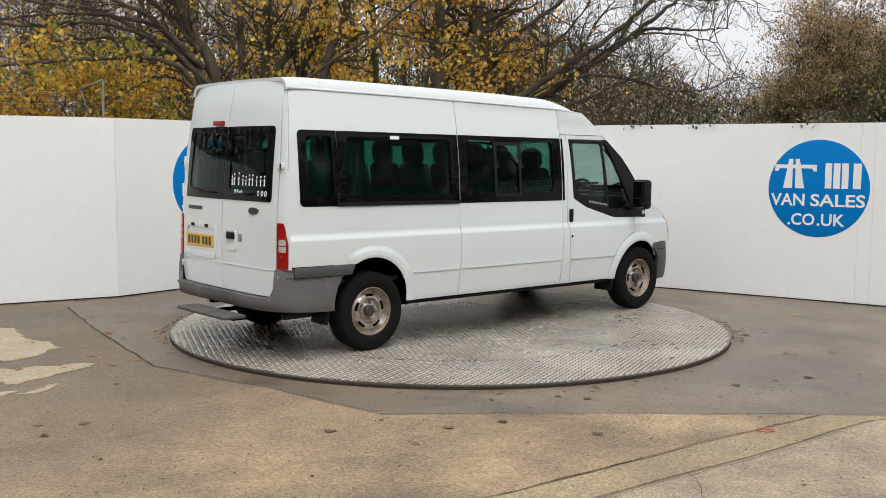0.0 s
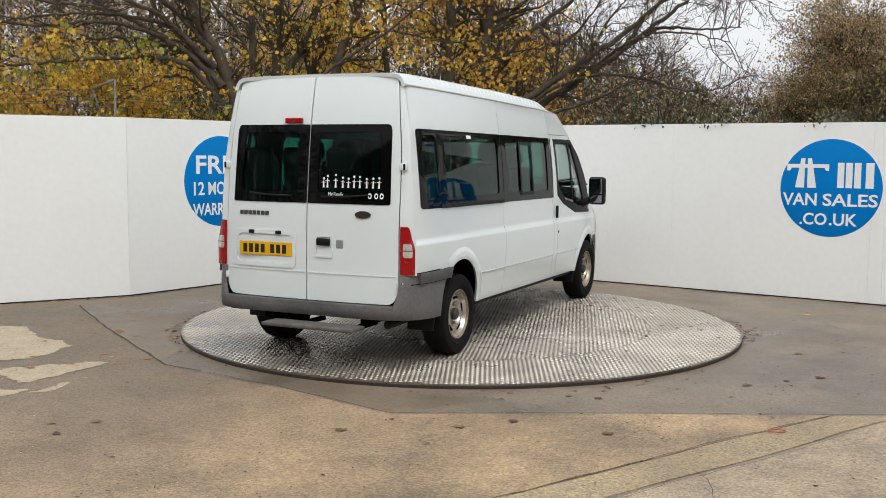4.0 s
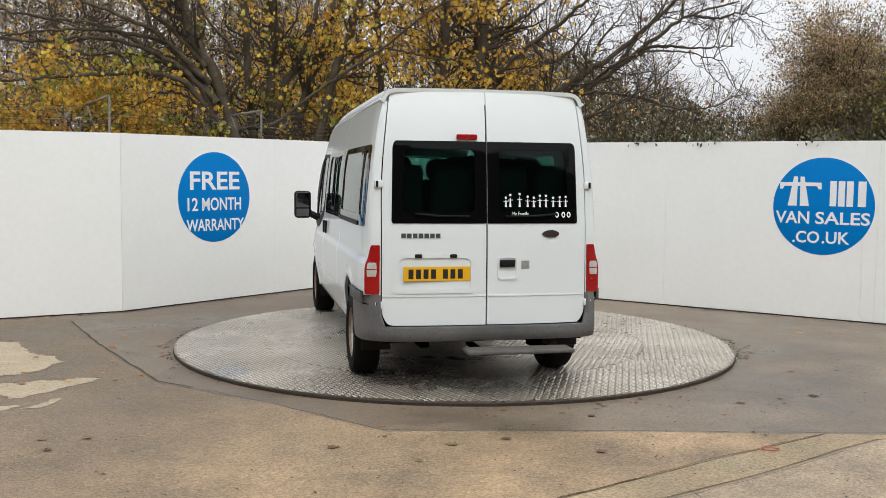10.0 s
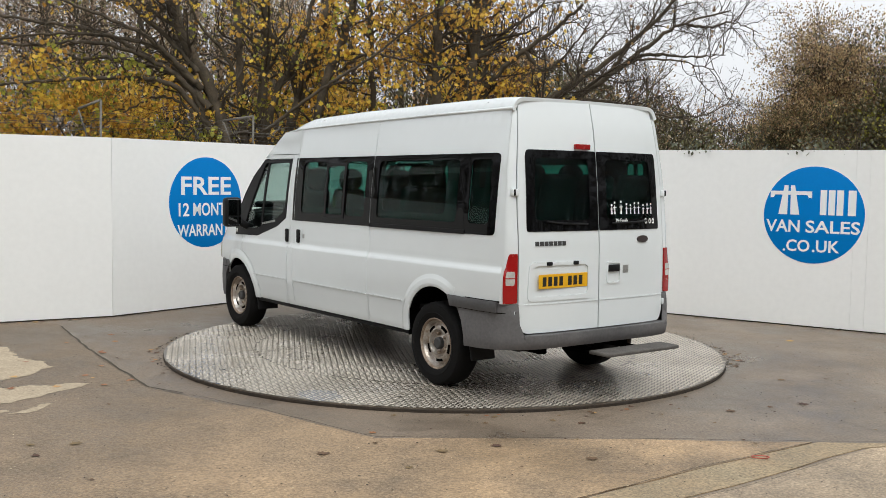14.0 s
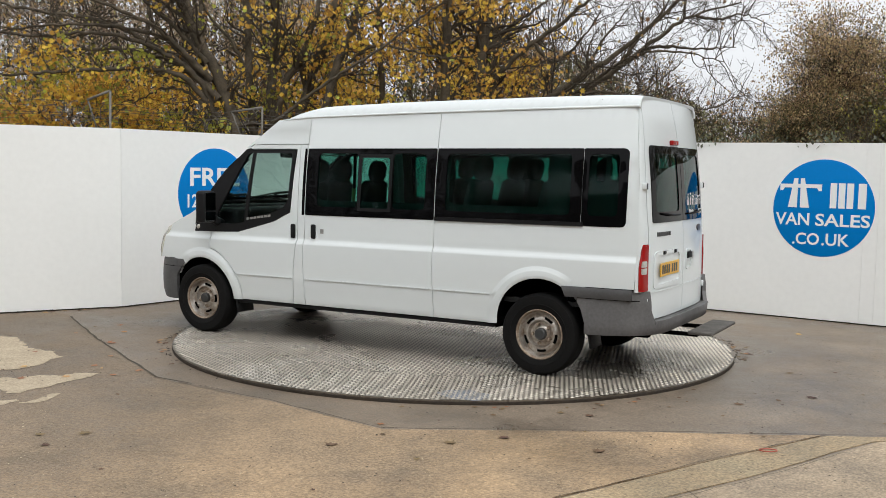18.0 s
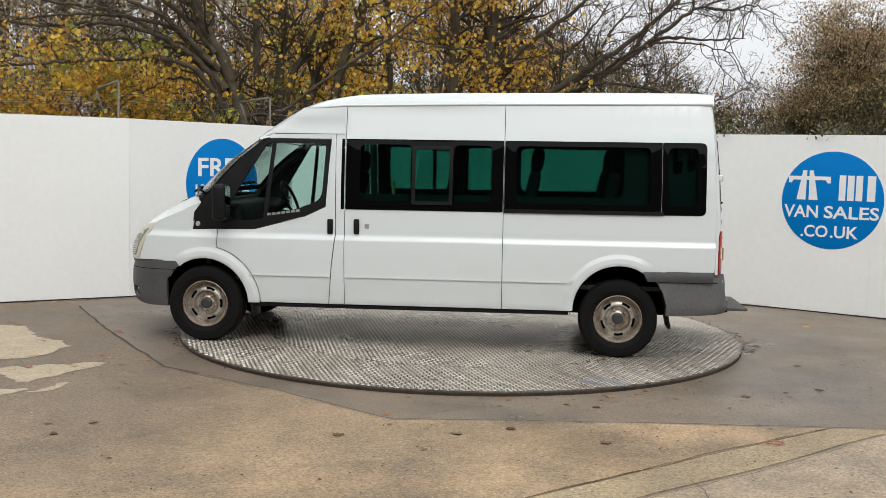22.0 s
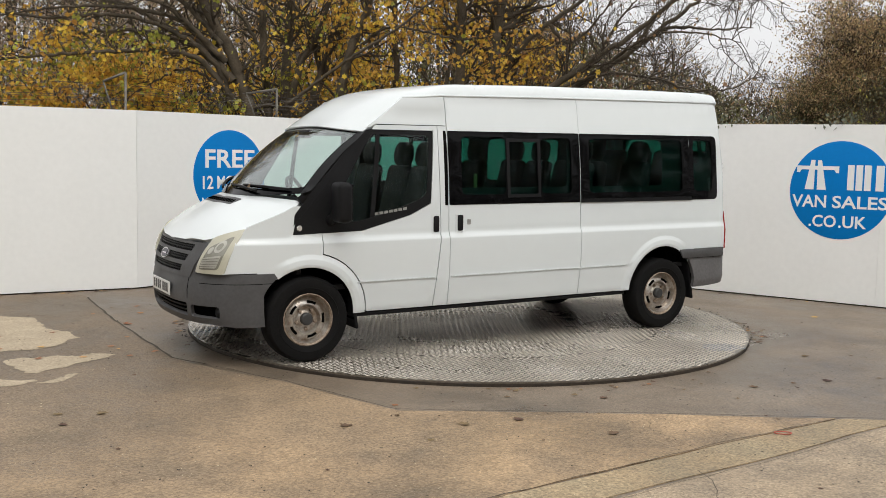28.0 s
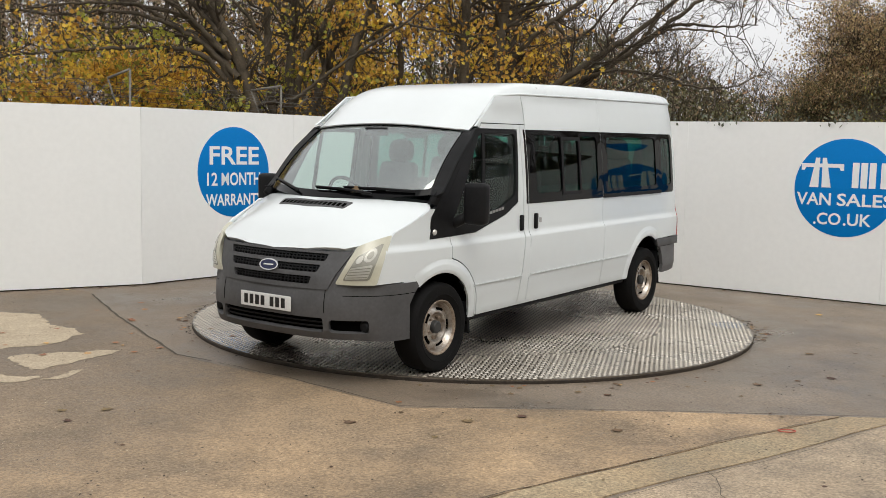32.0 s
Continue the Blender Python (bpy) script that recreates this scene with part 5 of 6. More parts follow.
pe = 0.735
bumper = [(-1.5685, 0.735), (-1.5685, 0.62), (-1.5648, 0.559), (-1.5593, 0.45), (-1.559, 0.36), (-1.35, 0.372), (-0.9, 0.382), (0.9, 0.382), (1.35, 0.372), (1.559, 0.36), (1.5593, 0.45), (1.5648, 0.559), (1.5685, 0.62), (1.5685, 0.735), (pe, 0.735), (pe - 0.02, 0.575), (pe - 0.11, 0.492), (-pe + 0.11, 0.492), (-pe + 0.02, 0.575), (-pe, 0.735)]
rb = part("rear_bumper", sheet(bumper, stern(), 0.035, (), 0.06, True), SCUFFED_PLASTIC, van, "scuffed grey plastic rear bumper")
part("bumper_top", sheet([(-2.46, -0.80), (-2.36, -0.82), (-2.36, 0.82), (-2.46, 0.80)], lambda x, y: (x, y, 0.488), 0.02, (), 0.2), SCUFFED_PLASTIC, rb)
for s in (-1, 1):
    # rear fold, its shade line drawn as a black strip
    part("crease", sheet([(s * 1.0, 0.655), (s * 1.5685, 0.655), (s * 1.5685, 0.662), (s * 1.0, 0.662)], stern(0.001), 0.003, (), 0.06, True), UNDER, rb)
    part("bumper_seam", sheet([(s * 0.62, 0.38), (s * 0.626, 0.38), (s * 0.626, 0.492), (s * 0.62, 0.492)], stern(0.001), 0.003, (), 0.06, True), UNDER, rb)
# tow step
step_ob = part("rear_step", block(-2.76, -0.61, 0.315, -2.55, 0.215, 0.345, 0.010), WOOD_STEP, van, "weathered rear boarding step")
for y in (-0.45, 0.05):
    part("step_bracket", block(-2.60, y - 0.03, 0.28, -2.1, y + 0.03, 0.31, 0.004, 1), UNDER, step_ob)

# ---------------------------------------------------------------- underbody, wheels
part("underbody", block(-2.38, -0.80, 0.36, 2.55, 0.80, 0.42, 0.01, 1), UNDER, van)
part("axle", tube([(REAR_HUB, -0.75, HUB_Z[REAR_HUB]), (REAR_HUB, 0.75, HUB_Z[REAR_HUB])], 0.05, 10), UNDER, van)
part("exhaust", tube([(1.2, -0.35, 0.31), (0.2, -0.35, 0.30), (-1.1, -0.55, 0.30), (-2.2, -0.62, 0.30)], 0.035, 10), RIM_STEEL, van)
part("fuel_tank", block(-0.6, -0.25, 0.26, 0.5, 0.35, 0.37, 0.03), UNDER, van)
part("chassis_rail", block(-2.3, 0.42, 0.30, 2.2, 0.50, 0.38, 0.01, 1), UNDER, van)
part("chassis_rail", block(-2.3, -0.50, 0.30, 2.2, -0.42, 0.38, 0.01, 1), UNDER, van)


def slot_mesh(r0, r1, a, half, y):
    pts = []
    for k in range(9):
        t = a - half + 2 * half * k / 8
        pts.append((r1 * math.cos(t), y, r1 * math.sin(t)))
    for k in range(9):
        t = a + half - 2 * half * k / 8
        pts.append((r0 * math.cos(t), y, r0 * math.sin(t)))
    n = len(pts)
    vs = pts + [(x, y - 0.012, z) for x, y, z in pts]
    fs = [tuple(range(n))[::-1], tuple(range(n, 2 * n))] + [(i, (i + 1) % n, n + (i + 1) % n, n + i) for i in range(n)]
    return mesh_of("slot", vs, fs, False)


TYRE = lathe([(0.205, -0.085), (0.235, -0.105), (0.29, -0.112), (0.325, -0.105), (0.343, -0.082), (0.347, -0.04), (0.347, 0.04), (0.343, 0.082), (0.325, 0.105), (0.29, 0.112), (0.262, 0.109), (0.258, 0.112), (0.252, 0.108), (0.235, 0.105), (0.205, 0.085), (0.20, 0.0), (0.205, -0.085)], 56)
RIMB = lathe([(0.208, 0.02), (0.200, 0.075), (0.213, 0.090), (0.206, 0.094), (0.194, 0.074), (0.186, 0.040), (0.176, 0.030), (0.168, 0.034), (0.150, 0.050), (0.128, 0.062), (0.116, 0.062), (0.108, 0.040), (0.100, 0.026), (0.074, 0.024), (0.062, 0.034), (0.050, 0.040), (0.0, 0.040)], 56)
TYRE_ME, RIM_ME = bpy.data.meshes.new("tyre"), bpy.data.meshes.new("rim")
TYRE.to_mesh(TYRE_ME), RIMB.to_mesh(RIM_ME), TYRE.free(), RIMB.free()
for hx in (FRONT_HUB, REAR_HUB):
    for s in (-1, 1):
        turn = Matrix.Translation((hx, s * 0.838, HUB_Z[hx])) @ Matrix.Rotation(0 if s > 0 else math.pi, 4, "Z") @ Matrix.Rotation(0.4 * hx + s, 4, "Y")
        wheel = part("wheel", lathe([(0.0, -0.09), (0.14, -0.09), (0.16, -0.05), (0.16, 0.0), (0.0, 0.0)], 28), UNDER, van, "steel wheel with a worn black tyre", turn)
        part("tyre", TYRE_ME, RUBBER, wheel)
        part("rim", RIM_ME, STEEL_WHEEL, wheel, "weathered silver steel rim")
        part("rim_edge", lathe([(0.199, 0.080), (0.2135, 0.0915), (0.2065, 0.0965), (0.1935, 0.0775)], 56), WHEEL_RUST, wheel, "rusted rim edge")
        part("hub_cap", lathe([(0.0, 0.080), (0.040, 0.078), (0.049, 0.070), (0.052, 0.028)], 28), CAP_GREY, wheel, "dull grey hub cap")
        for k in range(5):
            a = 2 * math.pi * k / 5
            # slot opening, its dark inside drawn as a black pad
            part("rim_slot", slot_mesh(0.132, 0.152, a, 0.27, 0.063), UNDER, wheel)
            rib = block(0.062, -0.012, 0.022, 0.110, 0.012, 0.046, 0.006, 1)
            part("rim_rib", rib, STEEL_WHEEL, wheel, "", Matrix.Rotation(-a - 0.92, 4, "Y") @ Matrix.Rotation(radians(-90), 4, "X") @ Matrix.Rotation(radians(180), 4, "X"))
        for k in range(5):
            a = 2 * math.pi * k / 5 + 0.31
            part("wheel_nut", lathe([(0, 0.056), (0.012, 0.054), (0.0145, 0.048), (0.0145, 0.022)], 6), WHEEL_RUST, wheel, "", Matrix.Translation((0.083 * math.cos(a), 0, 0.083 * math.sin(a))))

# ---------------------------------------------------------------- cabin
part("cabin_floor", block(-2.3, -0.82, 0.56, 2.3, 0.82, 0.60), TRIM_GREY, van)
part("headliner", block(-2.2, -0.72, 2.135, 1.25, 0.72, 2.15), HEADLINER, van)
part("bulkhead", block(2.25, -0.78, 0.6, 2.30, 0.78, 1.30, 0.01, 1), TRIM_GREY, van)
dash = part("dashboard", block(1.95, -0.76, 0.95, 2.42, 0.76, 1.27, 0.06, 3), BLACK_PLASTIC, van, "black dashboard")
ring = [(1.80 + 0.09 * math.sin(a) * 0.9, -0.40 + 0.19 * math.cos(a), 1.27 + 0.17 * math.sin(a)) for a in [2 * math.pi * k / 24 for k in range(25)]]
part("steering_wheel", tube(ring, 0.016, 8), BLACK_PLASTIC, van, "black steering wheel")
part("steering_column", tube([(2.0, -0.40, 1.12), (1.82, -0.40, 1.26)], [0.05, 0.035], 10), BLACK_PLASTIC, van)


def cushion(a, b, c):
    """A padded oval, standing on its base."""
    bm = bmesh.new()
    bmesh.ops.create_uvsphere(bm, u_segments=16, v_segments=10, radius=1.0)
    for v in bm.verts:
        q = [math.copysign(abs(k) ** 0.75, k) for k in v.co]
        v.co = (q[0] * a, q[1] * b, c + q[2] * c)
    for f in bm.faces:
        f.smooth = True
    return bm


def seat(x, y, w=0.46, back=1.50, head=True):
    base = part("seat", block(x - 0.26, y - w / 2, 0.86, x + 0.24, y + w / 2, 1.0, 0.045, 3), SEAT_CLOTH, van, "dark grey cloth seat")
    part("seat_leg", block(x - 0.15, y - w / 2 + 0.06, 0.60, x + 0.1, y + w / 2 - 0.06, 0.87, 0.01, 1), UNDER, base)
    bm = block(-0.055, -w / 2, 0.0, 0.055, w / 2, back - 0.95, 0.05, 3)
    for v in bm.verts:
        if v.co.z > 0.3:
            v.co.y *= 1 - 0.22 * (v.co.z - 0.3) / (back - 1.25)
    part("backrest", bm, SEAT_CLOTH, base, "", Matrix.Translation((x - 0.25, y, 0.95)) @ Matrix.Rotation(radians(-12), 4, "Y"))
    if head:
        part("headrest", cushion(0.06, 0.135, 0.115), SEAT_CLOTH, base, "", Matrix.Translation((x - 0.385, y, back - 0.03)) @ Matrix.Rotation(radians(-8), 4, "Y"))


seat(1.42, -0.42, 0.50, 1.58)
seat(1.42, 0.22, 0.44, 1.58)
seat(1.42, 0.62, 0.38, 1.58)
for x, ys in ((0.42, (-0.58, -0.12)), (-0.36, (-0.58, -0.12, 0.56)), (-1.08, (-0.58, -0.12, 0.56))):
    for y in ys:
        seat(x, y, 0.46, 1.62)
for y in (-0.63, -0.21, 0.21, 0.63):
    seat(-1.78, y, 0.42, 1.74, False)
part("grab_rail", tube([(0.55, 0.70, 0.62), (0.55, 0.70, 1.5)], 0.016, 8), GRAB_YELLOW, van, "yellow grab rail")
window_label = sheet(box2(-1.265, 1.815, -1.165, 1.845, 0.005), flank(-1, 0.006), 0.001, (), 0.05, False)
part("window_label", window_label, WHITE_VINYL, van, "small white label on the side window")
part("rear_view_mirror", block(1.88, -0.12, 1.80, 1.91, 0.12, 1.87, 0.012), BLACK_PLASTIC, van)

# ---------------------------------------------------------------- trees behind the wall
class Growth:
    """Collects the wood of one tree and the places where its leaves may hang."""

    def __init__(self, seed):
        self.rng = random.Random(seed)
        self.thick, self.thin, self.tips = ([], []), ([], []), []

    def path(self, pts, n):
        """A rounded line through a few points, with small bends."""
        pts = [Vector(p) for p in pts]
        pts = [pts[0] * 2 - pts[1]] + pts + [pts[-1] * 2 - pts[-2]]
        out = []
        for i in range(1, len(pts) - 2):
            a, b, c, d = pts[i - 1:i + 3]
            for k in range(n):
                t = k / n
                q = 0.5 * ((2 * b) + (c - a) * t + (2 * a - 5 * b + 4 * c - d) * t * t + (3 * b - a - 3 * c + d) * t ** 3)
                out.append(q + Vector([self.rng.uniform(-1, 1) * 0.022 for _ in range(3)]))
        out.append(pts[-2])
        return out

    def limb(self, pts, r0, r1, twigs=1.0, level=1):
        path = self.path(pts, 7)
        m = len(path) - 1
        r0, r1 = 1.25 * r0, 1.25 * r1
        radii = [r0 + (r1 - r0) * (k / m) ** 0.8 for k in range(m + 1)]
        tube_data(path, radii, 8, *self.thick)
        total = sum((b - a).length for a, b in zip(path, path[1:]))
        for _ in range(int(total * 4.2 * twigs)):
            k = self.rng.uniform(0.12, 1.0) * (m - 0.01)
            i = int(k)
            p = path[i].lerp(path[i + 1], k - i)
            d = (path[i + 1] - path[i]).normalized()
            self.shoot(p, self.turn(d, 35, 75), self.rng.uniform(0.5, 1.25), max(0.009, radii[i] * 0.34), level)

    def turn(self, d, lo, hi):
        r = self.rng
        v = Vector((r.gauss(0, 1), r.gauss(0, 1) * 0.7, r.gauss(0.15, 1)))
        v = (v - d * v.dot(d)).normalized()
        a = radians(r.uniform(lo, hi))
        return (d * math.cos(a) + v * math.sin(a)).normalized()

    def shoot(self, p, d, length, r, level):
        rng = self.rng
        n = 5 if level < 3 else 3
        path, cur = [p.copy()], p.copy()
        for k in range(n):
            d = (d + Vector((rng.gauss(0, 0.24), rng.gauss(0, 0.2), rng.gauss(0.04, 0.2)))).normalized()
            cur = cur + d * (length / n)
            path.append(cur.copy())
        radii = [r * (1 - 0.75 * k / n) for k in range(n + 1)]
        tube_data(path, radii, 5 if level < 2 else 3, *self.thin)
        if level >= 2:
            self.tips += path[2:]
        if level < 3 and length > 0.25:
            for _ in range(int(length * (6 if level == 1 else 8))):
                i = rng.randrange(1, n)
                q = path[i].lerp(path[i + 1], rng.random())
                self.shoot(q, self.turn((path[i + 1] - path[i]).normalized(), 28, 65), length * rng.uniform(0.28, 0.6), max(0.0045, radii[i] * 0.6), level + 1)


MAPLE = [(0, -0.5), (0.16, -0.30), (0.48, -0.22), (0.30, 0.02), (0.42, 0.30), (0.15, 0.25), (0, 0.55), (-0.15, 0.25), (-0.42, 0.30), (-0.30, 0.02), (-0.48, -0.22), (-0.16, -0.30)]
SMALL = [(0, -0.5), (0.3, 0.0), (0, 0.5), (-0.3, 0.0)]


def leaves(spots, size, shape, rng, droop=0.3, tilt=1.0):
    """One loose leaf of the given outline at every spot, each turned its own way."""
    vs, fs = [], []
    for p in spots:
        a, b, c = rng.uniform(0, 6.28), tilt * rng.gauss(0, 0.6) + droop, rng.uniform(0, 6.28)
        m = Euler((b + 0.9, tilt * rng.gauss(0, 0.5), a)).to_matrix()
        s = size * rng.uniform(0.5, 1.25)
        k = len(vs)
        vs += [p + m @ Vector((x * s, y * s, 0.18 * s * abs(x))) for x, y in shape]
        fs.append(tuple(range(k, k + len(shape))))
    return mesh_of("leaves", vs, fs, False)


def scatter(tips, share, each, spread, rng, keep=None):
    each += 1
    out = []
    for t in tips:
        if rng.random() > share or (keep and not keep(t)):
            continue
        for _ in range(each):
            out.append(t + Vector((rng.gauss(0, spread), rng.gauss(0, spread), rng.gauss(-0.04, 0.8 * spread))))
    return out


def tree(name, label, growth, crowns, bark=BARK):
    ob = thing(name, label, "tree")
    part("trunk", mesh_of("trunk", *growth.thick), bark, ob)
    tagged(part("twig_mass", mesh_of("twigs", *growth.thin), TWIG, ob), kind="stuff")
    for spots, size, shape, material, text in crowns:
        tagged(part("crown", leaves(spots, size, shape, growth.rng), material, ob, text), kind="stuff")
    return ob


def grow(seed, limbs):
    """Stems that start low are carried down to the earth and up beyond their last point."""
    gr = Growth(seed)
    for pts, r0, r1, share in limbs:
        pts = [Vector(p) for p in pts]
        if pts[0].z < 2.05:
            pts = [Vector((pts[0].x, pts[0].y, -0.1)), Vector((pts[0].x, pts[0].y, 1.0))] + pts
            pts.append(pts[-1] + (pts[-1] - pts[-2]).normalized() * 1.4)
        gr.limb(pts, r0, r1, share)
    return gr


def sprays(tips, share, count, rng, where, seed=0.0, gap=3.2):
    """Leaves in flat hanging sprays round some of the twigs."""
    out = []
    for t in tips:
        cloud = noise.noise(Vector((t.x * 0.9 + seed, t.y * 0.6, t.z * 1.8)))
        if rng.random() > share * where(t) * min(1, max(0, 0.95 - 0.18 * gap + gap * cloud)):
            continue
        for _ in range(rng.randrange(count // 2, count + 1)):
            out.append(t + Vector((rng.gauss(0, 0.15), rng.gauss(0, 0.12), rng.gauss(-0.03, 0.065))))
    return out


def zones(*rows):
    """A share by place: the first row (x limit, z limit, share) that holds the point decides."""
    def where(p):
        for x, z, share in rows:
            if p.x < x and p.z < z:
                return share
        return 0.0
    return where


# maple with several stems and long arching limbs
g = grow(11, [(((-3.71, 7.0, 1.97), (-3.9, 7.0, 2.7), (-4.13, 6.9, 3.36), (-4.39, 6.8, 3.82), (-4.53, 6.7, 4.23), (-4.63, 6.6, 4.9)), 0.1, 0.06, 1),
    (((-3.53, 7.3, 1.93), (-3.59, 7.3, 2.81), (-3.64, 7.3, 3.79), (-3.7, 7.3, 4.66), (-3.72, 7.3, 5.23)), 0.075, 0.04, 1),
    (((-3.24, 7.5, 1.93), (-3.29, 7.5, 3.03), (-3.22, 7.6, 3.82), (-3.27, 7.7, 4.72), (-3.3, 7.7, 5.31)), 0.085, 0.05, 1),
    (((-4.12, 7.0, 2.65), (-4.38, 6.8, 3.16), (-4.8, 6.6, 3.51), (-5.39, 6.4, 3.77), (-6.07, 6.2, 3.83), (-7.0, 6.0, 3.75), (-8.01, 5.8, 3.86)), 0.05, 0.012, 0.8),
    (((-4.07, 6.9, 2.83), (-4.59, 6.9, 3.45), (-5.2, 7.0, 3.73), (-5.88, 7.0, 4.08), (-6.69, 7.1, 4.23), (-7.47, 7.1, 4.33), (-8.7, 7.2, 4.63)), 0.055, 0.012, 0.8),
    (((-4.19, 6.9, 3.17), (-4.6, 6.6, 3.61), (-5.1, 6.4, 4.03), (-5.78, 6.2, 4.3), (-6.61, 6.0, 4.61)), 0.05, 0.014, 0.8),
    (((-4.1, 7.0, 2.55), (-4.59, 6.7, 3.17), (-5.15, 6.5, 3.29), (-5.84, 6.3, 3.25), (-6.69, 6.1, 3.18), (-7.3, 6.0, 3.1), (-8.27, 5.9, 2.93)), 0.045, 0.012, 0.6),
    (((-4.03, 7.0, 2.36), (-4.36, 6.9, 2.79), (-4.81, 6.8, 3.02), (-5.22, 6.7, 2.86), (-5.62, 6.6, 2.61)), 0.03, 0.008, 0.6),
    (((-4.23, 6.8, 3.44), (-4.75, 6.8, 4.01), (-5.22, 6.8, 4.38), (-5.6, 6.8, 4.85)), 0.045, 0.015, 0.8),
    (((-4.14, 7.0, 2.94), (-4.87, 7.2, 3.46), (-5.72, 7.4, 3.7), (-6.8, 7.6, 3.69), (-7.8, 7.8, 3.53), (-8.94, 8.0, 3.24)), 0.045, 0.01, 0.7),
    (((-4.28, 6.8, 3.25), (-4.95, 6.5, 3.83), (-5.82, 6.3, 3.96), (-6.58, 6.1, 3.93), (-7.69, 5.9, 3.74)), 0.04, 0.01, 0.8),
    (((-4.48, 6.7, 4.09), (-4.97, 6.6, 4.4), (-5.6, 6.5, 4.56), (-6.31, 6.4, 4.77)), 0.03, 0.01, 0.8),
    (((-3.62, 7.3, 3.3), (-3.91, 7.1, 3.86), (-4.27, 7.0, 4.27), (-4.48, 6.9, 4.77)), 0.03, 0.01, 0.8)])
tree("maple_tree", "spreading many-stemmed maple with dark limbs and yellow leaves", g, [
    (sprays(g.tips, 0.30, 8, g.rng, zones((-4.7, 3.7, 0.8), (-4.7, 9, 0.16), (9, 9, 0.18)), 3), 0.082, MAPLE, LEAF_YELLOW, "yellow leaves in flat sprays"),
    (sprays(g.tips, 0.16, 7, g.rng, zones((-4.7, 3.6, 0.7), (9, 9, 0.22)), 9), 0.082, MAPLE, LEAF_GREEN, "yellow-green leaves")])

# leaning stems beside it
g = grow(23, [(((-3.0, 7.6, 1.89), (-2.8, 7.6, 2.59), (-2.54, 7.7, 3.54), (-2.28, 7.8, 4.35), (-2.09, 7.9, 5.15)), 0.085, 0.05, 1),
    (((-2.42, 7.2, 1.89), (-2.3, 7.2, 2.62), (-2.1, 7.2, 3.44), (-1.83, 7.2, 4.07), (-1.59, 7.2, 5.02)), 0.08, 0.045, 1),
    (((-3.24, 7.5, 2.38), (-2.96, 7.5, 3.32), (-2.68, 7.4, 3.75), (-2.34, 7.4, 4.87)), 0.06, 0.03, 1),
    (((-3.17, 7.0, 2.46), (-2.55, 6.8, 2.9), (-1.96, 6.6, 3.29), (-1.29, 6.5, 3.7), (-0.63, 6.3, 4.18), (0.1, 6.2, 4.61)), 0.03, 0.01, 0.8),
    (((-1.42, 8.2, 1.85), (-1.4, 8.2, 3.19), (-1.42, 8.2, 4.2), (-1.48, 8.2, 5.11)), 0.055, 0.035, 1.2),
    (((-1.93, 7.2, 3.49), (-1.42, 7.0, 3.81), (-0.84, 6.8, 3.72), (-0.26, 6.6, 3.58), (0.39, 6.5, 3.63)), 0.025, 0.008, 0.8),
    (((-1.42, 8.2, 4.2), (-1.81, 8.0, 4.58), (-2.31, 7.9, 4.86)), 0.03, 0.01, 0.8),
    (((-2.69, 7.7, 3.09), (-2.86, 7.5, 3.81), (-3.18, 7.4, 4.29), (-3.5, 7.3, 4.75)), 0.035, 0.012, 0.8)])
tree("maple_tree", "leaning maple stems with thin yellow foliage", g, [
    (sprays(g.tips, 0.28, 8, g.rng, zones((9, 2.8, 0.25), (9, 9, 0.6)), 5), 0.084, MAPLE, LEAF_YELLOW, "yellow leaves"),
    (sprays(g.tips, 0.16, 7, g.rng, zones((-1.8, 3.4, 0.9), (9, 9, 0.25)), 15), 0.084, MAPLE, LEAF_GREEN, "yellow-green leaves")])

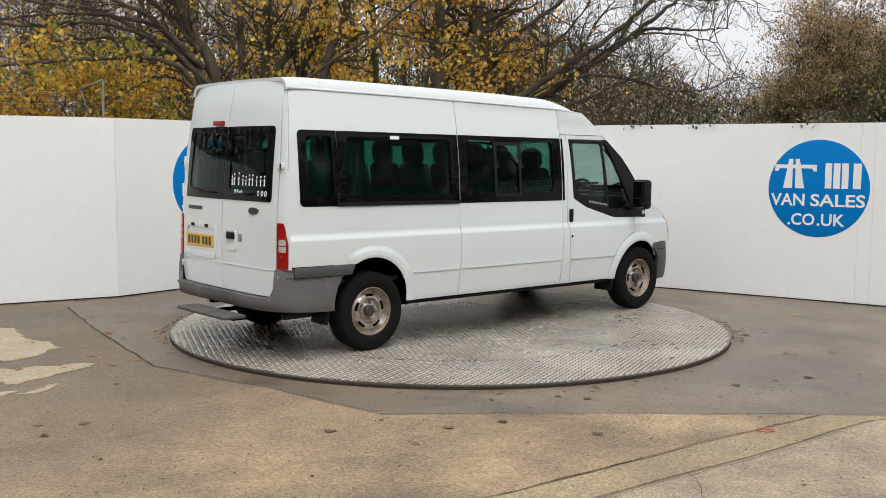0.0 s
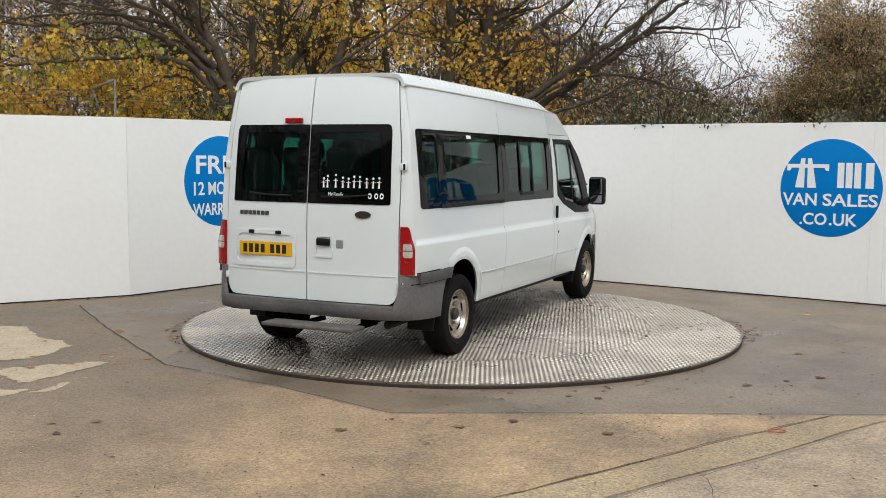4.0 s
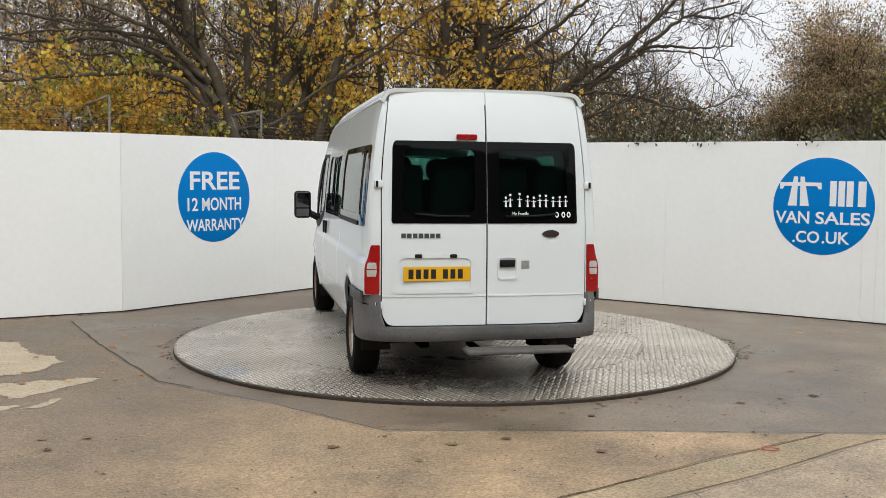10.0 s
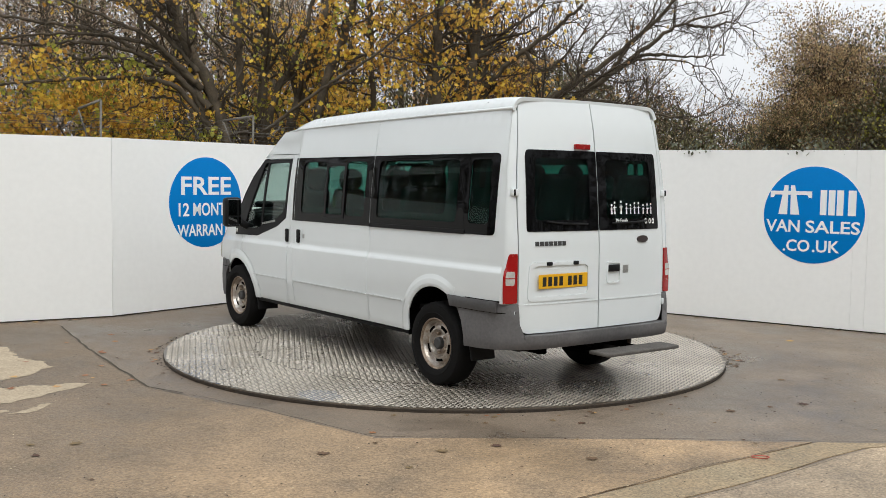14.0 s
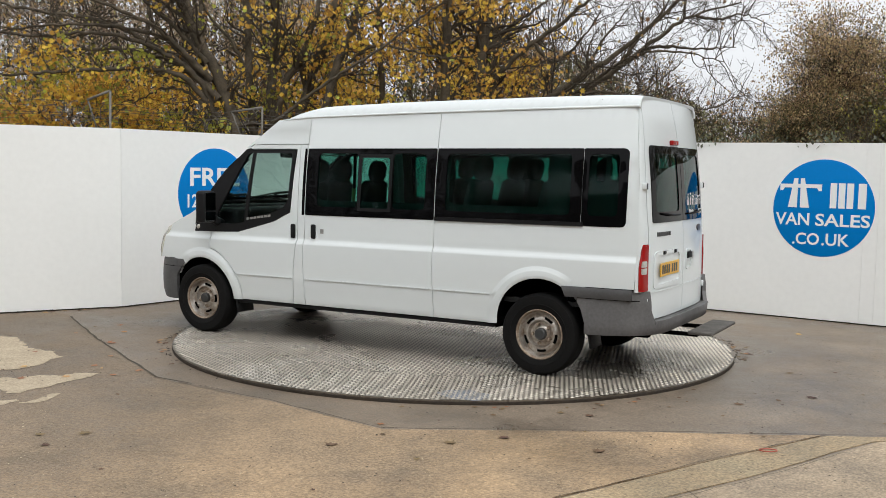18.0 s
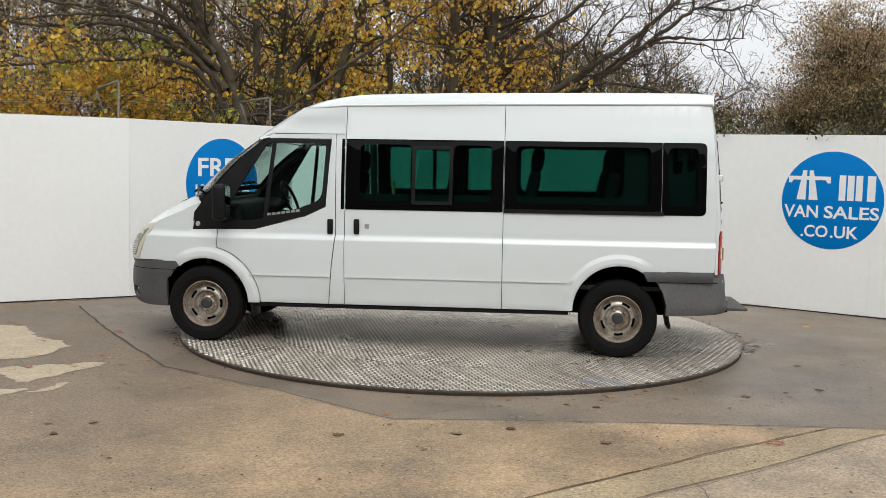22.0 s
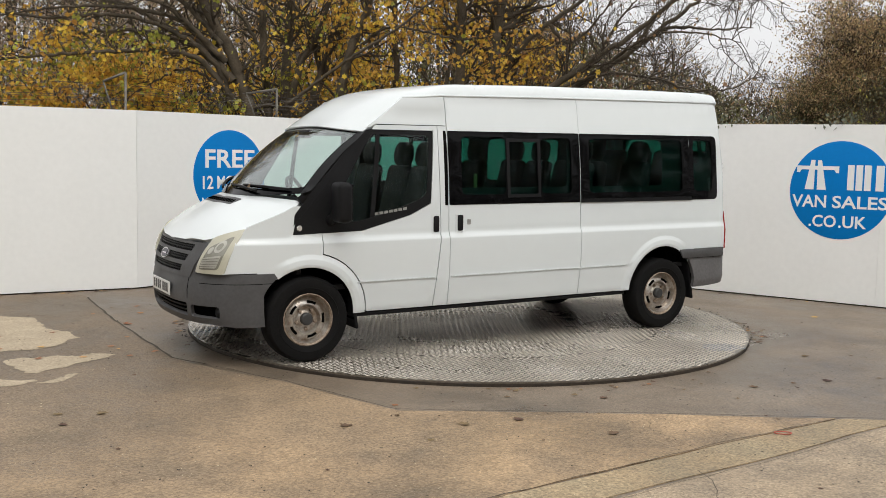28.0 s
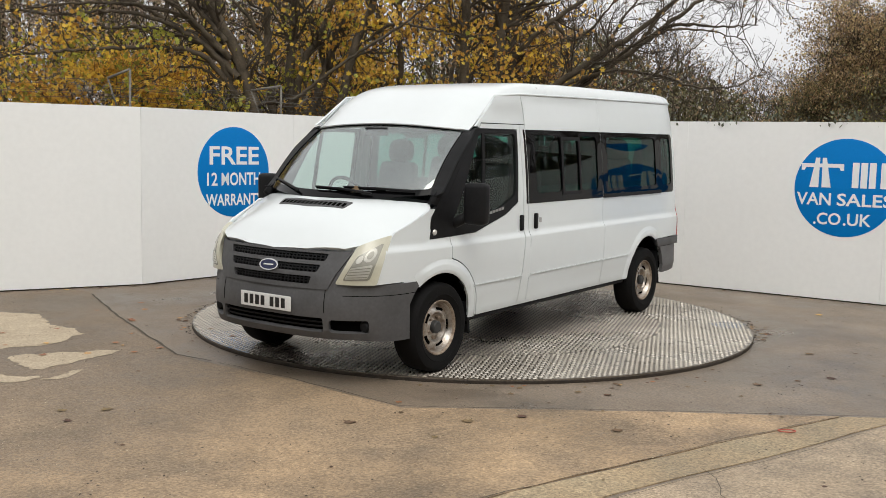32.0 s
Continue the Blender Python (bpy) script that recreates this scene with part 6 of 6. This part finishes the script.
# nearly bare tree whose limbs sweep out over the yard's far corner
g = grow(41, [(((0.32, 7.6, 1.76), (0.34, 7.6, 2.95), (0.38, 7.7, 3.85), (0.51, 7.8, 4.75), (0.59, 7.9, 5.35)), 0.125, 0.09, 1.6),
    (((-0.14, 7.3, 1.75), (-0.21, 7.2, 2.92), (-0.22, 7.1, 3.87), (-0.17, 7.0, 4.7), (-0.14, 7.0, 5.17)), 0.085, 0.05, 1.6),
    (((0.45, 7.6, 2.75), (0.71, 7.4, 3.4), (1.28, 7.2, 3.92), (1.73, 7.0, 4.24), (2.22, 6.8, 4.67)), 0.055, 0.02, 1.5),
    (((0.53, 7.5, 2.3), (1.68, 7.3, 3.08), (2.63, 7.2, 3.72), (3.35, 7.0, 4.32), (3.88, 6.9, 4.88)), 0.06, 0.018, 1.3),
    (((0.58, 7.5, 2.13), (1.91, 7.6, 2.95), (2.91, 7.7, 3.64), (3.71, 7.8, 4.28), (4.22, 7.9, 4.57), (5.03, 8.0, 4.81)), 0.06, 0.01, 1.2),
    (((1.72, 7.6, 2.85), (2.36, 7.3, 3.32), (3.0, 7.1, 3.73), (3.72, 6.9, 3.78), (4.45, 6.8, 3.62)), 0.035, 0.006, 1.3),
    (((0.72, 7.4, 2.13), (1.78, 7.2, 2.52), (2.62, 7.0, 2.84), (3.26, 6.9, 3.2), (3.74, 6.8, 3.61)), 0.03, 0.006, 1.1),
    (((0.72, 7.5, 2.35), (1.97, 7.2, 3.04), (2.9, 7.0, 3.06), (3.65, 6.9, 2.84), (4.19, 6.8, 2.83), (4.72, 6.7, 3.04)), 0.03, 0.006, 1),
    (((4.22, 7.9, 4.55), (4.57, 7.7, 4.46), (4.98, 7.6, 4.53), (5.39, 7.5, 4.34)), 0.025, 0.005, 1.4),
    (((3.2, 7.7, 3.9), (3.65, 7.5, 3.95), (4.21, 7.4, 3.9), (4.77, 7.3, 3.93)), 0.03, 0.006, 1.4),
    (((2.73, 7.2, 3.53), (3.09, 7.1, 4.07), (3.39, 7.0, 4.43), (3.52, 7.0, 4.9)), 0.035, 0.008, 1.4),
    (((0.44, 7.7, 3.85), (1.02, 7.8, 4.35), (1.52, 7.9, 4.72), (1.82, 8.0, 5.08)), 0.035, 0.01, 1.6),
    (((0.38, 7.7, 3.55), (0.02, 7.6, 4.13), (-0.58, 7.5, 4.45), (-1.07, 7.4, 4.82)), 0.035, 0.01, 1.6),
    (((-0.21, 7.1, 3.58), (-0.57, 7.2, 3.98), (-1.06, 7.3, 4.23), (-1.56, 7.4, 4.58)), 0.03, 0.008, 1.5),
    (((1.28, 7.2, 3.92), (1.67, 7.2, 3.6), (2.13, 7.1, 4.06), (2.39, 7.0, 4.47)), 0.03, 0.008, 1.4),
    (((1.91, 7.6, 2.95), (2.32, 7.8, 3.67), (2.63, 7.9, 4.17), (3.04, 8.0, 4.68)), 0.03, 0.008, 1.4)])
tree("bare_tree", "almost bare tree with long limbs and fine twigs", g, [
    (sprays(g.tips, 0.22, 8, g.rng, zones((0.9, 9, 0.8), (2.0, 3.9, 0.35), (2.2, 9, 0.12)), 45), 0.086, MAPLE, LEAF_YELLOW, "a few yellow leaves"),
    (scatter(g.tips, 0.012, 0, 0.05, g.rng), 0.085, MAPLE, LEAF_BROWN, "a few russet leaves")])


# low leafy maples that fill the space over the wall
def bush_tree(name, label, seed, x, y, height, width, stems, leafy, depth=0.8, low=1.2, girth=0.04, twigs=0.9, gap=3.2):
    gr = Growth(seed)
    for _ in range(stems):
        a = gr.rng.gauss(0, 1)
        top = Vector((x + a * width * 0.5, y + gr.rng.gauss(0, depth), height * gr.rng.uniform(0.65, 1.05) * (1 - 0.08 * a * a)))
        foot = Vector((x + a * 0.15, y + gr.rng.gauss(0, 0.2), -0.1))
        mid = foot.lerp(top, 0.5) + Vector((gr.rng.gauss(0, 0.2), 0, 0.2))
        gr.limb([foot, foot.lerp(mid, 0.6), mid, top], girth, 0.2 * girth, twigs, 2)
    gr.tips = [t for t in gr.tips if t.z > low]
    return tree(name, label, gr, [(sprays(gr.tips, share, n, gr.rng, where, seed + 7 * k, gap), size, shape, m, text) for k, (share, n, where, size, shape, m, text) in enumerate(leafy)])


ALL = zones((99, 99, 1.0))
bush_tree("maple_tree", "low leafy maple turning yellow and green", 51, -7.3, 8.0, 3.6, 3.0, 20, [
    (0.55, 14, ALL, 0.086, MAPLE, LEAF_YELLOW, "yellow leaves"), (0.4, 9, ALL, 0.086, MAPLE, LEAF_GREEN, "green leaves")], 0.35)
bush_tree("maple_tree", "low leafy maple in yellow autumn leaf", 52, -5.3, 8.2, 3.4, 2.4, 17, [
    (0.5, 14, ALL, 0.086, MAPLE, LEAF_YELLOW, "yellow leaves"), (0.45, 9, ALL, 0.086, MAPLE, LEAF_GREEN, "green leaves")], 0.35)
bush_tree("maple_tree", "slender maple with scattered yellow leaves", 53, -1.6, 9.6, 5.0, 2.8, 16, [
    (0.5, 9, ALL, 0.086, MAPLE, LEAF_YELLOW, "yellow leaves"), (0.2, 7, zones((99, 3.4, 1.0), (99, 99, 0.3)), 0.086, MAPLE, LEAF_GREEN, "yellow-green leaves")])
bush_tree("maple_tree", "slender twiggy maple with a few yellow leaves", 54, 0.6, 10.2, 5.2, 2.6, 22, [
    (0.3, 8, zones((99, 3.0, 0.3), (99, 99, 1.0)), 0.086, MAPLE, LEAF_YELLOW, "yellow leaves"), (0.25, 8, ALL, 0.08, MAPLE, LEAF_BROWN, "withered brown leaves")], 0.8, 1.2, 0.05, 1.2)
# fine-leaved brown trees at the far end of the wall
for seed, x, y, h, w, n in ((61, 7.95, 11.0, 4.75, 1.0, 50), (62, 9.8, 11.4, 4.6, 1.4, 40)):
    bush_tree("willow_tree", "dense twiggy tree in fine brown leaf", seed, x, y, h, w, n, [
        (1.0, 14, zones((99, 2.9, 0.45), (99, 99, 1.0)), 0.05, SMALL, LEAF_PALE, "fine russet leaves"),
        (0.8, 9, zones((99, 3.3, 1.0), (99, 99, 0.25)), 0.052, SMALL, LEAF_OLIVE, "fine olive leaves")], 0.7, 1.2, 0.02, 1.5, 1.2)
bush_tree("maple_tree", "dark olive-green tree by the wall end", 64, 9.35, 9.2, 5.0, 1.1, 26, [
    (0.8, 9, ALL, 0.075, SMALL, LEAF_OLIVE, "olive leaves"), (0.25, 7, zones((99, 4.2, 1.0)), 0.08, SMALL, LEAF_GREEN, "yellow-green leaves")], 0.5, 1.2, 0.03, 1.2, 1.5)
bush_tree("shrub", "dull olive shrub by the wall", 63, 7.9, 8.6, 2.75, 2.2, 18, [
    (0.5, 7, ALL, 0.07, SMALL, LEAF_OLIVE, "olive leaves"), (0.10, 5, ALL, 0.07, SMALL, LEAF_GREEN, "yellow-green leaves")], 0.4)

# far wood, one mass of stems, twigs and dull leaves; its height changes along the view
RISE_A = [-0.55, -0.26, -0.18, -0.08, 0.02, 0.08, 0.2, 0.25, 0.28, 0.31, 0.36, 0.5]
RISE_Z = [0.245, 0.235, 0.21, 0.155, 0.14, 0.122, 0.086, 0.058, 0.05, 0.052, 0.07, 0.08]
g = Growth(71)
rng = g.rng
spots, dull = [], []
for k in range(250):
    y = rng.uniform(13, 24)
    a = rng.uniform(-0.55, -0.05) if k < 110 else rng.uniform(-0.05, 0.40)
    foot = Vector((a * (y + 10), y, 0))
    rise = float(np.interp(a, RISE_A, RISE_Z))
    tall = 1.756 + (y + 10) * rise * rng.uniform(0.85, 1.5 if a < 0.1 else 1.2)
    lean = Vector((rng.gauss(0, 0.5), 0, tall))
    g.limb([foot, foot + lean * 0.5 + Vector((rng.gauss(0, 0.1), 0, 0)), foot + lean], rng.uniform(0.03, 0.12) if a < 0 else rng.uniform(0.012, 0.03), 0.008, 0.6 if a < 0 else 1.0, 2)
for k in range(150000):
    y = rng.uniform(13, 21)
    a = rng.uniform(-0.55, 0.46) if k < 90000 else rng.uniform(-0.55, -0.15) if k < 120000 else rng.uniform(0.02, 0.42)
    h = rng.random() ** (1.0 if a < -0.15 else 1.5)
    p = Vector((a * (y + 10), y, 1.756 + (y + 10) * (0.005 + float(np.interp(a, RISE_A, RISE_Z)) * h)))
    if noise.noise(Vector((p.x * 0.8, p.y * 0.4, p.z * 0.9))) > 0.9 * h - (1.1 if a < -0.12 else 0.68):
        (dull if rng.random() < (0.8 if a < -0.1 else 0.12) else spots).append(p)
far = [t for t in g.tips if rng.random() < 0.3]
wood = thing("far_wood", "far autumn wood of thin stems and dull foliage", "wood")
tagged(part("stems", mesh_of("stems", *g.thick), BARK, wood), kind="stuff")
tagged(part("twig_mass", mesh_of("twigs", *g.thin), TWIG, wood), kind="stuff")
tagged(part("foliage", leaves(spots, 0.105, SMALL, rng), LEAF_OLIVE, wood), kind="stuff")
tagged(part("foliage", leaves(dull, 0.105, SMALL, rng), LEAF_DULL, wood), kind="stuff")
tagged(part("foliage", leaves(far, 0.08, SMALL, rng), LEAF_BROWN, wood), kind="stuff")
tagged(wood, kind="stuff")
# the wood goes on along both sides of the yard
g = Growth(72)
rng = g.rng
belt = []
for side in (-1, 1):
    for _ in range(60):
        foot = Vector((side * rng.uniform(14, 18), rng.uniform(-15, 13), 0))
        g.limb([foot, foot + Vector((rng.gauss(0, 0.2), rng.gauss(0, 0.3), 3)), foot + Vector((rng.gauss(0, 0.5), rng.gauss(0, 0.7), rng.uniform(4.5, 6.5)))], rng.uniform(0.05, 0.12), 0.01, 0.3, 2)
    for _ in range(26000):
        p = Vector((side * rng.uniform(13.5, 18), rng.uniform(-16, 14), 6.4 * rng.random()))
        if noise.noise(p * 0.5) > 0.16 * p.z - 0.95:
            belt.append(p)
side_wood = thing("side_wood", "dense dull autumn wood on both sides of the yard", "wood")
tagged(part("stems", mesh_of("stems", *g.thick), BARK, side_wood), kind="stuff")
tagged(part("twig_mass", mesh_of("twigs", *g.thin), TWIG, side_wood), kind="stuff")
tagged(part("foliage", leaves(belt, 0.26, SMALL, rng), LEAF_OLIVE, side_wood), kind="stuff")
tagged(side_wood, kind="stuff")
# rising bank behind the yard
vs, fs = [], []
for j in range(13):
    y = 11.5 + j * 2.2
    for i in range(61):
        x = -36 + i * 1.2
        vs.append((x, y, -0.1 + (2.2 * min(1, j / 5) + 0.06 * j) * (0.75 + 0.5 * noise.noise((x * 0.12, y * 0.12, 0)))))
fs = [(j * 61 + i, j * 61 + i + 1, (j + 1) * 61 + i + 1, (j + 1) * 61 + i) for j in range(12) for i in range(60)]
solid("bank", mesh_of("bank", vs, fs), EARTH, "dark earth bank under the wood", "ground", kind="structure")
solid("verge", block(-30, 5.6, -0.02, 30, 12.0, 0.03), EARTH, "leaf-strewn earth behind the wall", "ground", kind="structure")

# ivy that spills over the wall top
rng = random.Random(81)
m, length = wall_frame(CORNERS[2], CORNERS[3])
spots = []
for _ in range(700):
    u = rng.uniform(2.2, length)
    d = 0.5 + 0.5 * noise.noise(Vector((u * 1.3, 2.0, 0)))
    if rng.random() < 2.6 * d - 1.25:
        spots.append(m @ Vector((u, rng.uniform(0.0, 0.5), WALL_TOP + rng.uniform(-0.02, 0.05) + 0.12 * d * rng.random())))
for u0 in (5.15, 6.55, 4.3):
    spots += [m @ Vector((u0 + rng.gauss(0, 0.12), rng.uniform(-0.05, 0.1), WALL_TOP + rng.uniform(-0.05, 0.12))) for _ in range(45)]
solid("ivy", leaves(spots, 0.06, SMALL, rng), LEAF_IVY, "grey-green ivy trailing along the wall top", "ivy", kind="stuff")

# old wire fence whose brackets show over the wall
OLD_STEEL = mat("weathered_fence_steel", (0.23, 0.215, 0.19), 0.8, 0.2, vary=0.3, scale=14, fine=60, second=(0.10, 0.085, 0.065), bump=0.4)
for foot, top, tip in (((-4.48, 2.75, 0), (-4.46, 2.75, 2.66), (-4.75, 2.75, 2.54)), ((-2.72, 3.75, 0), (-2.70, 3.75, 2.54), (-3.12, 3.75, 2.47))):
    f = thing("fence_post", "old grey steel fence post with an angled bracket", "fence post", "fence posts")
    part("post", tube([foot, top], 0.016, 6), OLD_STEEL, f)
    part("bracket", tube([top, tip], 0.018, 6), OLD_STEEL, f)
    part("brace", tube([tip, (tip[0] + 0.12, tip[1], 2.15)], 0.011, 6), OLD_STEEL, f)
OLD_WIRE = mat("old_fence_wire", (0.14, 0.13, 0.12), 0.6, 0.4, vary=0.3, scale=5, fine=40)
wires = thing("wire_fence", "slack rusty fence wires above the wall", "fence")
rng = random.Random(5)
for k in range(6):
    z = 2.20 + 0.06 * k
    pts = [(-9.5, 1.4 + 0.1 * k, z + 0.1), (-7.0, 2.2, z + rng.uniform(-0.06, 0.06)), (-4.6, 2.75, z), (-3.6, 3.3, z - 0.05 + rng.uniform(-0.04, 0.02)), (-2.75, 3.75, z), (-1.9, 4.6, z - 0.03)]
    part("wire", tube(Growth(90 + k).path(pts, 4), 0.0026, 4), OLD_WIRE, wires)

for k in range(20):
    near = k < 13
    x, y = (rng.gauss(-3.0, 0.25), 3.72) if near else (rng.gauss(-4.75, 0.2), 2.72)
    p = Vector((x, y + rng.uniform(-0.1, 0.1), rng.uniform(2.12, 2.36)))
    run = Vector((rng.gauss(0, 0.22), rng.gauss(0, 0.05), rng.uniform(0.02, 0.22)))
    pts = [p, p + run * 0.5 + Vector((0, 0, rng.gauss(0, 0.05))), p + run]
    part("wire", tube(Growth(120 + k).path(pts, 4), rng.uniform(0.003, 0.006), 4), OLD_STEEL, wires)

# ---------------------------------------------------------------- litter
rng = random.Random(7)


def dead_leaf(size):
    bm = bmesh.new()
    vs = [bm.verts.new((x * size, y * size, size * (0.03 + 0.16 * abs(x) * rng.random() + rng.uniform(-0.02, 0.03)))) for x, y in MAPLE]
    bm.faces.new(vs)
    bmesh.ops.triangulate(bm, faces=bm.faces[:])
    return bm


LEAF_DRY = mat("dry_brown_leaf", (0.17, 0.095, 0.05), 0.8, vary=0.2, scale=14, fine=60, second=(0.10, 0.065, 0.04), each=0.5)
LEAF_FRESH = mat("fallen_orange_leaf", (0.46, 0.24, 0.09), 0.7, vary=0.2, scale=14, fine=60, second=(0.34, 0.17, 0.07), each=0.35)
DEBRIS = mat("dark_leaf_debris", (0.05, 0.038, 0.027), 0.9, vary=0.3, scale=10, fine=60, island=0.5)
RED_BAND = mat("red_rubber", (0.42, 0.09, 0.06), 0.5, vary=0.05)


def fall(x, y, size, material, z=None, label="curled dead leaf lying on the concrete"):
    ob = solid("fallen_leaf", dead_leaf(size), material, label, "leaf", "fallen leaves")
    ob.matrix_basis = Matrix.Translation((x, y, 0.011 if y < -3.45 or inside(SLAB_WEST, np.array([[x, y]]))[0] else 0.002)) @ Matrix.Rotation(rng.uniform(0, 6.28), 4, "Z")


for x, y in ((-3.06, -1.69), (-3.62, -1.80), (-3.45, -2.25), (-0.48, -3.36), (3.82, 0.86), (-2.1, -0.89), (-3.3, -0.58)):
    fall(x, y, rng.uniform(0.06, 0.11), LEAF_FRESH, label="pale orange fallen leaf on the concrete")
for x, y in ((-2.49, -4.08), (-2.62, -3.85), (-2.35, -3.79), (0.93, -3.93), (2.85, -2.26), (2.55, -2.38), (0.0, -3.82), (-0.2, -4.18), (0.35, -3.67), (-0.75, -3.92), (1.0, -3.00), (0.3, -3.05), (3.0, -1.30), (2.2, -2.54), (2.9, -0.38)):
    fall(x, y, rng.uniform(0.05, 0.09), LEAF_DRY)
for _ in range(16):
    fall(rng.uniform(-4.2, -2.5), rng.uniform(-2.4, 0.6), rng.uniform(0.04, 0.08), LEAF_FRESH, label="pale orange fallen leaf on the concrete")
for _ in range(170):
    x, y = rng.uniform(-5, 5.5), rng.uniform(-5.2, 1.5)
    r = math.hypot(x, y)
    if r > TABLE_R + 0.05 and y < 3.5 - 0.63 * (x - 1.4) - 0.8 and rng.random() < (0.85 if r < 3.6 or x > 2 else 0.45):
        fall(x, y, rng.uniform(0.02, 0.045), LEAF_DRY)
# drift of debris against the turntable's edge and the wall's foot
spots = []
for _ in range(800):
    a = rng.uniform(0, 6.28)
    thick = max(0.0, noise.noise(Vector((math.cos(a) * 2.2, math.sin(a) * 2.2, 3)))) + (0.5 if 2.9 < a < 3.7 or a < 0.35 or a > 6.0 else 0.0)
    if rng.random() < thick:
        rr = TABLE_R + abs(rng.gauss(0.02, 0.05))
        spots.append(Vector((rr * math.cos(a), rr * math.sin(a), 0.016 + 0.02 * rng.random())))
for a, b in zip(CORNERS, CORNERS[1:]):
    m, length = wall_frame(a, b)
    for _ in range(int(length * 40)):
        u = rng.uniform(0, length)
        if noise.noise(Vector((u * 1.5, a[0], 0))) > -0.1:
            spots.append(m @ Vector((u, -abs(rng.gauss(0, 0.04)), 0.014)))
crumbs = []
for _ in range(2600):
    x, y = rng.uniform(-5, 5.5), rng.uniform(-5.6, 1.5)
    if math.hypot(x, y) > TABLE_R + 0.05 and y < 2.6 - 0.63 * (x - 1.4) and noise.noise(Vector((x * 0.7, y * 0.7, 5))) > rng.uniform(-0.5, 0.35):
        crumbs.append(Vector((x, y, 0.014)))
solid("leaf_crumbs", leaves(crumbs, 0.019, SMALL, rng, -0.9, 0.12), DEBRIS, "tiny leaf crumbs strewn over the concrete", "debris", kind="stuff")
solid("leaf_debris", leaves(spots, 0.04, SMALL, rng, -0.9, 0.3), DEBRIS, "dark leaf debris along edges of the yard", "debris", kind="stuff")
band = [(2.01 + 0.055 * math.cos(a), -3.85 + 0.03 * math.sin(a), 0.02) for a in [k * 0.3927 for k in range(17)]]
solid("rubber_band", tube(band, 0.004, 5), RED_BAND, "red rubber band lying on the concrete", "band")
part("dead_leaf", dead_leaf(0.07), LEAF_DRY, van, "brown dead leaf caught under a wiper", Matrix.Translation(Vector(screen(0.36, 0.07, 0.03))) @ Matrix.Rotation(1.1, 4, "Y"))
GRIT = mat("pale_grit", (0.55, 0.46, 0.34), 0.9, vary=0.2, scale=30, fine=90, island=0.45)
grit = []
for _ in range(9000):
    x, y = rng.uniform(-4.5, 4.5), rng.uniform(-6.6, -2.4)
    if noise.noise(Vector((x * 0.8, y * 0.8, 11))) > rng.uniform(-0.35, 0.45) and (y < -3.5 or x < -1.6):
        grit.append(Vector((x, y, 0.0135)))
solid("loose_grit", leaves(grit, 0.011, SMALL, rng, -0.9, 0.25), GRIT, "pale loose grit on the worn concrete", "grit", kind="stuff")
for a, b, u0, u1, n in ((CORNERS[0], CORNERS[1], 3.4, 5.7, 16), (CORNERS[1], CORNERS[2], 0.2, 2.6, 10), (CORNERS[2], CORNERS[3], 4.6, 7.1, 8)):
    m, length = wall_frame(a, b)
    for _ in range(n):
        p = m @ Vector((rng.uniform(u0, u1), -abs(rng.gauss(0.03, 0.10)) - 0.03, 0))
        fall(p.x, p.y, rng.uniform(0.04, 0.08), LEAF_FRESH if rng.random() < 0.4 else LEAF_DRY, label="dead leaf blown against the foot of the wall")
for k in range(60):
    a = rng.choice((rng.gauss(3.25, 0.16), rng.gauss(-0.05, 0.16), rng.gauss(-1.2, 0.25)))
    r = TABLE_R + 0.03 + abs(rng.gauss(0, 0.10))
    fall(r * math.cos(a), r * math.sin(a), rng.uniform(0.025, 0.06), LEAF_DRY if rng.random() < 0.8 else LEAF_FRESH, label="dead leaf drifted against the turntable edge")
# leaves lying on the turntable turn with it
for _ in range(34):
    a, r = rng.gauss(-0.9, 0.5), rng.uniform(1.7, 2.65)
    lf = part("leaf_litter", dead_leaf(rng.uniform(0.03, 0.07)), LEAF_DRY, table, "", Matrix.Translation((r * math.cos(a), r * math.sin(a), TABLE_Z + 0.002)) @ Matrix.Rotation(rng.uniform(0, 6), 4, "Z"))

# ---------------------------------------------------------------- unseen wall added behind the camera, to darken reflections
REFLECTION_WALL = mat("dark_reflection_grey", (0.10, 0.098, 0.095), 0.8, vary=0.15, scale=0.7, fine=12, bump=0.1)
solid("wall_south", block(-30, -27, 0, 30, -26.5, 9.0), REFLECTION_WALL, "plain dark wall added out of view for window reflections", "wall", kind="structure")


# ---------------------------------------------------------------- what turns
def motions():
    """The turntable and the vehicle on it turn evenly, about six degrees a second."""
    deck, ride = [], []
    for k in range(33):
        a = 41.83 + 6.0796 * k
        deck.append((k, pose(0, 0, 0, 0, 0, a)))
        ride.append((k, pose(0, 0, 0.05, 0, 0, a) @ Matrix.Translation((0.0, 0.288, 0.0)) @ Matrix.Rotation(radians(RAKE), 4, "Y")))
    walk(table, deck)
    walk(van, ride)


motions()
